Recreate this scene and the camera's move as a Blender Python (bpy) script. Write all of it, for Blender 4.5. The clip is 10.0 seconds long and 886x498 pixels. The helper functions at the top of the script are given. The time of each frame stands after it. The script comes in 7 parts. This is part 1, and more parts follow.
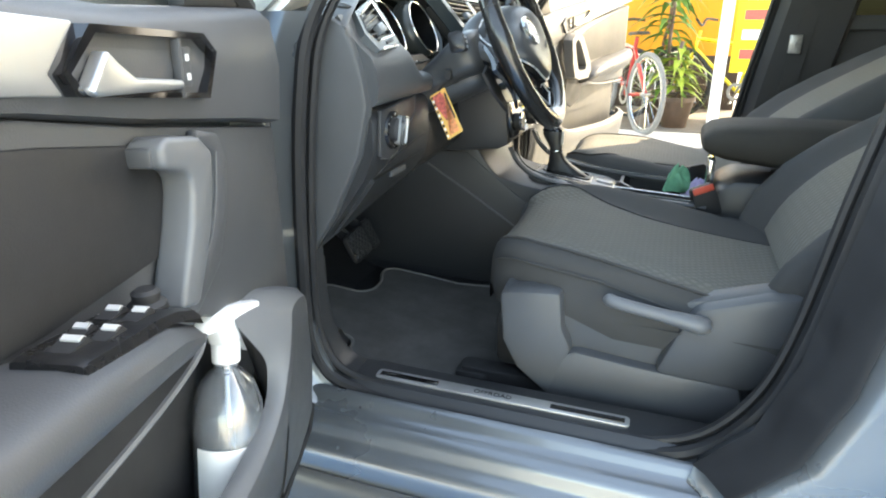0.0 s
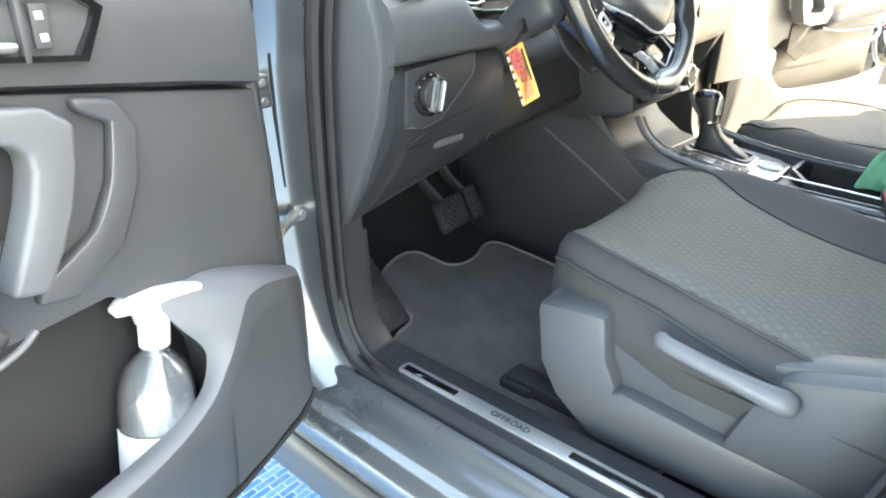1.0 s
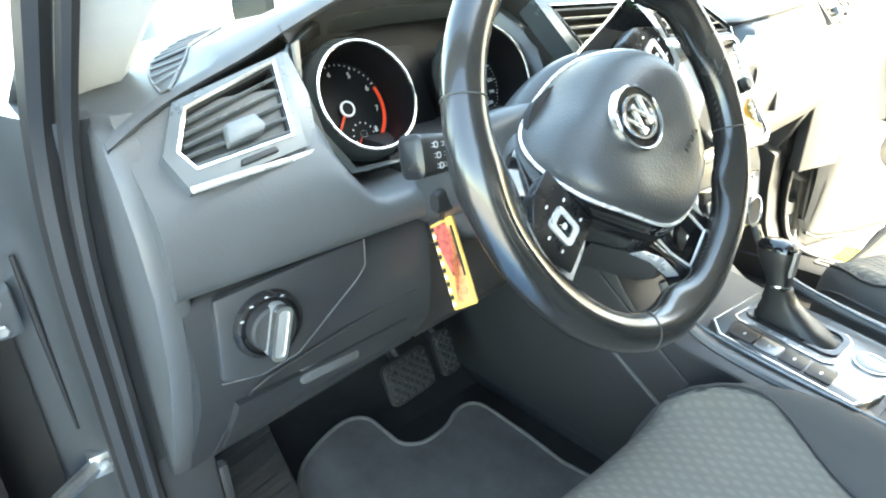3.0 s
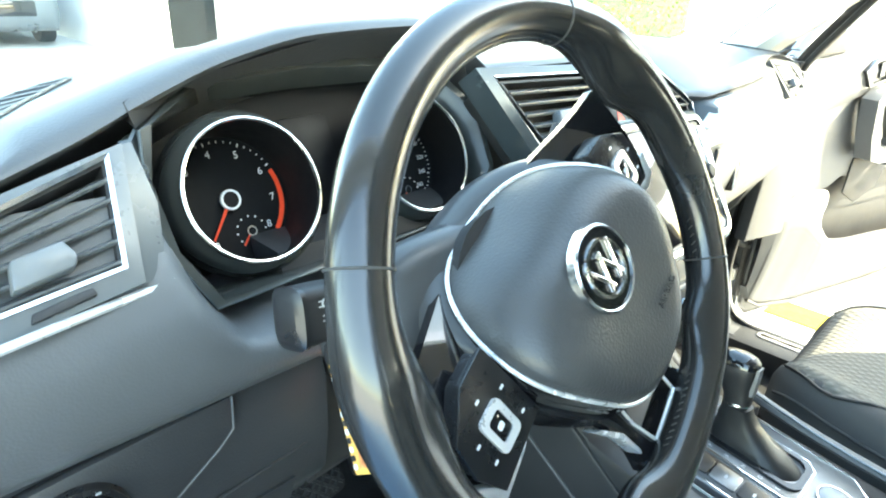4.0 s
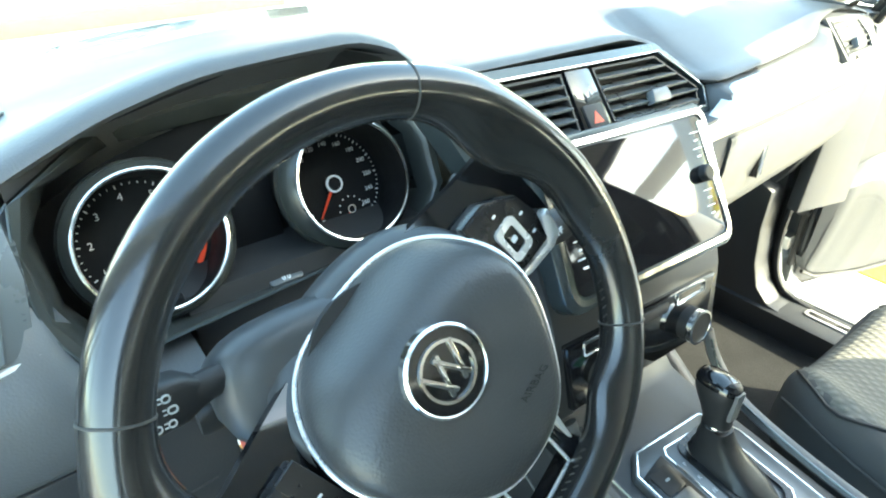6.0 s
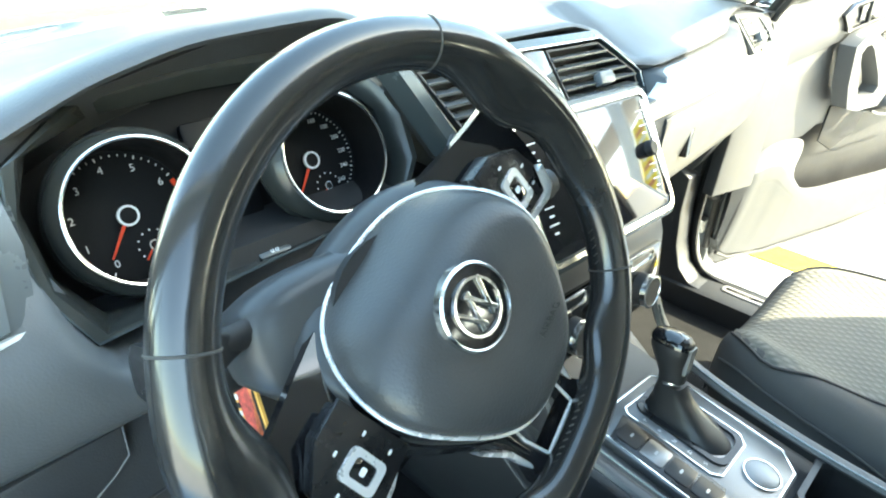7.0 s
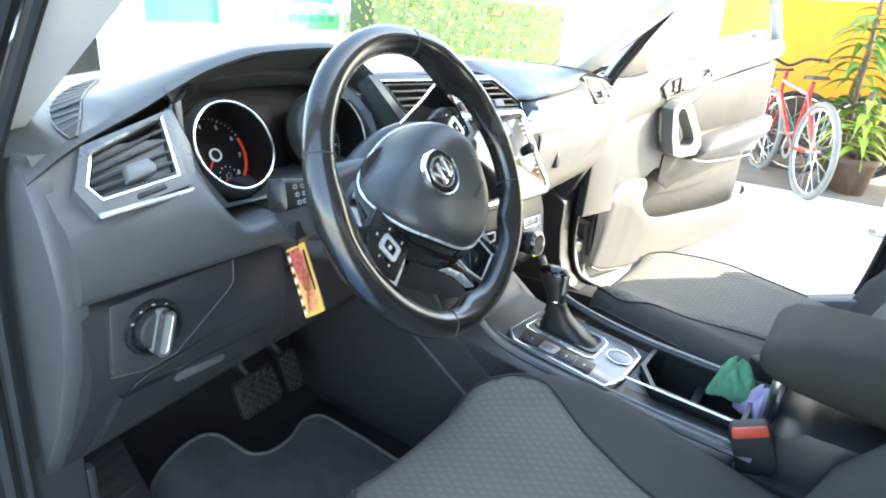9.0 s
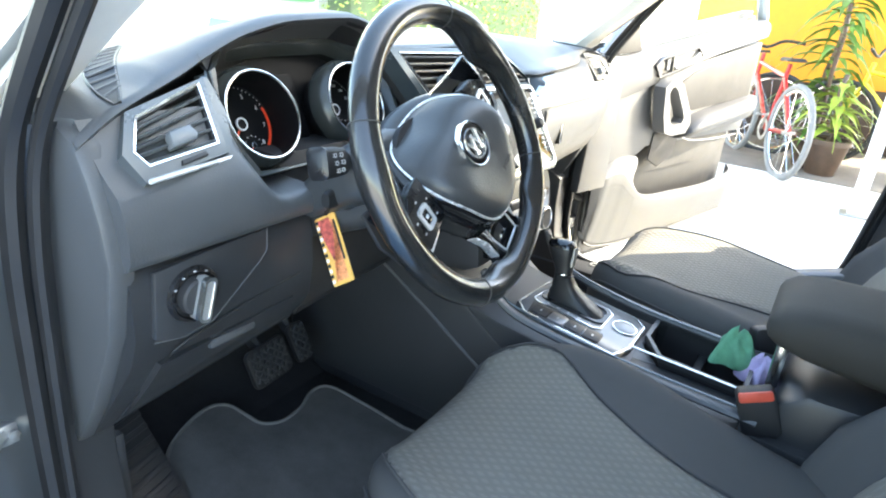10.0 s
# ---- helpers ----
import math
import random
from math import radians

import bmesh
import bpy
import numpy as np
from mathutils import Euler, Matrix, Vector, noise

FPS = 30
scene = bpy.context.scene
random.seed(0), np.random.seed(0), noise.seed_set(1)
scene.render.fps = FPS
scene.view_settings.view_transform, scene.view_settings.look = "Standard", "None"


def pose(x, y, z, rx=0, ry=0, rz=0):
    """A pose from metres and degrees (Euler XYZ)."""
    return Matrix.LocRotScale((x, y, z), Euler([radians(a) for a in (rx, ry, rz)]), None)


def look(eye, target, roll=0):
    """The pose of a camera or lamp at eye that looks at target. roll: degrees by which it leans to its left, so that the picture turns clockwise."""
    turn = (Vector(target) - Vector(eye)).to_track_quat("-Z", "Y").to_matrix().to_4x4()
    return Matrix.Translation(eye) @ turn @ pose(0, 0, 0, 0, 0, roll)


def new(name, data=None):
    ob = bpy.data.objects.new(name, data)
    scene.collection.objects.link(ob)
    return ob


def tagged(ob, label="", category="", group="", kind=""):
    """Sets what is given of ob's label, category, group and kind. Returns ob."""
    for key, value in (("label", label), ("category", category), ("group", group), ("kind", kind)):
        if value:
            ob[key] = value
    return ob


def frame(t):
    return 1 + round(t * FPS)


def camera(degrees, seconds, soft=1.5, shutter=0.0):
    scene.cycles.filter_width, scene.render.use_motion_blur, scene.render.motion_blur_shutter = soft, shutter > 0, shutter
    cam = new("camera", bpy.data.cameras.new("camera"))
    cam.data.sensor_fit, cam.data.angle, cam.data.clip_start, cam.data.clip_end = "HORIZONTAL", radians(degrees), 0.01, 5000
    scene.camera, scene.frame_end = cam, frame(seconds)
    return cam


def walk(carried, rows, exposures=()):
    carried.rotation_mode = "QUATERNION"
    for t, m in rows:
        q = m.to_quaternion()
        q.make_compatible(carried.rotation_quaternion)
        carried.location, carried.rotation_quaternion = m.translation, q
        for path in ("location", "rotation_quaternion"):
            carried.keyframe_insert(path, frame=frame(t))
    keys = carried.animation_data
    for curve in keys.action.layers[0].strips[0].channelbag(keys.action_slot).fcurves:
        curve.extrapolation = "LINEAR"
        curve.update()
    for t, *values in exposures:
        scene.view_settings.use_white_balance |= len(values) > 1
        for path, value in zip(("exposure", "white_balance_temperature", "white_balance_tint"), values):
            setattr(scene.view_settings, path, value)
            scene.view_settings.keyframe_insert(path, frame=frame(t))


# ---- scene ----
cam = camera(70.6, 10.0, 2.0)
PATH = [
    (0, (-1.556, -0.255, 1.046), (0.204, 0.382, 0.342), -0.1),
    (0.5, (-1.38, -0.366, 1.035), (0.144, 0.643, 0.224), -0.2),
    (1, (-1.254, -0.425, 1.044), (0.076, 0.799, 0.187), -2.0),
    (1.5, (-1.136, -0.391, 1.044), (0.099, 0.918, 0.172), -3.0),
    (2, (-1.018, -0.381, 1.08), (0.202, 0.97, 0.251), -1.8),
    (2.2, (-0.982, -0.379, 1.099), (0.237, 0.987, 0.295), -0.5),
    (3.3, (-0.743, -0.198, 1.14), (0.42, 1.191, 0.29), -3.3),
    (3.5, (-0.715, -0.164, 1.145), (0.515, 1.163, 0.292), -2.1),
    (4, (-0.676, -0.159, 1.171), (0.646, 1.109, 0.369), 2.6),
    (4.5, (-0.644, -0.164, 1.175), (0.604, 1.146, 0.322), 3.0),
    (5, (-0.585, -0.172, 1.216), (0.505, 1.209, 0.264), 0.7),
    (5.5, (-0.534, -0.194, 1.252), (0.5, 1.207, 0.268), -0.3),
    (5.7, (-0.524, -0.201, 1.254), (0.505, 1.188, 0.248), -0.6),
    (6.8, (-0.578, -0.205, 1.246), (0.532, 1.066, 0.172), 1.2),
    (7, (-0.6, -0.188, 1.227), (0.657, 1.006, 0.231), 1.7),
    (7.5, (-0.678, -0.202, 1.209), (0.698, 0.887, 0.25), 1.6),
    (8, (-0.781, -0.276, 1.192), (0.665, 0.846, 0.386), 2.8),
    (8.5, (-0.893, -0.375, 1.19), (0.612, 0.746, 0.5), 3.8),
    (9, (-0.929, -0.382, 1.183), (0.622, 0.664, 0.477), 3.5),
    (9.5, (-0.95, -0.352, 1.183), (0.593, 0.682, 0.441), 2.2),
    (10, (-0.98, -0.338, 1.175), (0.6, 0.621, 0.41), 4.8),
]
EXPOSURES = [(0.0, 3.35, 9000, 8), (0.5, 3.9, 9000, 8), (1.0, 4.15, 9000, 7), (2.1, 4.55, 8900, 5), (3.5, 4.4, 7900, -2), (4.5, 4.02, 7700, -5), (5.5, 3.92, 7500, -7), (7.0, 3.95, 7600, -5), (8.5, 3.75, 7400, 6), (10.0, 3.7, 7400, 7)]
walk(cam, [(t, look(eye, target, roll)) for t, eye, target, roll in PATH], EXPOSURES)

# ---- world and sun ----
SUN_EL, SUN_AZ = radians(35), (0.66, -0.75)
world = bpy.data.worlds.new("sky")
scene.world = world
world.use_nodes = True
wn = world.node_tree
sky = wn.nodes.new("ShaderNodeTexSky")
sky.sky_type = "NISHITA"
sky.sun_disc = False
sky.sun_elevation = SUN_EL
sky.sun_rotation = math.atan2(SUN_AZ[0], SUN_AZ[1])
wn.nodes["Background"].inputs["Strength"].default_value = 0.15
wn.links.new(sky.outputs[0], wn.nodes["Background"].inputs["Color"])
sun = new("sun", bpy.data.lights.new("sun", "SUN"))
sun.data.energy, sun.data.angle, sun.data.color = 2.2, radians(0.6), (1.0, 0.94, 0.84)
to_sun = Vector((SUN_AZ[0] * math.cos(SUN_EL), SUN_AZ[1] * math.cos(SUN_EL), math.sin(SUN_EL)))
sun.matrix_world = look(to_sun * 30, (0, 0, 0))


# ---- materials ----
def mat(name, col, rough=0.5, metal=0.0, bump=None, var=None, coat=0.0, spec=0.5, cells=None):
    """bump: (size in metres, strength); var: (size in metres, amount of dirt and shade); cells: a leather or plastic grain, in metres."""
    m = bpy.data.materials.new(name)
    m.use_nodes = True
    nt = m.node_tree
    b = nt.nodes["Principled BSDF"]
    b.inputs["Base Color"].default_value = (*col, 1)
    b.inputs["Roughness"].default_value = rough
    b.inputs["Metallic"].default_value = metal
    b.inputs["Coat Weight"].default_value = coat
    b.inputs["Coat Roughness"].default_value = 0.06
    b.inputs["Specular IOR Level"].default_value = spec
    tc = nt.nodes.new("ShaderNodeTexCoord")
    if var:
        n1 = nt.nodes.new("ShaderNodeTexNoise")
        n1.inputs["Scale"].default_value = 1 / var[0]
        n1.inputs["Detail"].default_value = 6
        n1.inputs["Roughness"].default_value = 0.65
        nt.links.new(tc.outputs["Object"], n1.inputs["Vector"])
        mr = nt.nodes.new("ShaderNodeMapRange")
        mr.inputs[1].default_value, mr.inputs[2].default_value = 0.3, 0.7
        mr.inputs[3].default_value, mr.inputs[4].default_value = 1 - var[1], 1 + var[1]
        nt.links.new(n1.outputs["Fac"], mr.inputs[0])
        mx = nt.nodes.new("ShaderNodeMix")
        mx.data_type, mx.blend_type = "RGBA", "MULTIPLY"
        mx.inputs[0].default_value = 1
        mx.inputs[6].default_value = (*col, 1)
        nt.links.new(mr.outputs[0], mx.inputs[7])
        nt.links.new(mx.outputs[2], b.inputs["Base Color"])
        rr = nt.nodes.new("ShaderNodeMapRange")
        rr.inputs[1].default_value, rr.inputs[2].default_value = 0.3, 0.7
        rr.inputs[3].default_value, rr.inputs[4].default_value = max(rough - 0.08, 0.02), min(rough + 0.1, 1)
        nt.links.new(n1.outputs["Fac"], rr.inputs[0])
        nt.links.new(rr.outputs[0], b.inputs["Roughness"])
    if bump or cells:
        if cells:
            t = nt.nodes.new("ShaderNodeTexVoronoi")
            t.feature = "SMOOTH_F1"
            t.inputs["Scale"].default_value = 1 / cells[0]
            out, size, strength = t.outputs["Distance"], cells[0], cells[1]
        else:
            t = nt.nodes.new("ShaderNodeTexNoise")
            t.inputs["Scale"].default_value = 1 / bump[0]
            t.inputs["Detail"].default_value = 4
            out, size, strength = t.outputs["Fac"], bump[0], bump[1]
        nt.links.new(tc.outputs["Object"], t.inputs["Vector"])
        bp = nt.nodes.new("ShaderNodeBump")
        bp.inputs["Strength"].default_value = strength
        bp.inputs["Distance"].default_value = size * 0.4
        nt.links.new(out, bp.inputs["Height"])
        nt.links.new(bp.outputs[0], b.inputs["Normal"])
    return m


M_TOP = mat("soft dash plastic", (0.072, 0.075, 0.078), 0.42, cells=(0.0016, 0.25), var=(0.25, 0.12))
M_LOW = mat("hard grained plastic", (0.03, 0.0315, 0.034), 0.42, cells=(0.0013, 0.25), var=(0.2, 0.12))
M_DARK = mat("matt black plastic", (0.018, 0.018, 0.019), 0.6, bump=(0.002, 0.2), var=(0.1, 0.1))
M_DOOR = mat("door trim plastic", (0.063, 0.065, 0.068), 0.45, cells=(0.0014, 0.25), var=(0.3, 0.12))
M_PLINTH = mat("seat cover plastic", (0.088, 0.091, 0.095), 0.45, cells=(0.0014, 0.25), var=(0.3, 0.12))
# same plastic as the door trim, with light from above put into its colour
M_DOOR_LIT = mat("door plastic lightened as if lit from above", (0.125, 0.128, 0.132), 0.5, cells=(0.0014, 0.2), var=(0.2, 0.1))
M_GLOSS = mat("piano black", (0.008, 0.008, 0.009), 0.07, coat=0.6, var=(0.05, 0.1))
M_SMOKE = mat("dark satin bezel", (0.06, 0.075, 0.08), 0.22, metal=0.35, var=(0.1, 0.1))
M_CHROME = mat("satin chrome", (0.78, 0.78, 0.77), 0.16, metal=1.0, var=(0.03, 0.06))
M_SHELL = mat("smooth grey column plastic", (0.05, 0.053, 0.056), 0.36, var=(0.06, 0.1), bump=(0.0008, 0.06))
M_SILVER = mat("brushed silver decor", (0.62, 0.62, 0.61), 0.34, metal=0.8, bump=(0.0015, 0.08), var=(0.1, 0.06))
M_GRIP = mat("light grey handle plastic", (0.125, 0.129, 0.133), 0.36, var=(0.1, 0.08), bump=(0.001, 0.1))
M_LEATHER = mat("worn black leather", (0.016, 0.016, 0.016), 0.2, cells=(0.0011, 0.1), var=(0.09, 0.1), spec=0.7, coat=0.25)
M_GAITER = mat("soft black leather", (0.02, 0.02, 0.021), 0.42, cells=(0.0012, 0.2), var=(0.04, 0.12))
M_STITCH = mat("dark seam thread", (0.05, 0.048, 0.045), 0.7)
M_KEYS = mat("black satin key plastic", (0.012, 0.012, 0.013), 0.28, var=(0.03, 0.1))
M_PAD = mat("airbag cover grain", (0.045, 0.046, 0.047), 0.34, cells=(0.0017, 0.3), var=(0.08, 0.1))
M_SIDE = mat("grey seat side cloth", (0.066, 0.065, 0.063), 0.85, bump=(0.0008, 0.5), var=(0.2, 0.12), spec=0.3)
M_ARM = mat("armrest cloth", (0.045, 0.042, 0.036), 0.75, bump=(0.001, 0.35), var=(0.15, 0.15), spec=0.3)
M_CARPET = mat("black loop carpet", (0.018, 0.018, 0.018), 0.95, bump=(0.003, 0.9), var=(0.08, 0.3), spec=0.15)
M_MAT = mat("dark needle felt mat", (0.078, 0.076, 0.072), 0.95, bump=(0.0025, 0.8), var=(0.12, 0.3), spec=0.15)
M_EDGE = mat("mat binding yarn", (0.14, 0.136, 0.125), 0.9, bump=(0.002, 0.6), var=(0.02, 0.2), spec=0.2)
M_RUBBER = mat("black rubber", (0.015, 0.015, 0.016), 0.55, var=(0.05, 0.2))
M_PAINT = mat("grey blue metallic paint", (0.17, 0.185, 0.195), 0.3, metal=0.65, coat=1.0, var=(0.8, 0.03))
M_LINER = mat("pale headliner cloth", (0.72, 0.70, 0.66), 0.9, bump=(0.001, 0.3), var=(0.1, 0.06))
M_STEEL = mat("dirty hinge steel", (0.4, 0.4, 0.39), 0.4, metal=0.9, var=(0.02, 0.35))
M_WHITE = mat("white plastic", (0.82, 0.82, 0.81), 0.35, var=(0.05, 0.04))
M_LETTER = mat("white print", (0.75, 0.75, 0.74), 0.5)
M_MARK = mat("dull white symbol print", (0.42, 0.43, 0.43), 0.5)
M_RED = mat("red needle plastic", (0.75, 0.06, 0.02), 0.4, var=(0.02, 0.1))
M_REDBTN = mat("red buckle button", (0.7, 0.1, 0.06), 0.4, var=(0.02, 0.1))
M_BLACKDIAL = mat("dial face black", (0.004, 0.004, 0.0045), 0.5, spec=0.2, var=(0.03, 0.1))
M_BEZEL = mat("dark glossy instrument bezel", (0.032, 0.035, 0.033), 0.2, var=(0.08, 0.15))
M_SCREEN = mat("dark screen glass", (0.012, 0.011, 0.012), 0.06, spec=0.5, coat=0.15)
M_LEVER = mat("pale grey lever plastic", (0.15, 0.153, 0.157), 0.33, var=(0.1, 0.06))
M_TRIM = mat("bright silver trim", (0.78, 0.78, 0.77), 0.28, metal=0.45, var=(0.05, 0.04))
M_SATIN = mat("satin grey panel", (0.2, 0.205, 0.21), 0.35, metal=0.5, var=(0.1, 0.08))
M_SURROUND = mat("satin blue grey vent surround", (0.10, 0.112, 0.118), 0.3, metal=0.35, var=(0.1, 0.08))
M_FINTAB = mat("grey vent tab plastic", (0.13, 0.14, 0.145), 0.3, var=(0.03, 0.1))
M_FIN = mat("vent fin plastic", (0.095, 0.102, 0.107), 0.3, var=(0.03, 0.1), bump=(0.001, 0.1))


def glass_mat(name, col=(1, 1, 1), rough=0.0, gloss=(0.6, 0.02), haze=0.0):
    """Thin clear pane: mostly see-through, with a mirror coat."""
    m = bpy.data.materials.new(name)
    m.use_nodes = True
    nt = m.node_tree
    b = nt.nodes["Principled BSDF"]
    nt.nodes.remove(b)
    tr = nt.nodes.new("ShaderNodeBsdfTransparent")
    tr.inputs[0].default_value = (*col, 1)
    gl = nt.nodes.new("ShaderNodeBsdfGlossy")
    gl.inputs["Roughness"].default_value = rough
    lw = nt.nodes.new("ShaderNodeLayerWeight")
    lw.inputs[0].default_value = 0.5
    pw = nt.nodes.new("ShaderNodeMath")
    pw.operation = "POWER"
    pw.inputs[1].default_value = 4.0 if gloss[0] < 0.8 else 2.0
    nt.links.new(lw.outputs["Facing"], pw.inputs[0])
    fr = nt.nodes.new("ShaderNodeMath")
    fr.operation = "MULTIPLY_ADD"
    fr.inputs[1].default_value, fr.inputs[2].default_value = gloss
    nt.links.new(pw.outputs[0], fr.inputs[0])
    mx = nt.nodes.new("ShaderNodeMixShader")
    nt.links.new(fr.outputs[0], mx.inputs[0])
    body = tr
    if haze:
        df = nt.nodes.new("ShaderNodeBsdfDiffuse")
        df.inputs[0].default_value = (0.8, 0.82, 0.84, 1)
        body = nt.nodes.new("ShaderNodeMixShader")
        body.inputs[0].default_value = haze
        nt.links.new(tr.outputs[0], body.inputs[1])
        nt.links.new(df.outputs[0], body.inputs[2])
    nt.links.new(body.outputs[0], mx.inputs[1])
    nt.links.new(gl.outputs[0], mx.inputs[2])
    nt.links.new(mx.outputs[0], nt.nodes["Material Output"].inputs[0])
    return m


M_GLASS = glass_mat("clear window glass", (0.93, 0.96, 0.95))
M_TINT = glass_mat("deep tinted glass", (0.05, 0.06, 0.06))
M_BOTTLE = glass_mat("clear bottle plastic", (0.88, 0.91, 0.93), 0.06, gloss=(0.9, 0.10), haze=0.07)
M_LIQUID = glass_mat("clear cleaning liquid", (0.62, 0.68, 0.72), 0.02, gloss=(0.5, 0.06), haze=0.22)


def quilt_mat(name, col):
    """Woven seat cloth with a soft pattern of small diamonds."""
    m = mat(name, col, 0.85, var=(0.15, 0.1), spec=0.3)
    nt = m.node_tree
    b = nt.nodes["Principled BSDF"]
    tc = nt.nodes.new("ShaderNodeTexCoord")
    waves = []
    for a in (0.62, -0.62):
        mp = nt.nodes.new("ShaderNodeMapping")
        mp.inputs["Rotation"].default_value = (0, 0, a)
        nt.links.new(tc.outputs["Object"], mp.inputs[0])
        w = nt.nodes.new("ShaderNodeTexWave")
        w.inputs["Scale"].default_value = 27
        w.inputs["Distortion"].default_value = 0.3
        nt.links.new(mp.outputs[0], w.inputs[0])
        waves.append(w)
    mul = nt.nodes.new("ShaderNodeMath")
    mul.operation = "MULTIPLY"
    nt.links.new(waves[0].outputs["Fac"], mul.inputs[0])
    nt.links.new(waves[1].outputs["Fac"], mul.inputs[1])
    fine = nt.nodes.new("ShaderNodeTexNoise")
    fine.inputs["Scale"].default_value = 1100
    nt.links.new(tc.outputs["Object"], fine.inputs[0])
    b1 = nt.nodes.new("ShaderNodeBump")
    b1.inputs["Strength"].default_value, b1.inputs["Distance"].default_value = 0.6, 0.002
    nt.links.new(mul.outputs[0], b1.inputs["Height"])
    b2 = nt.nodes.new("ShaderNodeBump")
    b2.inputs["Strength"].default_value, b2.inputs["Distance"].default_value = 0.5, 0.0005
    nt.links.new(fine.outputs["Fac"], b2.inputs["Height"])
    nt.links.new(b1.outputs[0], b2.inputs["Normal"])
    nt.links.new(b2.outputs[0], b.inputs["Normal"])
    tone = nt.nodes.new("ShaderNodeMapRange")
    tone.inputs[1].default_value, tone.inputs[2].default_value, tone.inputs[3].default_value, tone.inputs[4].default_value = 0.0, 0.6, 0.88, 1.04
    nt.links.new(mul.outputs[0], tone.inputs[0])
    dye = nt.nodes.new("ShaderNodeMix")
    dye.data_type, dye.blend_type = "RGBA", "MULTIPLY"
    dye.inputs[0].default_value = 1
    nt.links.new(b.inputs["Base Color"].links[0].from_socket, dye.inputs[6])
    nt.links.new(tone.outputs[0], dye.inputs[7])
    nt.links.new(dye.outputs[2], b.inputs["Base Color"])
    return m


M_QUILT = quilt_mat("quilted grey seat cloth", (0.165, 0.157, 0.135))


# ---- mesh helpers ----
BASE = {}


def thing(name, base, label, category, group="", kind=""):
    ob = new(name)
    ob.empty_display_size = 0.05
    ob.location = base
    BASE[ob] = Vector(base)
    return tagged(ob, label, category, group, kind)


def finish(bm, sharp=0.6):
    bmesh.ops.remove_doubles(bm, verts=bm.verts, dist=1e-5)
    bmesh.ops.recalc_face_normals(bm, faces=bm.faces)
    for f in bm.faces:
        f.smooth = True
    for e in bm.edges:
        if len(e.link_faces) == 2 and e.calc_face_angle(0) > sharp:
            e.smooth = False
    return bm


def part(name, bm, material, parent=None, label="", sharp=0.6):
    """One mesh object out of bm (world places), under a thing or a part."""
    finish(bm, sharp)
    base = BASE.get(parent, Vector())
    bmesh.ops.translate(bm, vec=-base, verts=bm.verts)
    me = bpy.data.meshes.new(name)
    bm.to_mesh(me)
    bm.free()
    me.materials.append(material)
    ob = new(name, me)
    if parent:
        ob.parent = parent
        BASE[ob] = base
    return tagged(ob, label) if label else ob


def solid(name, bm, material, label, category, group="", kind="", sharp=0.6):
    """A thing of one mesh."""
    return tagged(part(name, bm, material, None, "", sharp), label, category, group, kind)


def bevel(bm, width, segments=2, angle=0.5):
    if width > 0:
        edges = [e for e in bm.edges if len(e.link_faces) == 2 and e.calc_face_angle(0) > angle]
        bmesh.ops.bevel(bm, geom=edges, offset=width, segments=segments, profile=0.5, affect="EDGES", clamp_overlap=True)
    return bm


def join(*bms):
    out = bmesh.new()
    for b in bms:
        me = bpy.data.meshes.new("tmp")
        b.to_mesh(me)
        out.from_mesh(me)
        bpy.data.meshes.remove(me)
        b.free()
    return out


def box(x0, x1, y0, y1, z0, z1, r=0.0, seg=2):
    bm = bmesh.new()
    bmesh.ops.create_cube(bm, size=1)
    for v in bm.verts:
        v.co = Vector(((x0 + x1) / 2 + v.co.x * (x1 - x0), (y0 + y1) / 2 + v.co.y * (y1 - y0), (z0 + z1) / 2 + v.co.z * (z1 - z0)))
    return bevel(bm, r, seg)


class Frame:
    """Axes U, V and N at O."""

    def __init__(self, o, u, v):
        self.o, self.u, self.v = Vector(o), Vector(u).normalized(), Vector(v).normalized()
        self.n = self.u.cross(self.v).normalized()

    def __call__(self, a, b, c=0.0):
        return self.o + self.u * a + self.v * b + self.n * c


def prism(fr, poly, d0, d1, r=0.0, seg=2, scale1=1.0):
    """poly (u, v) in frame fr, from depth d0 to d1 along its normal."""
    bm = bmesh.new()
    cu = sum(p[0] for p in poly) / len(poly)
    cv = sum(p[1] for p in poly) / len(poly)
    lo = [bm.verts.new(fr(a, b, d0)) for a, b in poly]
    hi = [bm.verts.new(fr(cu + (a - cu) * scale1, cv + (b - cv) * scale1, d1)) for a, b in poly]
    bm.faces.new(lo[::-1])
    bm.faces.new(hi)
    for i in range(len(poly)):
        j = (i + 1) % len(poly)
        bm.faces.new((lo[i], lo[j], hi[j], hi[i]))
    bmesh.ops.recalc_face_normals(bm, faces=bm.faces)
    return bevel(bm, r, seg)


def loft(rings, closed=True, cap=True, loop=False):
    """Skin over rings of points. closed: each ring closes; loop: the last ring joins the first."""
    bm = bmesh.new()
    rows = [[bm.verts.new(p) for p in ring] for ring in rings]
    n = len(rows[0])
    count = len(rows) if loop else len(rows) - 1
    for k in range(count):
        a, b = rows[k], rows[(k + 1) % len(rows)]
        for i in range(n if closed else n - 1):
            j = (i + 1) % n
            bm.faces.new((a[i], a[j], b[j], b[i]))
    if cap and closed and not loop:
        bm.faces.new(rows[0][::-1])
        bm.faces.new(rows[-1])
    return bm


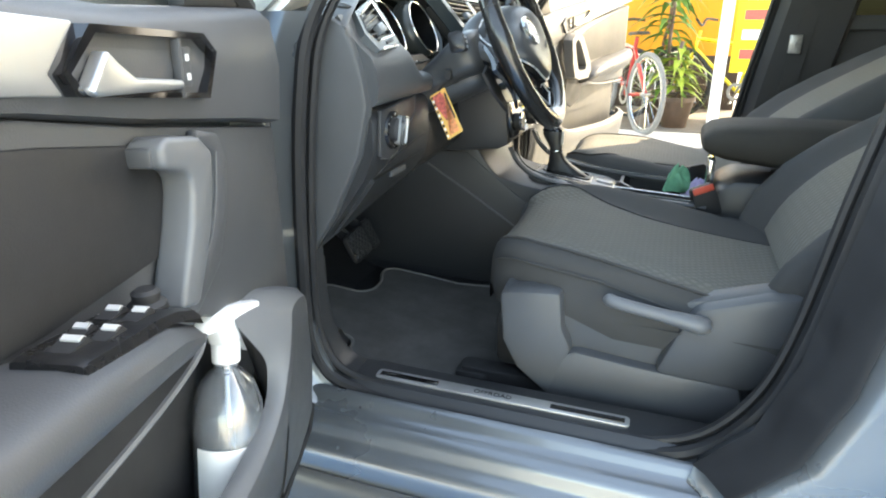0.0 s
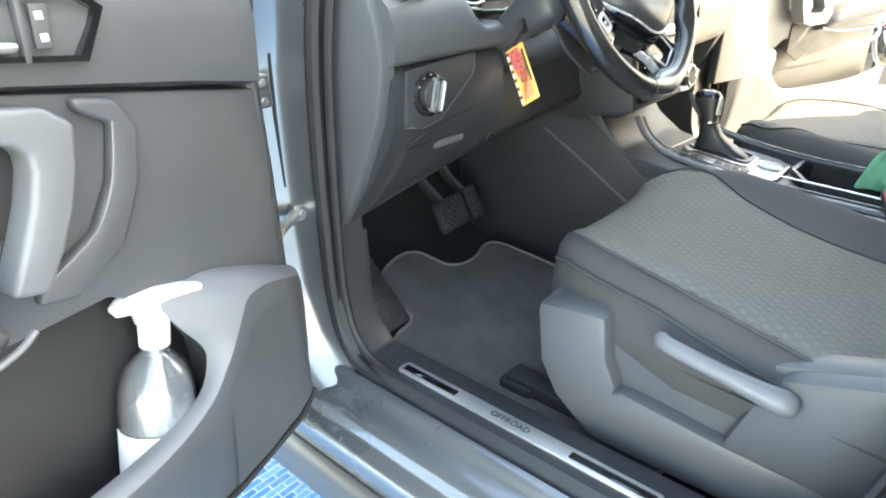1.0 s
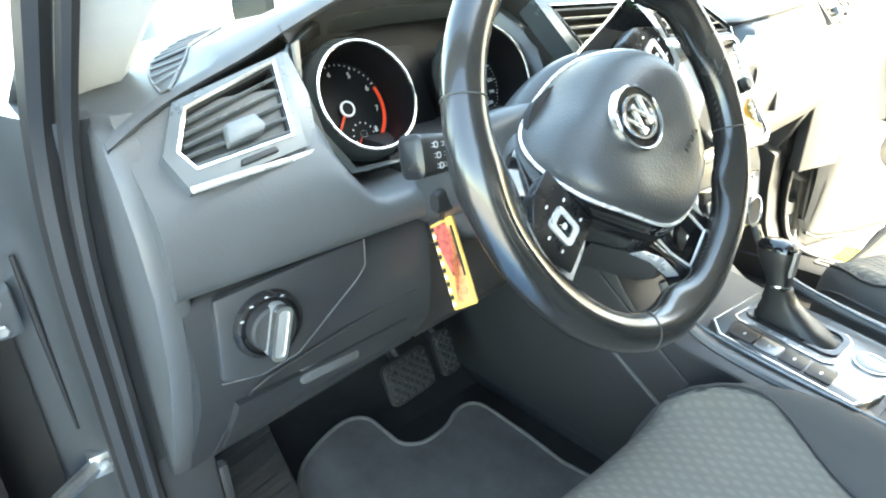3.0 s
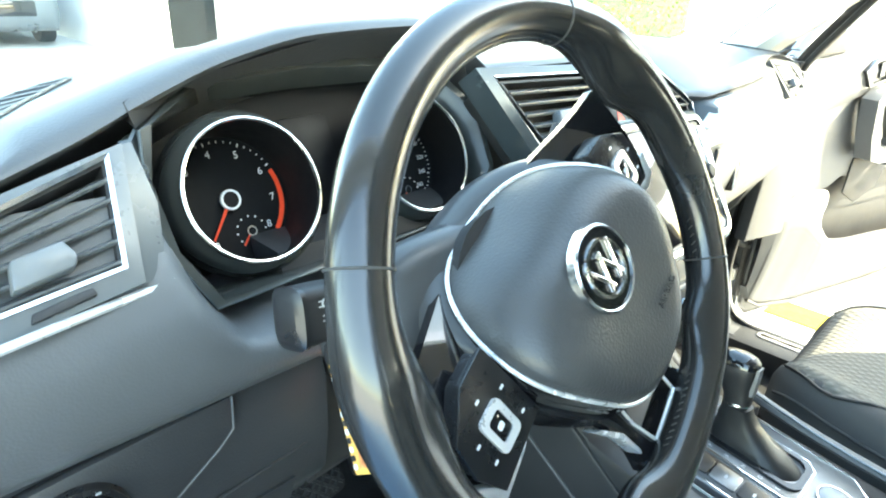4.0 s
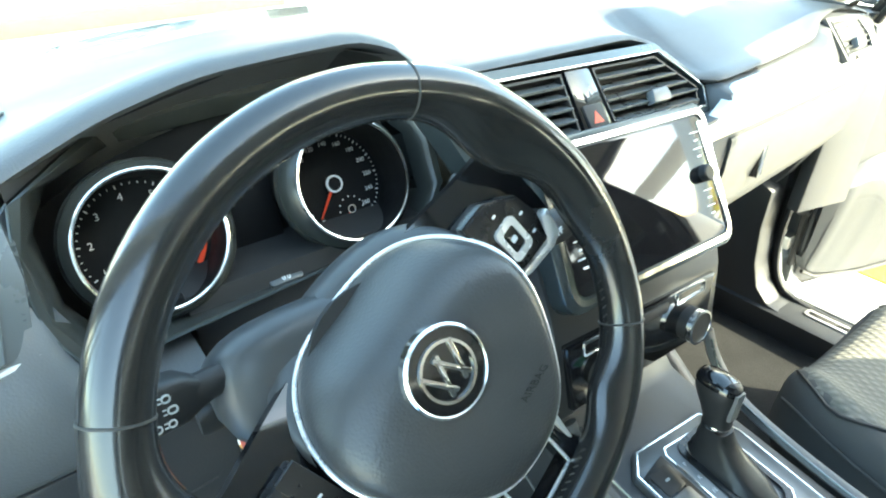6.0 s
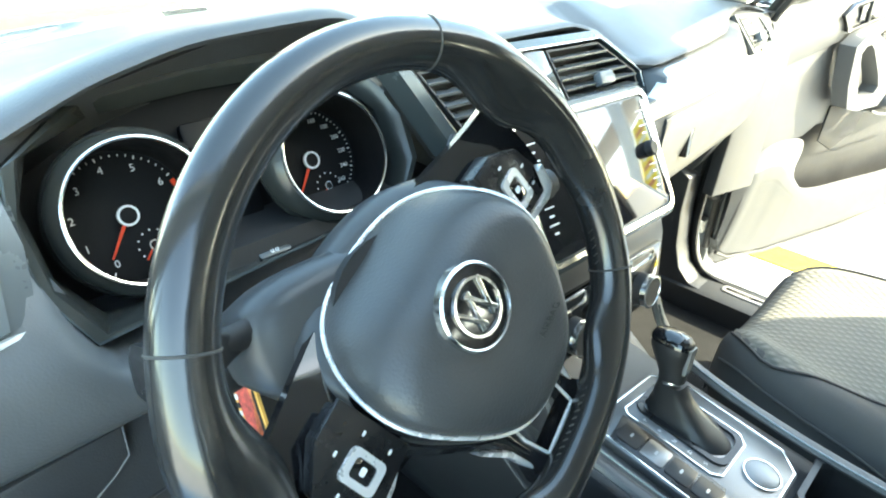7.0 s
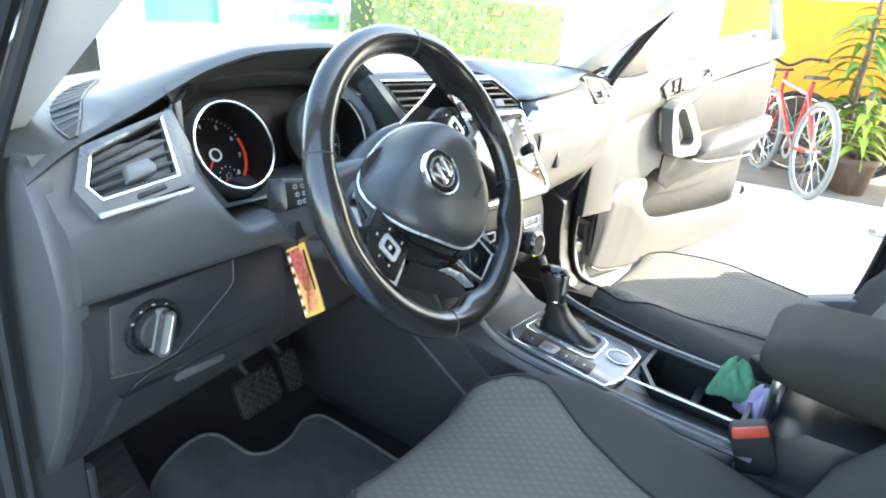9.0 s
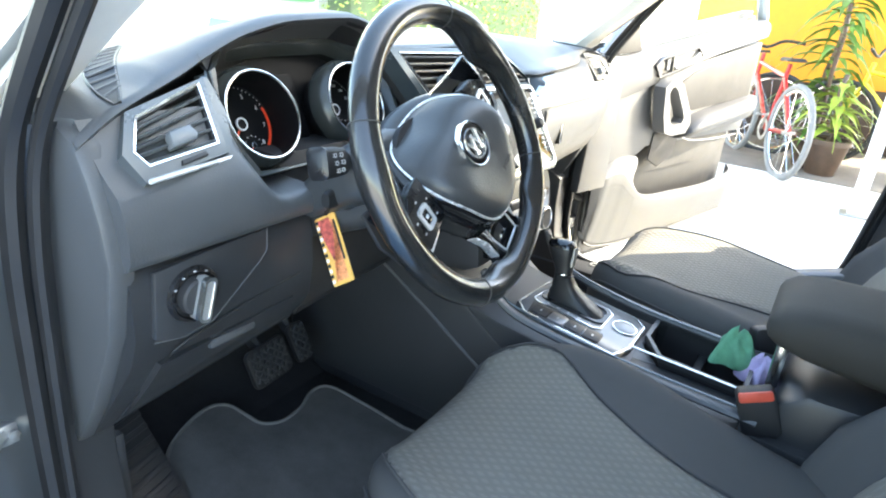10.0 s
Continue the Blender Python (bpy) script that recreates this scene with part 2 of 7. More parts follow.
def sheet(grid, thick, direction=None):
    """A skin through a grid of points, given thickness along direction (or its own normal)."""
    bm = loft(grid, closed=False, cap=False)
    bmesh.ops.recalc_face_normals(bm, faces=bm.faces)
    bm.normal_update()
    faces = bm.faces[:]
    vs = bm.verts[:]
    shift = {v: (Vector(direction) if direction else v.normal.copy()) * thick for v in vs}
    dup = {v: bm.verts.new(v.co + shift[v]) for v in vs}
    border = [e for e in bm.edges if len(e.link_faces) == 1]
    ends = [(e.verts[0], e.verts[1]) for e in border]
    for f in faces:
        bm.faces.new([dup[v] for v in reversed(f.verts)])
    for a, b in ends:
        bm.faces.new((a, b, dup[b], dup[a]))
    return bm


def smooth_path(pts, per=6, closed=False):
    """Catmull-Rom through pts."""
    P = [Vector(p) for p in pts]
    n = len(P)
    out = []
    for i in range(n if closed else n - 1):
        p0 = P[(i - 1) % n] if closed or i > 0 else P[0]
        p1, p2 = P[i], P[(i + 1) % n]
        p3 = P[(i + 2) % n] if closed or i + 2 < n else P[-1]
        for k in range(per):
            t = k / per
            out.append(0.5 * ((2 * p1) + (p2 - p0) * t + (2 * p0 - 5 * p1 + 4 * p2 - p3) * t * t + (3 * p1 - p0 - 3 * p2 + p3) * t ** 3))
    if not closed:
        out.append(P[-1])
    return out


def tube(path, r, n=8, closed=False, flat=1.0, up=(0, 0, 1)):
    """A round bar along path; flat squashes it across 'up'."""
    P = [Vector(p) for p in path]
    rings = []
    m = len(P)
    side_old = None
    for i in range(m):
        a = P[(i - 1) % m] if closed or i > 0 else P[0]
        b = P[(i + 1) % m] if closed or i < m - 1 else P[-1]
        d = (b - a).normalized()
        side = d.cross(Vector(up))
        if side.length < 1e-3:
            side = d.cross(Vector((1, 0.3, 0)))
        side.normalize()
        if side_old and side.dot(side_old) < 0:
            side = -side
        side_old = side
        top = side.cross(d).normalized()
        rr = r[i] if isinstance(r, (list, tuple)) else r
        rings.append([P[i] + side * math.cos(2 * math.pi * k / n) * rr + top * math.sin(2 * math.pi * k / n) * rr * flat for k in range(n)])
    return loft(rings, True, not closed, closed)


def lathe(fr, profile, n=24, arc=None):
    """Turns profile (radius, height along the frame's normal) round the frame's normal."""
    rings = []
    for r, h in profile:
        rings.append([fr(max(r, 1e-5) * math.cos(2 * math.pi * k / n), max(r, 1e-5) * math.sin(2 * math.pi * k / n), h) for k in range(n)])
    hollow = profile[0][0] > 0.001 and profile[-1][0] > 0.001
    return loft(rings, True, not hollow, hollow)


def lerp(a, b, t):
    return a + (b - a) * t


def curve1(keys, x):
    """Smooth reading of (x, value) keys: cubic pieces with shared slopes."""
    n = len(keys)
    if x <= keys[0][0]:
        return keys[0][1]
    if x >= keys[-1][0]:
        return keys[-1][1]
    slopes = [(keys[k + 1][1] - keys[k][1]) / (keys[k + 1][0] - keys[k][0]) for k in range(n - 1)]

    def tangent(k):
        if k == 0:
            return slopes[0]
        if k == n - 1:
            return slopes[-1]
        a, b = slopes[k - 1], slopes[k]
        return 0.0 if a * b <= 0 else 2 * a * b / (a + b)

    for k in range(n - 1):
        (x0, a), (x1, b) = keys[k], keys[k + 1]
        if x <= x1:
            h = x1 - x0
            t = (x - x0) / h
            return (2 * t ** 3 - 3 * t * t + 1) * a + (t ** 3 - 2 * t * t + t) * h * tangent(k) + (3 * t * t - 2 * t ** 3) * b + (t ** 3 - t * t) * h * tangent(k + 1)


def writing(string, size, fr, material, parent, name="lettering", depth=0.0003, label=""):
    """Letters of the built-in font, centred on the frame, as a mesh."""
    cu = bpy.data.curves.new("tmp_text", "FONT")
    cu.body, cu.size, cu.align_x, cu.align_y, cu.extrude = string, size, "CENTER", "CENTER", depth
    cu.resolution_u = 3
    ob = new("tmp_text", cu)
    bpy.context.view_layer.update()
    me = bpy.data.meshes.new_from_object(ob.evaluated_get(bpy.context.evaluated_depsgraph_get()))
    bm = bmesh.new()
    bm.from_mesh(me)
    for v in bm.verts:
        v.co = fr(v.co.x, v.co.y, v.co.z)
    bpy.data.objects.remove(ob)
    bpy.data.curves.remove(cu)
    bpy.data.meshes.remove(me)
    return part(name, bm, material, parent, label)


def rounded(w, h, r, n=4, cx=0.0, cy=0.0):
    """A rounded rectangle as a polygon."""
    out = []
    for sx, sy, a0 in ((1, 1, 0), (-1, 1, 90), (-1, -1, 180), (1, -1, 270)):
        for k in range(n + 1):
            a = radians(a0 + 90 * k / n)
            out.append((cx + sx * (w / 2 - r) + r * math.cos(a), cy + sy * (h / 2 - r) + r * math.sin(a)))
    return out


FLOOR_XY = Frame((0, 0, 0), (1, 0, 0), (0, 1, 0))


# ---- ground and surroundings ----
M_GROUND = mat("sunlit concrete", (0.55, 0.53, 0.5), 0.9, bump=(0.01, 0.4), var=(0.8, 0.12))
M_YELLOW = mat("yellow wall paint", (0.72, 0.28, 0.012), 0.6, bump=(0.02, 0.15), var=(0.7, 0.15))
M_YLINE = mat("yellow road paint", (0.9, 0.62, 0.02), 0.7, bump=(0.01, 0.3), var=(0.1, 0.15))
M_WALLW = mat("white render", (0.8, 0.8, 0.78), 0.7, bump=(0.01, 0.2), var=(0.6, 0.05))


def mosaic_mat():
    m = mat("blue glass mosaic", (0.05, 0.2, 0.42), 0.25, var=(0.02, 0.2))
    nt = m.node_tree
    b = nt.nodes["Principled BSDF"]
    tc = nt.nodes.new("ShaderNodeTexCoord")
    br = nt.nodes.new("ShaderNodeTexBrick")
    br.offset = 0.5
    br.inputs["Scale"].default_value = 1
    br.inputs["Brick Width"].default_value = 0.05
    br.inputs["Row Height"].default_value = 0.018
    br.inputs["Mortar Size"].default_value = 0.0016
    br.inputs["Color1"].default_value = (0.03, 0.16, 0.38, 1)
    br.inputs["Color2"].default_value = (0.12, 0.33, 0.55, 1)
    br.inputs["Mortar"].default_value = (0.4, 0.5, 0.55, 1)
    nt.links.new(tc.outputs["Object"], br.inputs[0])
    nt.links.new(br.outputs["Color"], b.inputs["Base Color"])
    bp = nt.nodes.new("ShaderNodeBump")
    bp.inputs["Strength"].default_value, bp.inputs["Distance"].default_value = 0.6, 0.001
    bp.invert = True
    nt.links.new(br.outputs["Fac"], bp.inputs["Height"])
    nt.links.new(bp.outputs[0], b.inputs["Normal"])
    return m


M_MOSAIC = mosaic_mat()
solid("ground", box(-400, 400, -400, 400, -0.3, 0), M_GROUND, "pale sunlit concrete forecourt", "ground", kind="structure")
solid("pavement_blue", box(-3.2, -0.2, -2.6, 2.6, -0.05, 0.006), M_MOSAIC, "blue and white mosaic tiles beside the car", "pavement", kind="structure")
solid("road_marking", box(1.8, 1.96, -3.0, 0.44, -0.01, 0.005), M_YLINE, "yellow painted line on the concrete", "road marking", kind="structure")

# unseen roof behind the car, added to keep the sun off the driver's door
awn = thing("awning", (0.6, -2.2, 0), "unseen flat roof on posts, added to shade the driver's side", "awning", kind="structure")
part("roof_slab", box(-0.1, 1.25, -3.5, -1.0, 2.6, 2.7, 0.01), M_WALLW, awn)
for x in (-0.05, 1.2):
    part("post", box(x - 0.03, x + 0.03, -3.45, -3.39, 0, 2.6), M_WALLW, awn)
    part("post", box(x - 0.03, x + 0.03, -2.72, -2.66, 0, 2.6), M_WALLW, awn)

# yellow wall with a base band, along the right
wall = thing("wall_east", (6.4, 0, 0), "bright yellow painted wall in the sun", "wall", kind="structure")
part("wall_face", box(6.4, 6.6, -0.9, 1.25, 0.6, 1.5), M_YELLOW, wall)
# added band, in place of dark bicycle parts seen below the yellow
part("wall_base", box(6.37, 6.6, -0.9, 1.25, 0, 0.6), mat("dark brown band colour", (0.05, 0.03, 0.02), 0.7, bump=(0.02, 0.2), var=(0.3, 0.3)), wall, "dark band added in place of the dark things below the yellow")
part("wall_top", box(6.38, 6.62, -0.5, 1.3, 1.5, 2.4), M_WALLW, wall, "white upper wall")


# ---- car shell ----
def side_profile_path(s, x, inset=0.0):
    """The edge of a front door opening, in the plane at x on side s."""
    pts = [(-0.07, 1.42), (0.085, 1.25), (0.187, 1.12), (0.243, 1.03), (0.263, 0.93), (0.277, 0.80), (0.284, 0.65), (0.282, 0.55), (0.262, 0.482), (0.215, 0.449),
           (0.1, 0.438), (-0.1, 0.434), (-0.25, 0.436), (-0.345, 0.462), (-0.41, 0.535), (-0.447, 0.64), (-0.478, 0.84), (-0.52, 1.1), (-0.55, 1.42)]
    out = []
    for y, z in pts:
        cx, cz = -0.05, 0.9
        k = 1 - inset / max(math.hypot(y - cx, z - cz), 0.05)
        lean = s * 0.13 * max(z - 0.95, 0) ** 1.2
        out.append((s * x - lean, cx + (y - cx) * k, cz + (z - cz) * k))
    return smooth_path(out, 5)


def car_side(s):
    word = "driver's" if s < 0 else "passenger's"
    sill = thing("car_sill", (s * 0.75, 0, 0.4), "grey blue painted door sill with black tread trim", "car sill", kind="structure")
    prof = [(0.655, 0.40), (0.655, 0.452), (0.668, 0.459), (0.735, 0.459), (0.745, 0.452), (0.752, 0.44)]
    rings = []
    for y in [-0.75 + 0.05 * k for k in range(26)]:
        rings.append([Vector((s * a, y, b)) for a, b in prof] + [Vector((s * 0.75, y, 0.40))])
    part("tread_trim", loft(rings), M_LOW, sill)
    prof = [(0.752, 0.40), (0.752, 0.446), (0.756, 0.450), (0.763, 0.449), (0.769, 0.443), (0.772, 0.434), (0.777, 0.429), (0.792, 0.426), (0.803, 0.421), (0.809, 0.411), (0.811, 0.396), (0.815, 0.390), (0.824, 0.386), (0.831, 0.378), (0.834, 0.362), (0.834, 0.33), (0.80, 0.25), (0.78, 0.2), (0.76, 0.2)]
    rings = [[Vector((s * a, y, b)) for a, b in prof] for y in [-1.9 + 0.05 * k for k in range(64)]]
    part("painted_sill", loft(rings), M_PAINT, sill, "grey blue metallic painted sill", sharp=0.9)
    clad = [(0.80, 0.30), (0.836, 0.336), (0.846, 0.33), (0.85, 0.31), (0.84, 0.24), (0.80, 0.19), (0.79, 0.2)]
    part("sill_cladding", loft([[Vector((s * a, y, b)) for a, b in clad] for y in (-1.9, -1.0, 0.0, 0.6, 1.25)]), M_DOOR, sill, "grey plastic lower cladding", sharp=0.9)
    strip = part("sill_strip", prism(Frame((s * 0.706, -0.038, 0.4605), (0, 1, 0), (-s, 0, 0)) if s > 0 else Frame((s * 0.706, -0.038, 0.4605), (0, -1, 0), (1, 0, 0)),
                                  rounded(0.424, 0.026, 0.008), -0.002, 0.002, 0.001), M_SILVER, sill, "bright metal sill strip with black insets")
    for y0, y1 in ((0.062, 0.167), (-0.243, -0.128)):
        part("strip_inset", box(s * 0.706 - 0.006, s * 0.706 + 0.006, y0, y1, 0.461, 0.4633, 0.0008), M_GLOSS, strip)
    if s < 0:
        fr = Frame((-0.706, -0.033, 0.4628), (0.0, -1, 0), (1, 0, 0))
        writing("OFFROAD", 0.014, fr, M_DARK, strip, "lettering", 0.0003)
    # seals
    seal = thing("door_seal", (s * 0.74, 0, 0.46), "black rubber seal round the door opening", "door seal", kind="structure")
    part("seal_bead", tube(side_profile_path(s, 0.742), 0.011, 8, up=(1, 0, 0)), M_RUBBER, seal)
    part("seal_lip", tube(side_profile_path(s, 0.728, 0.014), 0.007, 8, up=(1, 0, 0)), M_RUBBER, seal)
    # painted jambs
    post = thing("front_pillar", (s * 0.78, 0.36, 0.4), "grey blue painted front door pillar", "car pillar", kind="structure")
    ring_at = []
    for z, y, wmax in ((0.395, 0.215, 0.785), (0.42, 0.245, 0.79), (0.45, 0.278, 0.80), (0.50, 0.308, 0.815), (0.58, 0.33, 0.835), (0.75, 0.338, 0.85), (0.9, 0.332, 0.85), (1.0, 0.31, 0.85), (1.05, 0.285, 0.85)):
        ring_at.append([Vector((s * min(a, wmax + 0.1 * (a - 0.735)), y + b, z)) for a, b in ((0.735, -0.05), (0.744, -0.052), (0.752, -0.02), (0.766, -0.004), (0.78, 0.0), (0.8, 0.016), (0.83, 0.022), (0.845, 0.04), (0.85, 0.10), (0.735, 0.10))])
    part("jamb", loft(ring_at), M_PAINT, post, sharp=0.9)
    # black strip painted in for the dark gap and rubber behind the hinges
    part("hinge_gap_cover", loft([[Vector((s * (0.790 + k * (wm - 0.790) / 3), y + (-0.002, 0.006, 0.012, 0.030)[k], z)) for k in range(4)] + [Vector((s * wm, y + 0.06, z)), Vector((s * 0.790, y + 0.06, z))] for z, y, wm in ((0.5, 0.308, 0.82), (0.58, 0.33, 0.84), (0.75, 0.338, 0.852), (0.9, 0.332, 0.852), (1.0, 0.31, 0.852))]), M_RUBBER, post, "black strip standing for the dark hinge gap and its rubber", sharp=0.9)
    part("screen_post", loft([[Vector((s * (0.70 - 0.13 * t + a), 0.37 - 0.60 * t + b, 1.03 + 0.44 * t + 0.03 * math.sin(t * 2))) for a, b in
                               ((0.045, -0.03), (0.055, 0.03), (0.02, 0.07), (-0.01, 0.06), (-0.012, 0.02), (0.0, -0.03))] for t in [k / 10 for k in range(11)]]), M_PAINT, post)
    solid("pillar_trim", loft([[Vector((s * (0.70 - 0.13 * t + a), 0.36 - 0.60 * t + b, 1.035 + 0.44 * t + 0.03 * math.sin(t * 2))) for a, b in
                                 ((0.035, -0.05), (0.0, -0.052), (-0.03, -0.045), (-0.042, -0.02), (-0.04, 0.02), (-0.02, 0.055), (0.02, 0.055))] for t in [k / 10 for k in range(11)]]), M_LINER,
                 "pale grey windscreen pillar trim", "pillar trim", kind="structure")
    part("jamb_slit", tube([(s * 0.771, 0.319, 0.93), (s * 0.769, 0.329, 0.85), (s * 0.767, 0.333, 0.74)], [0.002, 0.003, 0.0015], 6), M_RUBBER, post, "dark drain slit in the paint")
    part("wire_grommet", tube(smooth_path([(s * 0.80, 0.33, 0.62), (s * 0.825, 0.305, 0.615), (s * 0.85, 0.28, 0.605)], 4), [0.014, 0.011, 0.014, 0.011, 0.014, 0.011, 0.014, 0.011, 0.014], 10), M_RUBBER, post, "black ribbed wiring gaiter")
    # hinges
    for z in (0.53, 0.885):
        hinge = part("hinge", box(s * 0.80 - 0.02, s * 0.80 + 0.02, 0.31, 0.36, z - 0.022, z + 0.022, 0.004), M_PAINT, post, "grey blue painted steel door hinge")
        for dz in (-0.012, 0.012):
            part("hinge_bolt", lathe(Frame((s * 0.795, 0.31, z + dz), (1, 0, 0), (0, 0, 1)), [(0, -0.001), (0.006, 0.0), (0.006, 0.004), (0.0045, 0.005), (0, 0.005)], 6), M_STEEL, hinge)
        part("hinge_arm", box(min(s * 0.815, s * 0.85), max(s * 0.815, s * 0.85), 0.286, 0.318, z - 0.016, z + 0.016, 0.004), M_STEEL, hinge, "bare steel hinge arm")
        part("hinge_pin", lathe(Frame((s * 0.826, 0.31, z - 0.03), (1, 0, 0), (0, 1, 0)), [(0.0, 0), (0.009, 0.001), (0.009, 0.058), (0, 0.06)], 12), M_STEEL, hinge)
    # check strap
    strap = thing("door_check_strap", (s * 0.79, 0.35, 0.79), "steel door check strap between pillar and door", "door strap")
    part("strap", tube([(s * 0.758, 0.322, 0.702), (s * 0.80, 0.30, 0.697), (s * 0.85, 0.265, 0.69)], 0.006, 6, flat=1.6), M_STEEL, strap)
    part("bracket", box(s * 0.757 - 0.012, s * 0.757 + 0.012, 0.315, 0.332, 0.688, 0.714, 0.002), M_STEEL, strap)
    part("bolt", lathe(Frame((s * 0.757, 0.315, 0.701), (1, 0, 0), (0, 0, 1)), [(0, 0.0), (0.006, 0.001), (0.006, 0.005), (0, 0.006)], 6), M_STEEL, strap)
    # middle pillar
    bp = thing("middle_pillar", (s * 0.76, -0.55, 0.4), "middle door pillar with black inner trim", "car pillar", kind="structure")
    path = [(-0.33, 0.38), (-0.35, 0.462), (-0.415, 0.535), (-0.452, 0.64), (-0.483, 0.84), (-0.525, 1.1), (-0.555, 1.45)]
    rings, inner = [], []
    for y, z in path:
        lean = 0.13 * max(z - 0.95, 0) ** 1.2
        rings.append([Vector((s * (a - lean), y + b, z)) for a, b in ((0.748, 0.0), (0.775, 0.008), (0.79, -0.01), (0.83, -0.035), (0.85, -0.06), (0.85, -0.22), (0.75, -0.22))])
        inner.append([Vector((s * (a - lean), y + b, z)) for a, b in ((0.748, -0.004), (0.728, -0.004), (0.705, -0.03), (0.70, -0.20), (0.748, -0.22))])
    part("jamb", loft(rings), M_PAINT, bp, sharp=0.9)
    part("inner_trim", loft(inner), M_DARK, bp, "black plastic pillar trim")
    strip_ = []
    for y, z in path[1:]:
        lean = 0.13 * max(z - 0.95, 0) ** 1.2
        strip_.append([Vector((s * (a - lean), y + b, z)) for a, b in ((0.776, 0.012), (0.792, -0.004), (0.832, -0.028), (0.836, -0.036), (0.79, -0.014), (0.774, 0.004))])
    part("pillar_seal", loft(strip_), M_RUBBER, bp, "black rubber strip on the pillar", sharp=0.9)
    # rear door, shut
    rd = thing("rear_door", (s * 0.86, -1.1, 0.4), "closed grey blue rear car door", "car door")
    part("outer_panel", loft([[Vector((s * a, y, z)) for a, z in ((0.80, 0.34), (0.855, 0.36), (0.885, 0.5), (0.895, 0.7), (0.89, 0.9), (0.87, 1.03), (0.80, 1.04))] for y in (-0.56, -0.58, -1.2, -1.75)]), M_PAINT, rd, sharp=0.9)
    part("inner_panel", box(min(s * 0.74, s * 0.79), max(s * 0.74, s * 0.79), -1.7, -0.66, 0.4, 1.0, 0.02), M_DARK, rd)
    # unseen pane; its dark tint is added to keep sun off the seats
    g = part("window", sheet([[Vector((s * (0.84 - 0.13 * t), y, 1.03 + 0.42 * t)) for y in (-0.66, -1.6)] for t in (0, 1)], 0.004), M_TINT, rd, "rear glass made dark to hold back the sun")
    # front wing
    solid("front_wing", loft([[Vector((s * a, y, z)) for a, z in ((0.78, 0.3), (0.86, 0.34), (0.895, 0.6), (0.9, 0.8), (0.86, 0.97), (0.76, 1.0), (0.74, 0.96), (0.74, 0.3))] for y in (0.46, 0.5, 0.9, 1.4, 1.9)]), M_PAINT,
          "grey blue painted front wing", "car wing", kind="structure", sharp=0.9)


for side in (-1, 1):
    car_side(side)

roof_rings = []
for k in range(14):
    y = -0.16 - 0.18 * k
    h = 1.50 + 0.06 * math.sin(min(k / 6, 1) * 1.57)
    roof_rings.append([Vector((x, y, h - 0.16 * abs(x / 0.6) ** 3 * 0.5 + d)) for x, d in
                       [(-0.62, 0.0), (-0.5, 0.0), (-0.25, 0), (0, 0), (0.25, 0), (0.5, 0), (0.62, 0), (0.66, 0.03), (0.5, 0.05), (0, 0.05), (-0.5, 0.05), (-0.66, 0.03)]])
solid("roof", loft(roof_rings), M_LINER, "pale cloth headliner of the car roof", "car roof", kind="structure")
for s in (-1, 1):
    solid("roof_rail", tube([(s * 0.58, -0.1, 1.47), (s * 0.62, -0.4, 1.45), (s * 0.63, -1.2, 1.44), (s * 0.6, -2.2, 1.42)], 0.05, 10), M_PAINT, "painted roof rail above the doors", "roof rail", kind="structure")
solid("rear_bulkhead", box(-0.72, 0.72, -1.35, -1.2, 0.3, 1.25, 0.05), M_SIDE, "dark rear seat back closing the cabin", "rear seat", kind="structure")
solid("tailgate", box(-0.72, 0.72, -2.4, -2.32, 0.3, 1.5), M_DARK, "dark inside of the tailgate", "tailgate", kind="structure")


def back_edge(x):
    return 0.74 - 0.55 * x * x


grid = []
for k in range(9):
    t = k / 8
    row = []
    for i in range(17):
        x = (-0.69 + 1.38 * i / 16) * (1 - 0.17 * t)
        row.append(Vector((x, lerp(back_edge(x) + 0.03, -0.1 - 0.12 * x * x, t), 1.045 + 0.45 * t + 0.035 * math.sin(t * 3.14))))
    grid.append(row)
ws = solid("windscreen", sheet(grid, 0.004), M_GLASS, "clear curved windscreen", "windscreen", kind="structure")
ws.visible_shadow = False
grid = []
for k in range(11):
    y = lerp(0.80, 1.78, k / 10)
    grid.append([Vector((x, y - 0.25 * x * x, 1.03 - 0.16 * (k / 10) ** 1.6 - 0.10 * abs(x / 0.75) ** 3)) for x in [-0.76 + 0.095 * i for i in range(17)]])
solid("bonnet", sheet(grid, 0.012, (0, 0, -1)), M_PAINT, "grey blue painted car bonnet", "car bonnet", kind="structure", sharp=1.2)
solid("scuttle", box(-0.72, 0.72, 0.72, 0.86, 0.94, 0.99, 0.02), M_DARK, "black plastic scuttle under the windscreen", "scuttle", kind="structure")

# ---- floor, toe board, tunnel ----
solid("car_floor", box(-0.668, 0.668, -1.3, 0.47, 0.36, 0.40), M_CARPET, "black carpet on the car floor", "car floor", kind="structure")
solid("toe_board", loft([[Vector((x, 0.44, 0.36)), Vector((x, 0.45, 0.40)), Vector((x, 0.55, 0.44)), Vector((x, 0.70, 0.62)), Vector((x, 0.76, 1.0)), Vector((x, 0.80, 1.0)), Vector((x, 0.78, 0.36))] for x in (-0.70, -0.3, 0.3, 0.70)]),
      M_CARPET, "black carpeted toe board", "toe board", kind="structure")
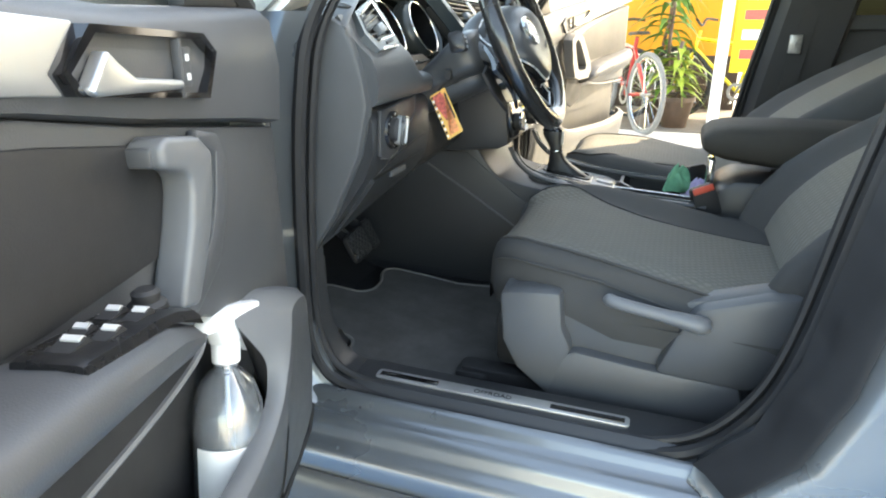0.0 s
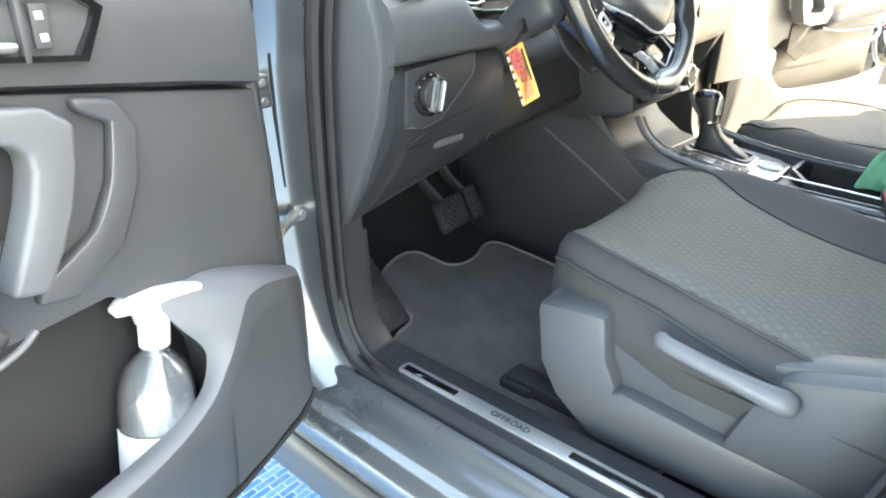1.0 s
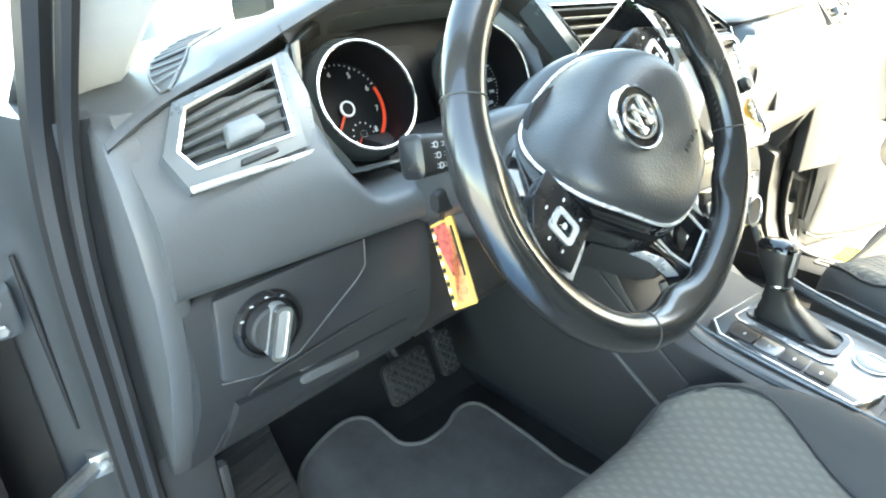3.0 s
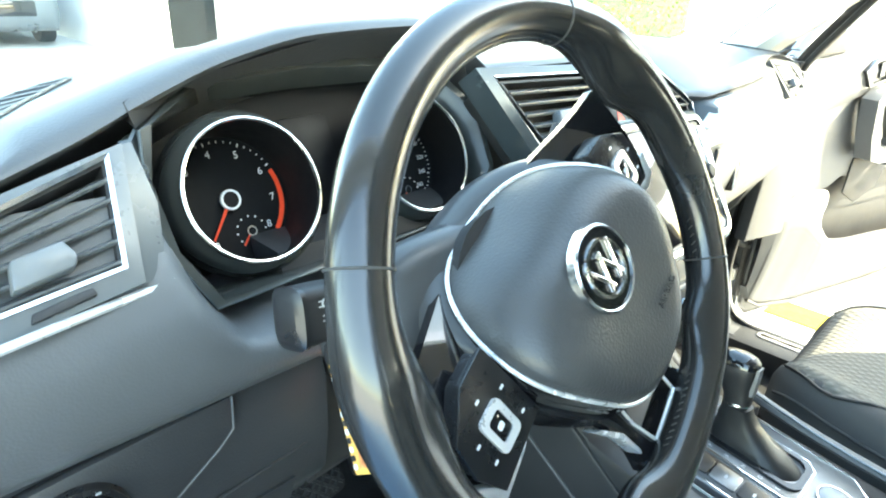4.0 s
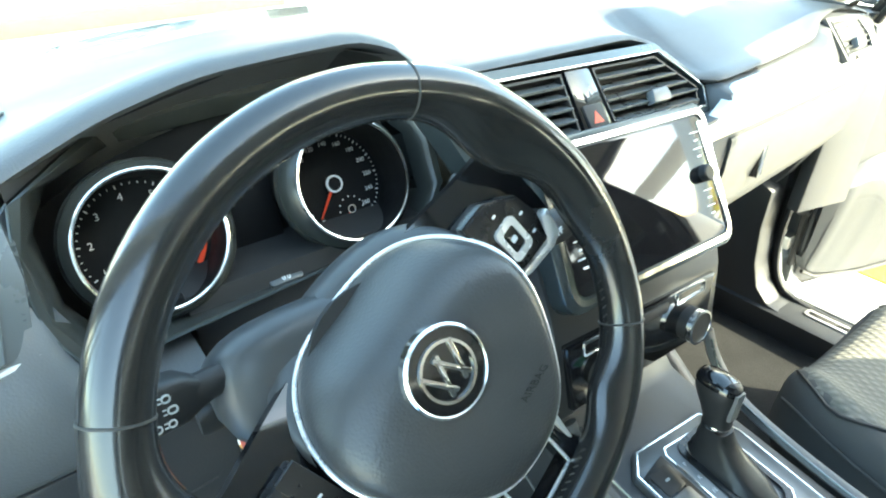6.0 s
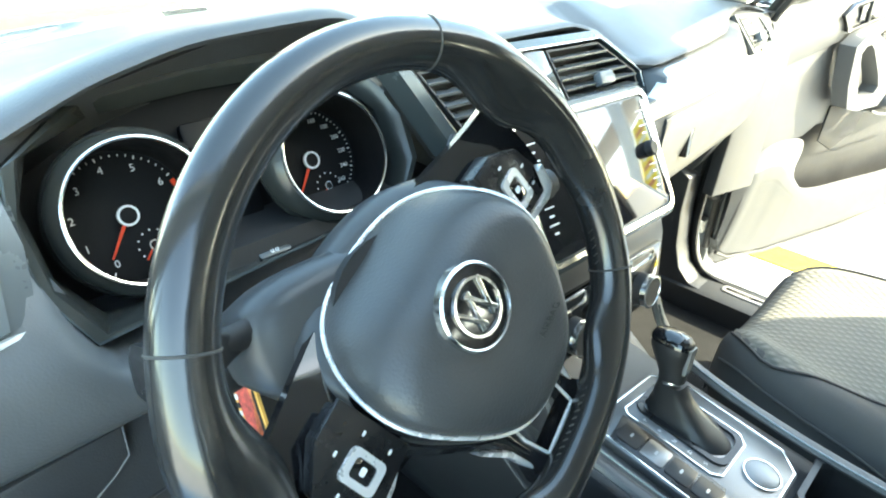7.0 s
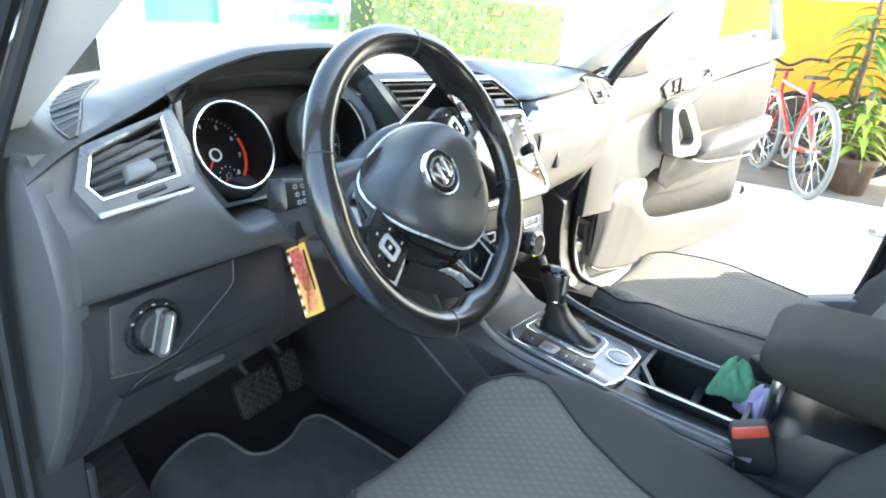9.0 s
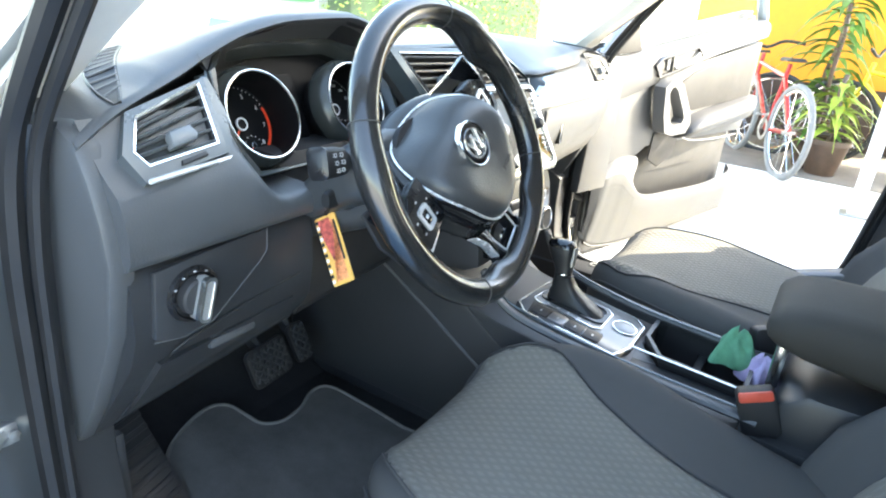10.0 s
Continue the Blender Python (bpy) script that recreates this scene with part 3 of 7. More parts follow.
for s in (-1, 1):
    solid("kick_panel", prism(Frame((s * 0.668, 0, 0), (0, 1, 0), (0, 0, 1)), [(0.19, 0.40), (0.19, 0.456), (0.235, 0.462), (0.265, 0.49), (0.282, 0.54), (0.29, 0.62), (0.288, 0.705), (0.36, 0.74), (0.76, 0.74), (0.76, 0.40)],
                              s * 0.066, -0.006 * s, 0.006), M_LOW, "grey plastic kick panel beside the footwell", "kick panel", kind="structure")

for s in (-1, 1):
    solid("pillar_foot_trim", loft([[Vector((s * a, y + b, z)) for a, b in ((0.735, 0.0), (0.72, -0.008), (0.705, -0.004), (0.698, 0.03), (0.70, 0.10), (0.735, 0.10))] for z, y in ((0.70, 0.29), (0.8, 0.286), (0.92, 0.272), (1.0, 0.252), (1.045, 0.23))]), M_LOW,
          "dark plastic trim at the foot of the windscreen pillar", "pillar trim", kind="structure")

# ---- dashboard ----
LIPY = [(-0.705, 0.20), (-0.66, 0.212), (-0.565, 0.245), (-0.52, 0.26), (-0.45, 0.275), (-0.37, 0.28), (-0.26, 0.28), (-0.205, 0.272), (-0.18, 0.262), (0.09, 0.262), (0.125, 0.247), (0.155, 0.232), (0.184, 0.208), (0.20, 0.19), (0.45, 0.208), (0.53, 0.236), (0.6, 0.246), (0.67, 0.24), (0.715, 0.23)]
LIPZ = [(-0.705, 1.03), (-0.66, 1.052), (-0.565, 1.078), (-0.52, 1.093), (-0.45, 1.114), (-0.37, 1.128), (-0.26, 1.132), (-0.215, 1.12), (-0.18, 1.09), (0.09, 1.088), (0.125, 1.080), (0.155, 1.056), (0.184, 1.036), (0.20, 1.038), (0.45, 1.046), (0.53, 1.062), (0.6, 1.066), (0.67, 1.056), (0.715, 1.04)]

dash = thing("dashboard", (0, 0.4, 0.7), "dark grey soft-touch car dashboard", "dashboard")
rings = []
N = 90
for k in range(N + 1):
    x = lerp(-0.705, 0.715, k / N)
    y0, z0 = curve1(LIPY, x), curve1(LIPZ, x)
    yb = back_edge(x) + 0.01
    edge = max(0, abs(x - 0.02) - 0.55) / 0.17
    zm, zb = 1.094 - 0.022 * min(1, max(0, abs(x) - 0.3) / 0.3) - 0.02 * edge ** 2, 1.062 - 0.012 * edge
    ring = [Vector((x, y0 + 0.03, z0 - 0.016)), Vector((x, y0 + 0.004, z0 - 0.0085)), Vector((x, y0, z0 - 0.004)), Vector((x, y0 + 0.004, z0))]
    for t in (0.04, 0.1, 0.18, 0.28, 0.4, 0.55, 0.7, 0.85, 1.0):
        a = min(t / 0.45, 1)
        a = a * a * (3 - 2 * a)
        z = lerp(z0 + 0.012 * math.sin(min(t / 0.2, 1) * 1.57), zm, a) if z0 > zm else lerp(z0, zm, min(1, a * 1.6))
        b = max(0, (t - 0.45) / 0.55)
        z = lerp(z, zb, b * b)
        ring.append(Vector((x, lerp(y0, yb, t), z)))
    ring += [Vector((x, yb, zb - 0.05)), Vector((x, y0 + 0.06, z0 - 0.06))]
    rings.append(ring)
pad = part("top_pad", loft(rings), M_TOP, dash, sharp=0.9)

# left end panel and front shells
part("end_panel", prism(Frame((-0.7, 0, 0), (0, 1, 0), (0, 0, 1)), [(0.172, 0.917), (0.178, 0.96), (0.19, 1.0), (0.205, 1.03), (0.23, 1.043), (0.33, 1.045), (0.345, 1.0), (0.352, 0.85), (0.345, 0.70), (0.29, 0.665), (0.24, 0.74), (0.19, 0.84)],
                        -0.008, 0.02, 0.007), M_TOP, dash)
part("end_panel", prism(Frame((0.71, 0.042, 0), (0, 1, 0), (0, 0, 1)), [(0.172, 0.917), (0.178, 0.96), (0.19, 1.0), (0.205, 1.03), (0.23, 1.043), (0.33, 1.045), (0.345, 1.0), (0.352, 0.85), (0.345, 0.70), (0.29, 0.665), (0.24, 0.74), (0.19, 0.84)],
                        -0.02, 0.008, 0.007), M_TOP, dash)
part("end_cap", loft([[Vector((x, y0 + y, z)) for y, z in ((0.10, 1.034), (0.03, 1.034), (0.012, 1.026), (0.004, 1.0), (0.0, 0.95), (0.006, 0.9), (0.022, 0.868), (0.10, 0.86))] for x, y0 in ((0.70, 0.206), (0.72, 0.208), (0.74, 0.212), (0.752, 0.222), (0.756, 0.235))]), M_TOP, dash, "rounded passenger end of the dash", sharp=0.9)
rings = []
for x in [-0.694 + 0.012 * k for k in range(21)]:
    e = min(1, max(0, (x + 0.545) / 0.035))
    prof = [(0.22, lerp(1.045, 0.95, e)), (0.19, lerp(1.005, 0.949, e)), (lerp(0.168, 0.172, e), lerp(0.985, 0.947, e)), (0.161, lerp(0.968, 0.943, e)), (0.158, lerp(0.945, 0.936, e)), (0.16, 0.925), (0.166, 0.916), (0.19, 0.908), (0.30, 0.91), (0.30, lerp(0.97, 0.945, e))]
    rings.append([Vector((x, y, z)) for y, z in prof])
part("front_shell", loft(rings), M_TOP, dash, sharp=0.9)
# knee panel
rings = []
for x in [-0.69 + 0.02 * k for k in range(13)]:
    t = (x + 0.69) / 0.24
    zb, yb = lerp(0.672, 0.752, t), lerp(0.283, 0.216, t)
    prof = [(0.19, 0.912), (0.179, 0.905), (0.174, 0.89), (0.174, 0.84), (lerp(0.19, 0.18, t), 0.80), (lerp(0.215, 0.19, t), lerp(0.765, 0.785, t)), (yb - 0.006, zb + 0.01), (yb, zb), (yb + 0.012, zb), (0.32, lerp(0.70, 0.78, t)), (0.32, 0.912)]
    rings.append([Vector((x, y, z)) for y, z in prof])
part("knee_panel", loft(rings), M_LOW, dash, sharp=0.9)
# panel under the column
rings = []
for x in [-0.448 + 0.03 * k for k in range(12)]:
    t = (x + 0.448) / 0.33
    prof = [(0.235, 0.97), (0.225, 0.94), (0.215, 0.86), (0.205, 0.80), (0.20, 0.772 + 0.02 * t), (0.21, 0.756 + 0.02 * t), (0.24, 0.752 + 0.02 * t), (0.34, 0.80), (0.34, 0.97)]
    rings.append([Vector((x, y, z)) for y, z in prof])
part("column_panel", loft(rings), M_DARK, dash, sharp=0.9)
# passenger side front, decor and glovebox


def pax_y(x):
    return 0.163 + 0.075 * (x - 0.15)


rings = []
for x in [0.121, 0.15, 0.184, 0.190, 0.195, 0.2] + [0.2 + 0.0193 * k for k in range(1, 27)]:
    e = min(1, max(0, (x - 0.46) / 0.08))
    e = e * e * (3 - 2 * e)
    y0, zl = pax_y(x), curve1(LIPZ, x)
    prof = [(curve1(LIPY, x) + 0.03, zl - 0.014), (curve1(LIPY, x) + 0.004, zl - 0.008), (lerp(y0 + 0.006, y0 + 0.030, e), lerp(zl - 0.016, 1.046, e)), (lerp(y0 + 0.002, y0 + 0.006, e), lerp(1.015, 1.006, e)), (y0, 0.985), (y0 - 0.001, 0.945), (y0, 0.93), (y0 + 0.003, 0.90), (y0 + 0.014, 0.85), (y0 + 0.04, 0.806), (y0 + 0.07, 0.79), (0.36, 0.80), (0.36, 1.0)]
    # below the centre vents the front stops at their sill
    sill = lerp(1.0, 1.1, min(1, max(0, (x - 0.188) / 0.008)))
    rings.append([Vector((x, y, min(z, sill))) for y, z in prof])
part("passenger_front", loft(rings), M_TOP, dash, sharp=0.9)
rings = []
for k in range(25):
    x = lerp(0.137, 0.70, k / 24)
    e = min(1, max(0, (x - 0.40) / 0.16))
    z1, z0 = min(lerp(1.03, 0.996, e * e * (3 - 2 * e)), lerp(0.998, 1.1, min(1, max(0, (x - 0.18) / 0.03)))), lerp(0.974, 0.955, (x - 0.137) / 0.56)
    y = pax_y(x) - 0.004
    rings.append([Vector((x, y + 0.003, z0)), Vector((x, y, z0 + 0.003)), Vector((x, y - 0.001, (z0 + z1) / 2)), Vector((x, y + 0.002, z1 - 0.004)), Vector((x, y + 0.008, z1)), Vector((x, y + 0.02, z1)), Vector((x, y + 0.02, z0))])
part("decor_strip", loft(rings), M_SILVER, dash, "brushed silver decor strip", sharp=0.9)
glove = part("glovebox_lid", loft([[Vector((x, pax_y(x) + y, lerp(z, z + 0.02, (x - 0.2) / 0.45) if z < 0.9 else z - 0.03 * (x - 0.2))) for y, z in ((-0.003, 0.966), (-0.005, 0.962), (-0.004, 0.92), (0.006, 0.86), (0.014, 0.846), (0.03, 0.846), (0.03, 0.966))] for x in [0.2 + 0.045 * k for k in range(11)]]), M_TOP, dash, "soft grained glovebox lid")
part("glovebox_latch", prism(Frame((0.312, pax_y(0.312) - 0.003, 0.905), (1, 0.075, 0), (0, 0.1, 1)), [(-0.012, -0.022), (0.002, -0.020), (0.012, 0.020), (-0.002, 0.018)], -0.01, 0.0035, 0.001), M_GLOSS, glove, "black latch recess")


def bezel(fr, outer, inner, d0, d1, d2=None):
    """A ring plate between two polygons with the same count of corners."""
    d2 = d1 if d2 is None else d2
    n = len(outer)
    rings = [[fr(*outer[i], d0) for i in range(n)], [fr(*outer[i], d1) for i in range(n)], [fr(*inner[i], d2) for i in range(n)], [fr(*inner[i], d0) for i in range(n)]]
    return loft(rings, True, False, True)


def offset_poly(poly, d):
    n = len(poly)
    out = []
    for i in range(n):
        p, a, b = Vector(poly[i]), Vector(poly[i - 1]), Vector(poly[(i + 1) % n])
        e1, e2 = (p - a).normalized(), (b - p).normalized()
        n1, n2 = Vector((e1.y, -e1.x)), Vector((e2.y, -e2.x))
        m = (n1 + n2)
        m = m / max(m.dot(n1), 0.3)
        q = p + m * d
        out.append((q.x, q.y))
    return out


def poly_span(poly, p, d):
    """Least and greatest reach of the line p + t * d inside a convex polygon."""
    ts = []
    n = len(poly)
    for i in range(n):
        a, b = Vector(poly[i]), Vector(poly[(i + 1) % n])
        e = b - a
        den = d[0] * e.y - d[1] * e.x
        if abs(den) < 1e-9:
            continue
        w = (a.x - p[0], a.y - p[1])
        t = (w[0] * e.y - w[1] * e.x) / den
        u = (w[0] * d[1] - w[1] * d[0]) / den
        if -1e-6 <= u <= 1 + 1e-6:
            ts.append(t)
    return (min(ts), max(ts)) if len(ts) > 1 else None


def vent(fr, poly, fins, label, low, high, tab=0.5, tabfin=1, outer=None, group="dashboard air vents"):
    """Air vent in a convex opening; low and high are the lines (point, point) along its lower and upper fin."""
    v = thing("air_vent", fr.o, label, "air vent", group)
    part("duct", prism(fr, offset_poly(poly, -0.001), -0.035, -0.03), M_RUBBER, v)
    part("duct_wall", bezel(fr, offset_poly(poly, 0.001), offset_poly(poly, -0.0015), -0.035, -0.002), M_RUBBER, v)
    if outer:
        part("chrome_frame", bezel(fr, offset_poly(poly, 0.0022), offset_poly(poly, -0.0004), -0.004, 0.0028, 0.0018), M_CHROME if fr.o.x < 0 else M_SATIN, v, "thin chrome frame")
        part("surround", bezel(fr, outer, offset_poly(poly, 0.0022), -0.014, 0.0, 0.0012), M_SURROUND if fr.o.x < 0 else M_TOP, v, "satin grey surround")
    for k in range(fins):
        t = k / (fins - 1)
        p, q = [Vector(lerp(Vector(low[i]), Vector(high[i]), t)) for i in (0, 1)]
        d = (q - p).normalized()
        nrm = Vector((-d.y, d.x))
        sp = poly_span(poly, p, d)
        if not sp:
            continue
        h = (Vector(high[0]) - Vector(low[0])).length / (fins - 1)
        ends = (p + d * (sp[0] + 0.001), p + d * (sp[1] - 0.001))
        rings = []
        for e in ends:
            lo, hi = e - nrm * h * 0.36, e + nrm * h * 0.42
            rings.append([fr(lo.x, lo.y, 0.0), fr(lo.x + nrm.x * 0.0012, lo.y + nrm.y * 0.0012, 0.0007), fr(hi.x, hi.y, -0.013), fr(hi.x - nrm.x * 0.002, hi.y - nrm.y * 0.002, -0.0145), fr(lo.x - nrm.x * 0.0008, lo.y - nrm.y * 0.0008, -0.0025)])
        part("fin", loft(rings), M_FIN, v)
        if k == tabfin:
            c = ends[0].lerp(ends[1], tab)
            f2 = Frame(fr(c.x, c.y, 0.0), fr.u * d.x + fr.v * d.y, fr.v * d.x - fr.u * d.y)
            part("tab", prism(f2, [(-0.018, -0.0085), (0.014, -0.0085), (0.0175, -0.003), (0.014, 0.0075), (-0.0125, 0.0075)], -0.004, 0.008, 0.0022), M_FINTAB, v, "sliding vent tab")
    return v


VENT_L = [(-0.037, -0.026), (0.046, -0.024), (0.0625, 0.040), (-0.024, 0.0195), (-0.0435, -0.011)]
SURR_L = [(-0.048, -0.041), (0.054, -0.037), (0.076, 0.048), (-0.0305, 0.0285), (-0.0555, -0.010)]
fl = Frame((-0.62, 0.198, 1.029), (0.992, 0.108, 0.06), (-0.05, 0.64, 0.765))
vent(fl, VENT_L, 5, "trapezium air vent with chrome frame and grey fins", ((-0.041, -0.021), (0.047, -0.018)), ((-0.03, 0.013), (0.06, 0.031)), tab=0.55, tabfin=1, outer=SURR_L)
fr_ = Frame((0.603, pax_y(0.603) + 0.014, 1.026), (1, 0.075, -0.03), (0, 0.6, 0.8))
VENT_R = [(-0.056, -0.026), (0.050, -0.026), (0.058, -0.006), (0.036, 0.024), (-0.070, 0.030)]
vent(fr_, VENT_R, 5, "trapezium air vent at the passenger's end of the dash", ((-0.056, -0.021), (0.05, -0.021)), ((-0.068, 0.023), (0.04, 0.019)), tab=0.5, outer=offset_poly(VENT_R, 0.008))
for f_, m_ in ((fl, 1), (fr_, -1)):
    part("vent_wheel", prism(f_, [(m_ * a, b) for a, b in ((-0.006, -0.036), (0.028, -0.034), (0.027, -0.029), (-0.004, -0.031))], -0.006, 0.003, 0.001), M_DARK, dash, "ribbed vent wheel")
cheek = [[fl(0.054, -0.037, -0.003), Vector((-0.548, 0.192, 1.000)), Vector((-0.540, 0.203, 1.002))], [fl(0.065, 0.006, -0.002), Vector((-0.540, 0.212, 1.038)), Vector((-0.538, 0.228, 1.040))], [fl(0.076, 0.048, -0.002), Vector((-0.541, 0.238, 1.070)), Vector((-0.534, 0.247, 1.074))]]
part("vent_cheek", sheet(cheek, 0.004, (0, 1, 0.2)), M_SURROUND, dash, "satin grey flange beside the vent", sharp=0.5)
part("chrome_strip", tube([(-0.668, 0.1575, 0.9985), (-0.61, 0.1725, 0.9975), (-0.547, 0.187, 0.9965)], 0.0026, 6), M_TRIM, dash, "thin chrome strip")

# centre vents
fc = Frame((-0.03, 0.216, 1.047), (1, 0, -0.04), (0, 0.61, 0.79))
HEX = [(-0.150, -0.040), (0.203, -0.040), (0.214, -0.016), (0.155, 0.037), (-0.172, 0.037)]
cp = thing("centre_vent_panel", fc.o, "gloss black centre vent panel framed in chrome", "vent panel")
part("plate", prism(fc, HEX, -0.05, -0.034, 0.002), M_DARK, cp)
part("frame", bezel(fc, offset_poly(HEX, 0.012), offset_poly(HEX, 0.001), -0.03, -0.003, 0.001), M_SMOKE, cp)
part("chrome_line", tube([fc(a, b, 0.0005) for a, b in HEX], 0.0013, 6, True, up=fc.n), M_CHROME, cp, "chrome line")
part("middle_bar", prism(fc, [(-0.008, -0.037), (0.036, -0.037), (0.034, 0.035), (-0.004, 0.035)], -0.03, -0.001, 0.002), M_GLOSS, cp)
hz = part("hazard_button", prism(fc, [(-0.001, -0.032), (0.028, -0.032), (0.027, -0.006), (-0.001, -0.006)], -0.002, 0.002, 0.001), M_DARK, cp, "hazard light button with a red triangle")
part("triangle", prism(fc, [(0.006, -0.027), (0.021, -0.027), (0.0135, -0.014)], 0.0018, 0.0026), M_RED, hz)
vent(fc, [(-0.137, -0.034), (-0.014, -0.034), (-0.010, 0.032), (-0.163, 0.032)], 5, "centre air vent with grey fins", ((-0.136, -0.027), (-0.014, -0.027)), ((-0.157, 0.023), (-0.01, 0.023)), tab=0.4)
vent(fc, [(0.042, -0.034), (0.194, -0.034), (0.203, -0.014), (0.149, 0.032), (0.04, 0.032)], 5, "centre air vent with grey fins", ((0.042, -0.027), (0.197, -0.027)), ((0.04, 0.023), (0.157, 0.023)), tab=0.5)

# ---- centre stack and console ----
stack = thing("centre_stack", (0, 0.2, 0.7), "black centre stack with satin trim", "centre stack")
part("stack_body", prism(Frame((0, 0, 0), (0, 1, 0), (0, 0, 1)), [(0.205, 1.012), (0.178, 1.004), (0.112, 0.885), (0.1, 0.85), (0.09, 0.765), (0.115, 0.752), (0.24, 0.74), (0.45, 0.74), (0.45, 1.0), (0.3, 1.03)], -0.16, 0.118, 0.004), M_LOW, stack)
fs = Frame((-0.013, 0.133, 0.961), (1, 0, -0.05), (0, 0.475, 0.88))
screen = thing("infotainment_screen", fs.o, "dark glass touch screen in a chrome edged frame", "touch screen")
SCR = rounded(0.252, 0.138, 0.012)
part("housing", prism(fs, rounded(0.284, 0.168, 0.018), -0.03, 0.0, 0.004), M_SMOKE, screen)
part("chrome_edge", bezel(fs, rounded(0.268, 0.153, 0.015), rounded(0.256, 0.142, 0.012), -0.001, 0.004), M_CHROME, screen, "chrome frame")
part("glass_front", prism(fs, SCR, 0.0, 0.003, 0.001), M_SCREEN, screen, "dark reflective glass")
for s in (-1, 1):
    part("rotary_knob", lathe(Frame(fs(s * 0.1075, 0.004, 0.003), fs.u, fs.v), [(0.0, 0), (0.010, 0.0), (0.0095, 0.007), (0.008, 0.0085), (0, 0.0085)], 20), M_DARK, screen, "round black knob")
    for v in (0.042, 0.024, -0.024, -0.042):
        part("key_line", prism(fs, rounded(0.016, 0.0014, 0.0005, 1, s * 0.1075, v + 0.009), 0.003, 0.0033), M_LETTER, screen)
        part("key_mark", prism(fs, rounded(0.008, 0.0022, 0.0008, 1, s * 0.1075, v), 0.003, 0.0034), M_LETTER, screen)
part("side_chrome", prism(fs, [(0.116, 0.062), (0.131, 0.062), (0.131, -0.06), (0.127, -0.06)], 0.002, 0.0042, 0.001), M_CHROME, screen)

fk = Frame((-0.026, 0.093, 0.812), (1, 0, -0.05), (0, 0.12, 0.99))
clim = thing("climate_panel", fk.o, "gloss black climate control panel with two knobs", "climate control")
part("plate", prism(fk, [(-0.118, -0.042), (0.118, -0.042), (0.128, 0.04), (-0.128, 0.04)], -0.01, 0.004, 0.003), M_GLOSS, clim)
for s in (-1, 1):
    kf = Frame(fk(s * 0.0755, -0.009, 0.004), fk.u, fk.v)
    kn = part("knob", lathe(kf, [(0.0, 0), (0.021, 0.0), (0.0205, 0.016), (0.0195, 0.018), (0, 0.0178)], 28), M_DARK, clim, "black rotary knob with chrome ring")
    part("knob_ring", lathe(kf, [(0.0215, 0.012), (0.0218, 0.019), (0.019, 0.0195), (0.0185, 0.017)], 28), M_CHROME, kn)
    part("chrome_slot", bezel(fk, rounded(0.056, 0.016, 0.003, 2, s * 0.078, 0.03), rounded(0.052, 0.012, 0.002, 2, s * 0.078, 0.03), 0.003, 0.006), M_CHROME, clim)
part("button_row", prism(fk, rounded(0.07, 0.012, 0.003, 2, 0, 0.028), 0.003, 0.006, 0.001), M_DARK, clim)

console = thing("centre_console", (0, -0.2, 0.4), "dark grey plastic centre console and tunnel", "centre console")
fyz = Frame((0, 0, 0), (0, 1, 0), (0, 0, 1))
part("tunnel", join(prism(fyz, [(-0.157, 0.38), (0.55, 0.38), (0.55, 0.76), (0.19, 0.765), (0.15, 0.71), (0.12, 0.678), (0.06, 0.664), (-0.157, 0.634)], -0.128, 0.108, 0.008),
                    prism(fyz, [(-0.95, 0.38), (-0.325, 0.38), (-0.325, 0.627), (-0.95, 0.60)], -0.118, 0.118, 0.008),
                    prism(fyz, [(-0.33, 0.38), (-0.15, 0.38), (-0.15, 0.636), (-0.33, 0.628)], -0.118, -0.034, 0.003),
                    prism(fyz, [(-0.33, 0.38), (-0.15, 0.38), (-0.15, 0.636), (-0.33, 0.628)], 0.102, 0.118, 0.003),
                    box(-0.04, 0.106, -0.33, -0.15, 0.38, 0.55), prism(FLOOR_XY, [(-0.036, -0.148), (-0.036, -0.19), (0.022, -0.148)], 0.5, 0.6355)), M_LOW, console)
for s in (-1, 1):
    f = Frame((s * 0.118, 0, 0), (0, 1, 0), (0, 0, 1)) if s > 0 else Frame((s * 0.118, 0, 0), (0, -1, 0), (0, 0, 1))
    m = 1 if s > 0 else -1
    poly = [(m * y, z) for y, z in [(0.52, 0.42), (0.52, 0.735), (0.20, 0.735), (0.155, 0.70), (0.02, 0.60), (-0.28, 0.56), (-0.28, 0.42)]]
    part("side_panel", prism(f, poly if s > 0 else poly[::-1], -0.01, 0.014, 0.006), M_LOW, console)
    part("side_groove", tube([(s * 0.1325, 0.30, 0.70), (s * 0.1325, 0.2, 0.64), (s * 0.1325, 0.06, 0.55), (s * 0.1325, -0.1, 0.49)], 0.003, 6), M_TOP, console)
    part("side_rail", tube(smooth_path([(s * 0.126 - 0.014, 0.09, 0.755), (s * 0.124 - 0.012, 0.066, 0.715), (s * 0.116 - 0.01, 0.01, 0.682), (s * 0.108 - 0.006, -0.14, 0.657), (s * 0.106, -0.35, 0.642)], 5), 0.009, 8, flat=0.7), M_TOP, console, "slim grey console rail")
    part("rail_line", tube(smooth_path([(s * 0.12 - 0.014, 0.08, 0.752), (s * 0.116 - 0.012, 0.056, 0.714), (s * 0.107 - 0.01, 0.005, 0.690), (s * 0.099 - 0.006, -0.14, 0.664), (s * 0.098, -0.35, 0.650)], 5), 0.0018, 6), M_SMOKE, console)

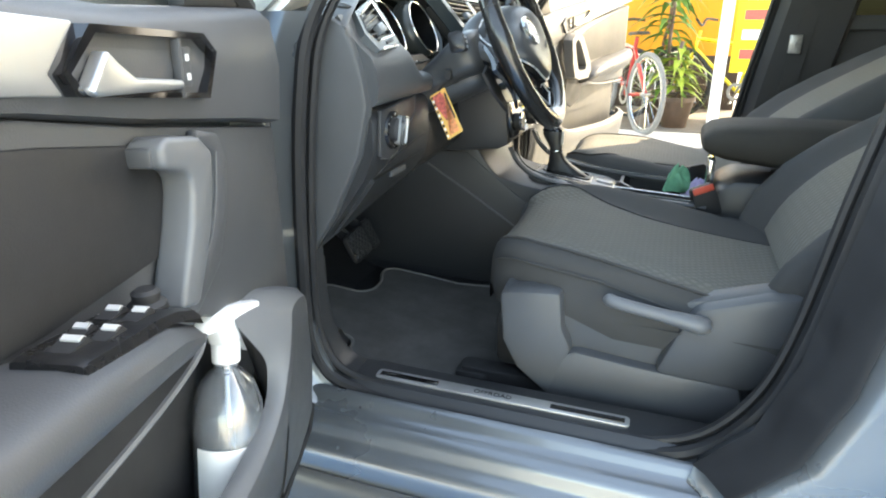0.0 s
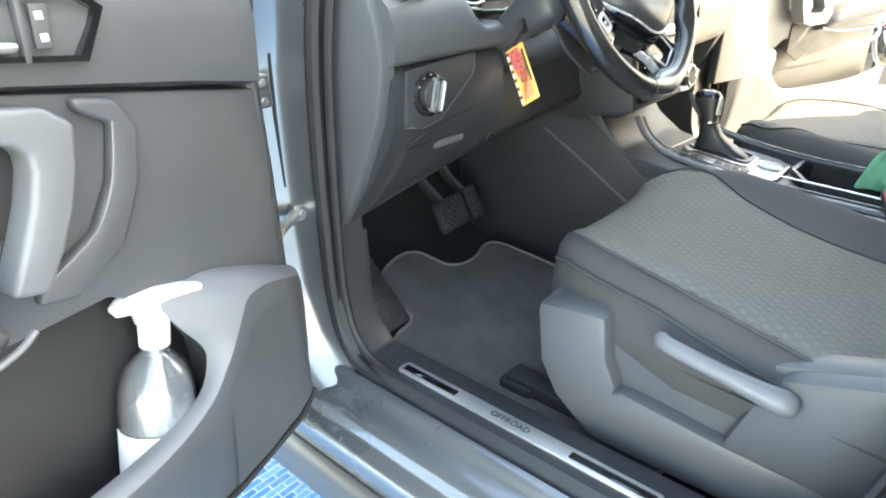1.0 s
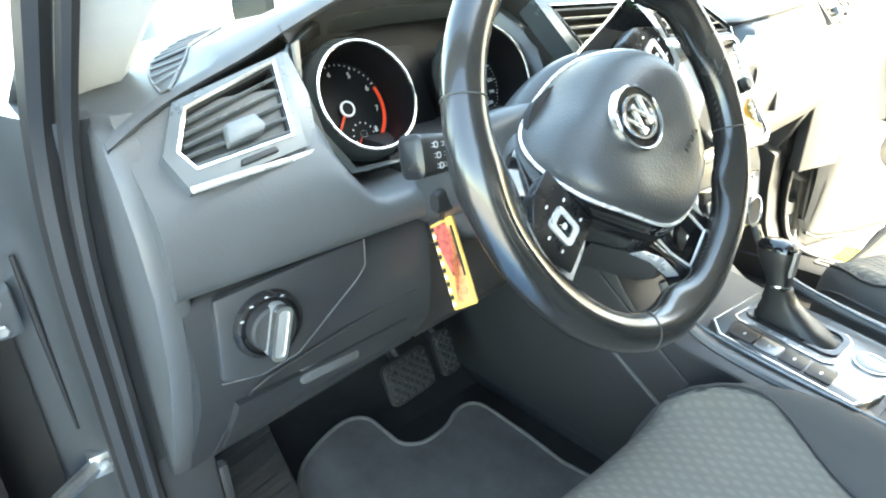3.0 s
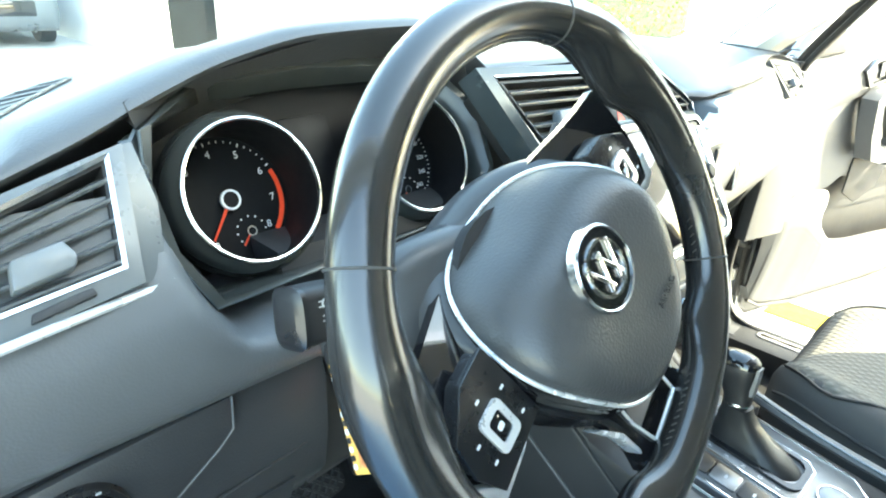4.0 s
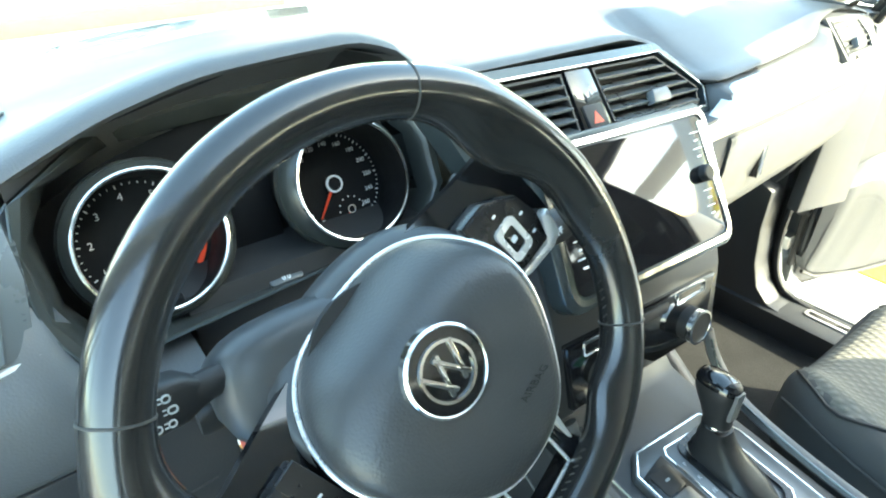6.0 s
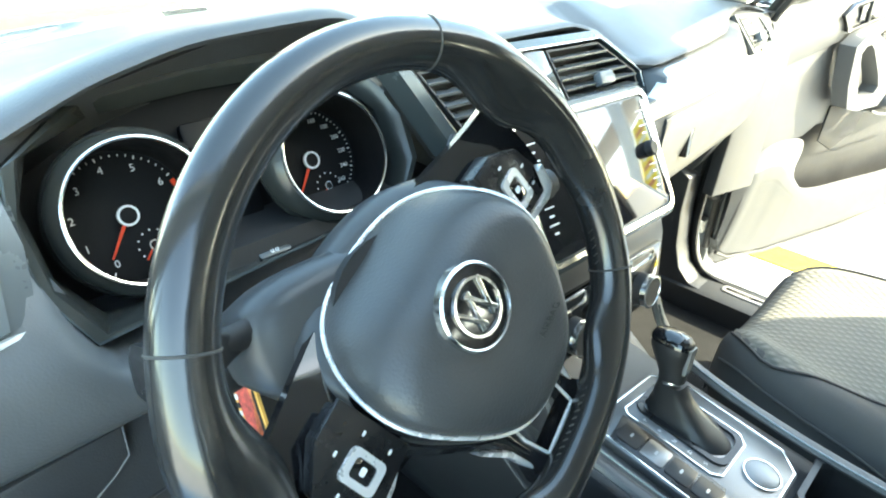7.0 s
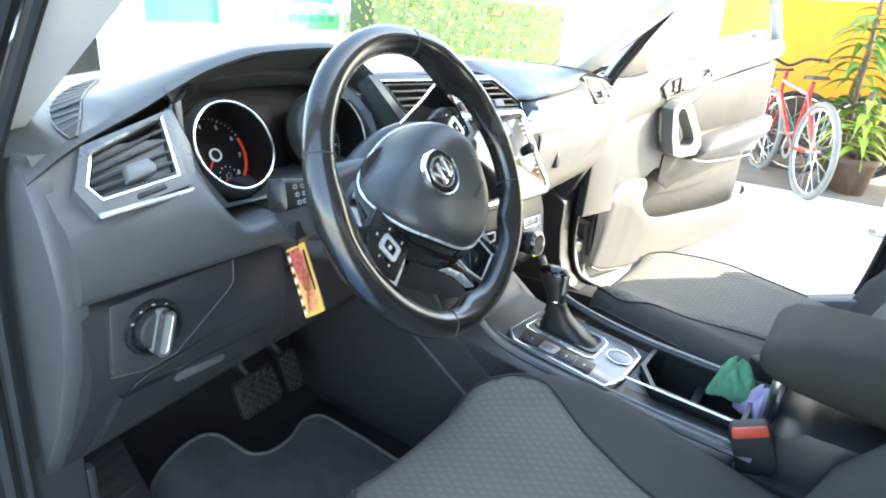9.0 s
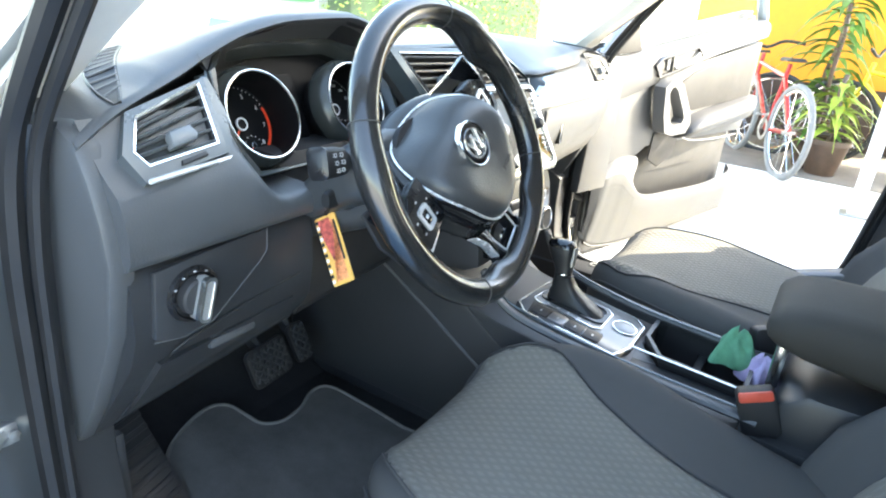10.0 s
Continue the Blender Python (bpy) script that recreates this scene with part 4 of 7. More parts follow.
# selector
fp = Frame((-0.012, -0.045, 0.657), (1, 0, 0), (0, 1, 0.14))
SHIFT = [(-0.066, -0.085), (-0.02, -0.1), (0.07, -0.1), (0.095, -0.075), (0.098, 0.055), (0.075, 0.1), (-0.04, 0.108), (-0.066, 0.085)]
GATE = [(-0.015, -0.028), (-0.006, -0.04), (0.058, -0.04), (0.071, -0.028), (0.071, 0.06), (0.055, 0.084), (-0.008, 0.09), (-0.015, 0.082)]
sel = thing("gear_selector", fp.o, "automatic gear lever with leather gaiter on a satin panel", "gear selector")
part("panel", prism(fp, SHIFT, -0.012, 0.003, 0.003), M_SATIN, sel, "satin grey console panel")
part("panel_line", bezel(fp, offset_poly(SHIFT, -0.003), offset_poly(SHIFT, -0.0048), 0.002, 0.0038), M_CHROME, sel)
part("gate_plate", prism(fp, GATE, 0.002, 0.0048, 0.001), M_SATIN, sel, "satin grey gate plate")
part("gate_line", bezel(fp, GATE, offset_poly(GATE, -0.0018), 0.004, 0.0058), M_CHROME, sel)
part("button_strip", prism(fp, [(-0.061, -0.05), (-0.018, -0.05), (-0.018, 0.086), (-0.061, 0.078)], 0.002, 0.0042, 0.001), M_KEYS, sel, "black button strip")
rings = []
for h, w, d, oy in ((0.004, 0.027, 0.054, 0.025), (0.010, 0.026, 0.050, 0.028), (0.018, 0.0225, 0.041, 0.036), (0.027, 0.019, 0.031, 0.045), (0.037, 0.0165, 0.023, 0.0535), (0.047, 0.0150, 0.0185, 0.058), (0.056, 0.0142, 0.0165, 0.061)):
    rings.append([fp(0.034 - 0.12 * h + w * math.copysign(abs(math.cos(a)) ** 0.7, math.cos(a)) * (1 + 0.06 * math.sin(5 * a + h * 260)), oy + d * math.copysign(abs(math.sin(a)) ** 0.7, math.sin(a)) * (1 + 0.04 * math.sin(4 * a + h * 330)), h) for a in [2 * math.pi * k / 36 for k in range(36)]])
part("gaiter", loft(rings), M_GAITER, sel, "soft black leather gaiter")
part("gaiter_ring", bezel(fp, rounded(0.066, 0.122, 0.016, 4, 0.034, 0.024), rounded(0.052, 0.108, 0.014, 4, 0.034, 0.024), 0.004, 0.0085), M_KEYS, sel, "black gaiter frame")
fn = Frame(fp(0.027, 0.061, 0.054), (1, 0, -0.12), (0, 1, -0.16))
part("collar", lathe(fn, [(0.0, 0), (0.0146, 0.0), (0.0152, 0.002), (0.0146, 0.004), (0, 0.004)], 20), M_CHROME, sel, "chrome collar")
rings = []
for h, w, d, oy in ((0.003, 0.0138, 0.0155, 0.0), (0.012, 0.0138, 0.016, 0.0), (0.024, 0.0148, 0.0185, 0.002), (0.036, 0.0165, 0.0225, 0.0035), (0.046, 0.0172, 0.0252, 0.0045), (0.054, 0.016, 0.0250, 0.0045), (0.060, 0.012, 0.020, 0.0035), (0.0625, 0.006, 0.012, 0.003)):
    rings.append([fn(w * math.copysign(abs(math.cos(a)) ** 0.8, math.cos(a)), oy + d * math.copysign(abs(math.sin(a)) ** 0.8, math.sin(a)), h) for a in [2 * math.pi * k / 24 for k in range(24)]])
part("knob", loft(rings), M_GAITER, sel, "black leather knob", sharp=1.2)
part("knob_cap", loft([[fn(w * math.copysign(abs(math.cos(a)) ** 0.8, math.cos(a)), oy + d * math.copysign(abs(math.sin(a)) ** 0.8, math.sin(a)), h + 0.15 * (oy + d * math.sin(a))) for a in [2 * math.pi * k / 24 for k in range(24)]] for h, w, d, oy in ((0.050, 0.0174, 0.0256, 0.0045), (0.0545, 0.0170, 0.0254, 0.0045), (0.060, 0.0142, 0.0222, 0.004), (0.0636, 0.0095, 0.016, 0.0035), (0.065, 0.004, 0.008, 0.003))]), M_GLOSS, sel, "glossy black cap on the knob", sharp=1.2)
part("knob_trim", loft([[fn(x, y0 + y, h) for x, y in ((-0.009, 0.004), (-0.0075, -0.0012), (0.0075, -0.0012), (0.009, 0.004))] for h, y0 in ((0.016, -0.0163), (0.03, -0.0185), (0.042, -0.0205), (0.050, -0.0212))]), M_SATIN, sel, "satin strip down the back of the knob")
for k in range(4):
    part("console_button", prism(fp, rounded(0.030, 0.030, 0.003, 2, -0.0395, 0.061 - 0.0325 * k), 0.003, 0.0060, 0.001), M_DARK if k != 1 else M_SATIN, sel)
    part("button_mark", prism(fp, rounded(0.007, 0.003, 0.001, 1, -0.0395, 0.061 - 0.0325 * k), 0.0058, 0.0063), M_MARK, sel)
part("drive_dial", lathe(Frame(fp(0.034, -0.070, 0.003), fp.u, fp.v), [(0.0, 0), (0.020, 0), (0.0195, 0.003), (0.0175, 0.004), (0.0, 0.0032)], 28), M_SATIN, sel, "round drive mode dial")
part("dial_ring", lathe(Frame(fp(0.034, -0.070, 0.003), fp.u, fp.v), [(0.0202, 0), (0.0218, 0), (0.0216, 0.003), (0.0204, 0.003)], 28), M_CHROME, sel)
for k, ch in enumerate("PRNDS"):
    writing(ch, 0.007, Frame(fp(-0.005, 0.062 - 0.02 * k, 0.0050), fp.u, fp.v), M_LETTER, sel, "gear_letter", 0.0001)

# cup holder
fcup = Frame((0.048, -0.24, 0.642), (1, 0, 0), (0, 1, 0.06))
cup = thing("cup_holder", fcup.o, "deep black cup holder with a bright rim in the console", "cup holder")
OUT = [(-0.080, -0.086), (-0.080, 0.052), (-0.025, 0.088), (0.045, 0.088), (0.06, 0.07), (0.06, -0.07), (0.05, -0.086), (-0.05, -0.086)][::-1]
INN = offset_poly(OUT, -0.007)
part("rim", bezel(fcup, OUT, INN, -0.004, 0.006), M_LOW, cup)
part("well", bezel(fcup, offset_poly(INN, 0.002), INN, -0.08, -0.003), M_RUBBER, cup)
part("well_floor", prism(fcup, INN, -0.08, -0.076), M_RUBBER, cup)
part("rim_line", tube([fcup(-0.085, 0.10, 0.007), fcup(-0.083, -0.03, 0.0075), fcup(-0.083, -0.09, 0.0075)], 0.0016, 6), M_TRIM, cup)
part("divider", box(0.0, 0.1, -0.25, -0.235, 0.56, 0.61, 0.003), M_DARK, cup)

# armrest box
arm = part("armrest", prism(Frame((0, 0, 0), (0, 1, 0), (0, 0, 1)), [(-0.8, 0.55), (-0.375, 0.55), (-0.355, 0.60), (-0.365, 0.68), (-0.40, 0.705), (-0.8, 0.71)], -0.1, 0.1, 0.014), M_LOW, console, "dark plastic armrest box")
rings = []
for y, z0, z1, w in ((-0.325, 0.772, 0.79, 0.075), (-0.33, 0.762, 0.80, 0.088), (-0.345, 0.752, 0.812, 0.096), (-0.38, 0.742, 0.82, 0.1), (-0.5, 0.727, 0.825, 0.1), (-0.65, 0.715, 0.825, 0.1), (-0.72, 0.71, 0.815, 0.098)):
    n = 20
    rings.append([Vector((w * math.copysign(abs(math.cos(a)) ** 0.45, math.cos(a)), y, (z0 + z1) / 2 + (z1 - z0) / 2 * math.copysign(abs(math.sin(a)) ** 0.55, math.sin(a)))) for a in [2 * math.pi * k / n for k in range(n)]])
part("lid", loft(rings), M_ARM, arm, "padded cloth armrest lid")
part("latch", box(-0.03, 0.03, -0.362, -0.345, 0.66, 0.735, 0.005), M_CHROME, arm, "bright release latch")

# ---- seats ----
def seat(cx, label, mirror):
    st = thing("front_seat", (cx, -0.2, 0.4), label, "car seat", "front seats")
    TOP = [(-0.48, 0.632), (-0.4, 0.638), (-0.25, 0.653), (-0.1, 0.667), (-0.04, 0.668), (0.0, 0.659), (0.02, 0.642), (0.032, 0.612), (0.034, 0.585)]
    WID = [(-0.48, 0.258), (-0.3, 0.254), (-0.14, 0.238), (-0.06, 0.218), (-0.01, 0.19), (0.015, 0.165), (0.03, 0.138), (0.034, 0.12)]
    INS = [(-0.48, 0.075), (-0.31, 0.09), (-0.25, 0.104), (-0.17, 0.138), (-0.06, 0.19), (-0.015, 0.165), (0.02, 0.125), (0.034, 0.1)]
    INSL = [(-0.48, 0.225), (-0.2, 0.208), (-0.08, 0.182), (-0.01, 0.15), (0.02, 0.12), (0.034, 0.1)]
    WIDR = [(-0.48, 0.255), (-0.3, 0.262), (-0.2, 0.272), (-0.13, 0.276), (-0.08, 0.262), (-0.04, 0.236), (-0.01, 0.2), (0.015, 0.168), (0.03, 0.138), (0.034, 0.12)]
    if not mirror:
        INS, INSL, WIDR = INSL, INS, WID

    def z_at(y, t):
        top = curve1(TOP, y)
        a = abs(t)
        bol = (0.020 if (t > 0) == mirror else 0.010) * math.exp(-((a - 0.78) / 0.16) ** 2) - 0.006 * (1 - a)
        drop = 0.0 if a < 0.86 else 0.055 * ((a - 0.86) / 0.14) ** 2
        back = min(1, max(0, (-0.18 - y) / 0.25)) * max(0, a - 0.55) / 0.45
        return top + bol - drop - 0.035 * back

    rings = []
    ys = [-0.48, -0.44, -0.38, -0.3, -0.2, -0.12, -0.08, -0.04, -0.01, 0.01, 0.023, 0.031, 0.034]
    ts = [-1, -0.96, -0.92, -0.88, -0.82, -0.76, -0.68, -0.58, -0.45, -0.3, -0.15, 0, 0.15, 0.3, 0.45, 0.58, 0.68, 0.76, 0.82, 0.88, 0.92, 0.96, 1]
    for y in ys:
        w = curve1(WID, y)
        wr = curve1(WIDR, y)
        ring = [Vector((cx + (w if t < 0 else wr) * t, y, z_at(y, t))) for t in ts]
        wr = min(wr - 0.004, 0.236)
        ring += [Vector((cx + wr + 0.004, y - 0.002, 0.6)), Vector((cx + wr - 0.01, y - 0.006, 0.545)), Vector((cx - w + 0.01, y - 0.006, 0.545)), Vector((cx - w - 0.004, y - 0.002, 0.585))]
        rings.append(ring)
    part("cushion", loft(rings), M_SIDE, st, "plain grey cloth cushion", sharp=1.0)
    # insert
    grid = []
    for y in [-0.46 + 0.019 * k for k in range(26)]:
        w = curve1(WID, y)
        row = []
        for k in range(17):
            t = -1 + 2 * k / 16
            x = curve1(INSL if t < 0 else INS, y) * t
            e = max(0, abs(t) - 0.85) / 0.15
            row.append(Vector((cx + x, y, z_at(y, x / (w if x < 0 else curve1(WIDR, y))) + 0.0045 - 0.005 * e * e)))
        grid.append(row)
    part("cushion_insert", sheet(grid, 0.008, (0, 0, -1)), M_QUILT, st, "quilted grey cloth seat insert", sharp=1.2)
    for s in (-1, 1):
        path = [Vector((cx + s * (curve1(INSL if s < 0 else INS, y) + 0.001), y, z_at(y, s * curve1(INSL if s < 0 else INS, y) / curve1(WID if s < 0 else WIDR, y)) + 0.001)) for y in [-0.46 + 0.019 * k for k in range(26)]]
        part("piping", tube(path, 0.0024, 6), M_DARK if (s > 0) == mirror else M_SIDE, st)
        path = [Vector((cx + s * curve1(WID if s < 0 else WIDR, y) * 0.965, y, z_at(y, s * 0.95) + 0.002)) for y in [-0.46 + 0.019 * k for k in range(26)]]
        part("side_seam", tube(path, 0.0022, 6), M_SIDE, st)
    # backrest
    rings = []
    for z, y, w, th in ((0.59, -0.455, 0.235, 0.12), (0.64, -0.462, 0.25, 0.15), (0.70, -0.485, 0.262, 0.17), (0.76, -0.53, 0.265, 0.18), (0.82, -0.60, 0.265, 0.18), (0.88, -0.69, 0.25, 0.17), (0.94, -0.79, 0.225, 0.16), (0.985, -0.87, 0.19, 0.14), (1.01, -0.93, 0.15, 0.10)):
        ring = []
        for t in ts:
            a = abs(t)
            bol = 0.05 * math.exp(-((a - 0.84) / 0.15) ** 2)
            drop = 0.0 if a < 0.9 else 0.06 * ((a - 0.9) / 0.1) ** 2
            ring.append(Vector((cx + w * t, y + bol - drop, z)))
        ring += [Vector((cx + w * 0.97, y - th, z)), Vector((cx, y - th - 0.02, z)), Vector((cx - w * 0.97, y - th, z))]
        rings.append(ring)
    part("backrest", loft(rings), M_SIDE, st, "plain grey cloth backrest", sharp=1.0)
    grid = []
    for k in range(14):
        z = lerp(0.645, 0.965, k / 13)
        y = curve1([(0.59, -0.455), (0.64, -0.462), (0.70, -0.485), (0.76, -0.53), (0.82, -0.60), (0.88, -0.69), (0.94, -0.79), (0.985, -0.87)], z)
        h = 0.15
        grid.append([Vector((cx + h * t, y + 0.05 * math.exp(-((abs(h * t) / 0.25 - 0.84) / 0.15) ** 2) + 0.009 - 0.011 * max(0, (abs(t) - 0.85) / 0.15) ** 2, z)) for t in [-1 + 0.125 * i for i in range(17)]])
    part("backrest_insert", sheet(grid, 0.008, (0, -1, 0)), M_QUILT, st, "quilted grey cloth back insert", sharp=1.2)
    # plinth
    s = -1 if mirror else 1
    xo = cx + s * 0.252

    def both(pts, d0, d1, r):
        return prism(Frame((xo, 0, 0), (0, 1, 0), (0, 0, 1)), pts, d0 * s, d1 * s, r)

    body = join(both([(-0.02, 0.615), (-0.028, 0.52), (-0.055, 0.472), (-0.115, 0.424), (-0.42, 0.43), (-0.46, 0.50), (-0.47, 0.67), (-0.42, 0.662), (-0.3, 0.625), (-0.14, 0.61)], -0.06, -0.016, 0.008),
                both([(-0.018, 0.612), (-0.026, 0.52), (-0.052, 0.472), (-0.112, 0.425), (-0.135, 0.49), (-0.145, 0.525), (-0.128, 0.56), (-0.122, 0.624), (-0.07, 0.62)], -0.05, 0.008, 0.012),
                both([(-0.05, 0.478), (-0.112, 0.425), (-0.42, 0.43), (-0.405, 0.505), (-0.26, 0.512), (-0.15, 0.522)], -0.05, 0.006, 0.01),
                both([(-0.275, 0.507), (-0.40, 0.50), (-0.455, 0.51), (-0.468, 0.668), (-0.42, 0.66), (-0.325, 0.628), (-0.3, 0.58)], -0.05, 0.008, 0.012))
    pl = part("side_plinth", body, M_PLINTH, st, "grey plastic seat side cover")
    path = [(xo + s * 0.008, -0.196, 0.628), (xo + s * 0.018, -0.206, 0.6275), (xo + s * 0.022, -0.26, 0.621), (xo + s * 0.020, -0.325, 0.611), (xo + s * 0.012, -0.345, 0.605)]
    lv = part("height_lever", tube(smooth_path(path, 5), [0.006, 0.009] + [0.0105] * 10 + [0.0115, 0.0125, 0.0135, 0.0145, 0.015, 0.0145, 0.013, 0.010, 0.007], 12, flat=0.95), M_LEVER, pl, "light grey plastic seat height lever")
    part("front_cover", box(cx - 0.2, cx + 0.2, -0.05, -0.01, 0.47, 0.56, 0.015), M_LOW, st)
    for d in (-0.2, 0.2):
        rail = part("seat_rail", box(cx + d - 0.02, cx + d + 0.02, -0.5, 0.06, 0.40, 0.432, 0.004), M_DARK, st)
        part("rail_foot", box(cx + d - 0.026, cx + d + 0.026, 0.01, 0.07, 0.40, 0.424, 0.006), M_DARK, rail)
    part("seat_pan", box(cx - 0.21, cx + 0.21, -0.48, 0.0, 0.44, 0.55, 0.02), M_DARK, st)
    return st


seat(-0.37, "driver's seat in grey quilted cloth with grey plastic side cover", True)
seat(0.375, "passenger seat in grey quilted cloth", False)

# ---- steering wheel ----
TILT_W, TURN_W = radians(24.6), radians(31.2)
ux, uy = Vector((1, 0, 0)), Vector((0, math.sin(TILT_W), math.cos(TILT_W)))
HUB_O = Vector((-0.3705, 0, 1.0125))
fw = Frame(HUB_O, ux * math.cos(TURN_W) + uy * math.sin(TURN_W), uy * math.cos(TURN_W) - ux * math.sin(TURN_W))
fw0 = Frame(HUB_O, ux, uy)
wheel = thing("steering_wheel", fw.o, "worn black leather steering wheel with chrome trim", "steering wheel")
RIM_D = -0.017


def near(deg, c, w):
    d = (deg - c + 180) % 360 - 180
    return math.exp(-(d / w) ** 2)


def rim_point(a):
    r = 0.1615 * (1 - 0.055 * near(math.degrees(a), 270, 30))
    return r * math.cos(a), r * math.sin(a)


rings = []
for k in range(160):
    a = 2 * math.pi * k / 160
    cx, cy = rim_point(a)
    deg = math.degrees(a)
    th = 0.0150
    for c in (32, 148):
        th += 0.0022 * near(deg, c, 9)
    # thumb rests and spoke roots swell inwards
    lobe = sum(k_ * near(deg, c, w) for c, w, k_ in ((20, 13, 1.0), (160, 13, 1.0), (-8, 12, 0.35), (188, 12, 0.35), (240, 9, 0.5), (300, 9, 0.5)))
    ring = []
    for i in range(20):
        b = 2 * math.pi * i / 20
        rr = th * (1 + 0.05 * math.cos(2 * b))
        inward = 1 + (lobe * max(0, -math.cos(b)) ** 1.5)
        ring.append(fw(cx + math.cos(a) * rr * math.cos(b) * inward, cy + math.sin(a) * rr * math.cos(b) * inward, RIM_D + 1.05 * th * math.sin(b) - 0.006 * (inward - 1)))
    rings.append(ring)
rim_ob = part("rim", loft(rings, True, False, True), M_LEATHER, wheel, "worn shiny black leather rim", sharp=1.5)
for deg in (47, 130.5, 222, 318):
    a = radians(deg)
    cx, cy = rim_point(a)
    ring = [fw(cx + math.cos(a) * 0.0157 * math.cos(b), cy + math.sin(a) * 0.0157 * math.cos(b), RIM_D + 0.0157 * math.sin(b)) for b in [2 * math.pi * i / 24 for i in range(24)]]
    part("rim_seam", tube(ring, 0.0007, 6, True), M_STITCH, wheel)
# stitches along the inside of the rim
for k in range(150):
    a = radians(47 - 2.4 * k)
    lob = sum(k_ * near(math.degrees(a), c, w) for c, w, k_ in ((20, 13, 1.0), (160, 13, 1.0), (-8, 12, 0.35), (188, 12, 0.35), (240, 9, 0.5), (300, 9, 0.5)))
    if lob > 0.06:
        continue
    cx, cy = rim_point(a)
    c, s = math.cos(a), math.sin(a)
    e = 0.0012
    part("stitch", tube([fw(cx - c * 0.0155 - s * e, cy - s * 0.0155 + c * e, RIM_D + 0.0015), fw(cx - c * 0.0155 + s * e, cy - s * 0.0155 - c * e, RIM_D - 0.0015)], 0.0005, 4), M_STITCH, rim_ob)


PAD_REACH = [(0, 0.082), (15, 0.082), (30, 0.0793), (45, 0.074), (60, 0.0718), (75, 0.0736), (90, 0.0777), (105, 0.0805), (120, 0.0824), (135, 0.0836), (150, 0.0822), (165, 0.0782), (180, 0.0763)]
HUB_P = HUB_O + ux * 0.0012 + uy * 0.0055 - fw.n * 0.0033
pu, pv = fw.u, fw.v


def leaning(lean, side):
    v = pv * math.cos(lean) - fw.n * math.sin(lean)
    n = pu.cross(v)
    return Frame(HUB_P, pu * math.cos(side) - n * math.sin(side), v)


# face of the cover, and the plane round which its saddle-shaped edge swings
fpd, fedge = leaning(radians(6), 0.0), leaning(radians(27.7), radians(-3.3))
PAD_EDGE = []
for i in range(96):
    ang = 360 * i / 96
    fold = min(ang, 360 - ang)
    r = sum(curve1(PAD_REACH, min(180, abs(fold + o))) if fold + o <= 180 else curve1(PAD_REACH, 360 - fold - o) for o in (-8, -4, 0, 4, 8)) / 5
    e = fedge(r * math.sin(radians(ang)), -r * math.cos(radians(ang)), -0.0334 - 0.0196 * math.cos(2 * radians(ang))) - fpd.o
    PAD_EDGE.append((e.dot(fpd.u), e.dot(fpd.v), e.dot(fpd.n)))
PAD_ROLL = [(0.0, 0.0), (0.25, 0.0), (0.48, 0.04), (0.65, 0.10), (0.78, 0.2), (0.87, 0.33), (0.93, 0.48), (0.968, 0.65), (0.992, 0.85), (1.0, 1.0)]


def pad_point(i, s, grow=0.0, drop=0.0):
    """Point of the airbag cover at share s of the way from its centre to edge point i."""
    a, b, h = PAD_EDGE[i % 96]
    k = s + grow / math.hypot(a, b)
    roll = 0.026 * curve1(PAD_ROLL, min(1, s))
    return fpd(a * k, b * k, (h + 0.026) * s ** 2.6 - roll + drop)


rings = []
for s, drop in ((0.95, -0.010), (0.985, -0.005), (1.0, 0.0), (0.992, 0.0), (0.968, 0.0), (0.93, 0.0), (0.87, 0.0), (0.78, 0.0), (0.65, 0.0), (0.48, 0.0), (0.25, 0.0), (0.08, 0.0)):
    rings.append([pad_point(i, s, 0.0, drop) for i in range(96)])
padp = part("airbag_cover", loft(rings), M_PAD, wheel, "grained black airbag cover", sharp=1.2)
part("chrome_trim", tube([pad_point(i, 1.0, 0.0012, 0.0016) for i in range(96)], 0.0016, 8, True, up=fpd.n), M_TRIM, wheel, "thin chrome line round the airbag cover")
# grey shell behind the cover, tucked in where the skirt takes over
shell = []
for grow, drop in ((-0.004, -0.001), (0.004, -0.0035), (0.009, -0.008), (0.0125, -0.016), (0.012, -0.030), (-0.012, -0.036)):
    row = []
    for i in range(96):
        ease = 0.2 + 0.8 * min(1, max(0, (min(i, 96 - i) * 3.75 - 100) / 30))
        row.append(pad_point(i, 1.0, grow * ease if grow > 0 else grow, drop))
    shell.append(row)
part("back_shell", loft(shell), M_SHELL, wheel, "smooth dark grey shell behind the airbag cover", sharp=0.9)
# glossy skirt that flares out under the cover, in ridged steps
skirt = []
for grow, drop in ((0.0015, -0.0005), (0.0045, -0.005), (0.0045, -0.012), (0.0085, -0.018), (0.0115, -0.0195), (0.0125, -0.026), (0.017, -0.034)):
    row = []
    for i in range(-37, 38):
        ease = min(1, (37 - abs(i)) / 12)
        row.append(pad_point(i, 1.0, grow * ease * ease * (3 - 2 * ease), drop))
    skirt.append(row)
part("lower_bezel", sheet(skirt, 0.004, tuple(-fpd.n)), M_GLOSS, wheel, "piano black skirt under the airbag cover", sharp=0.9)
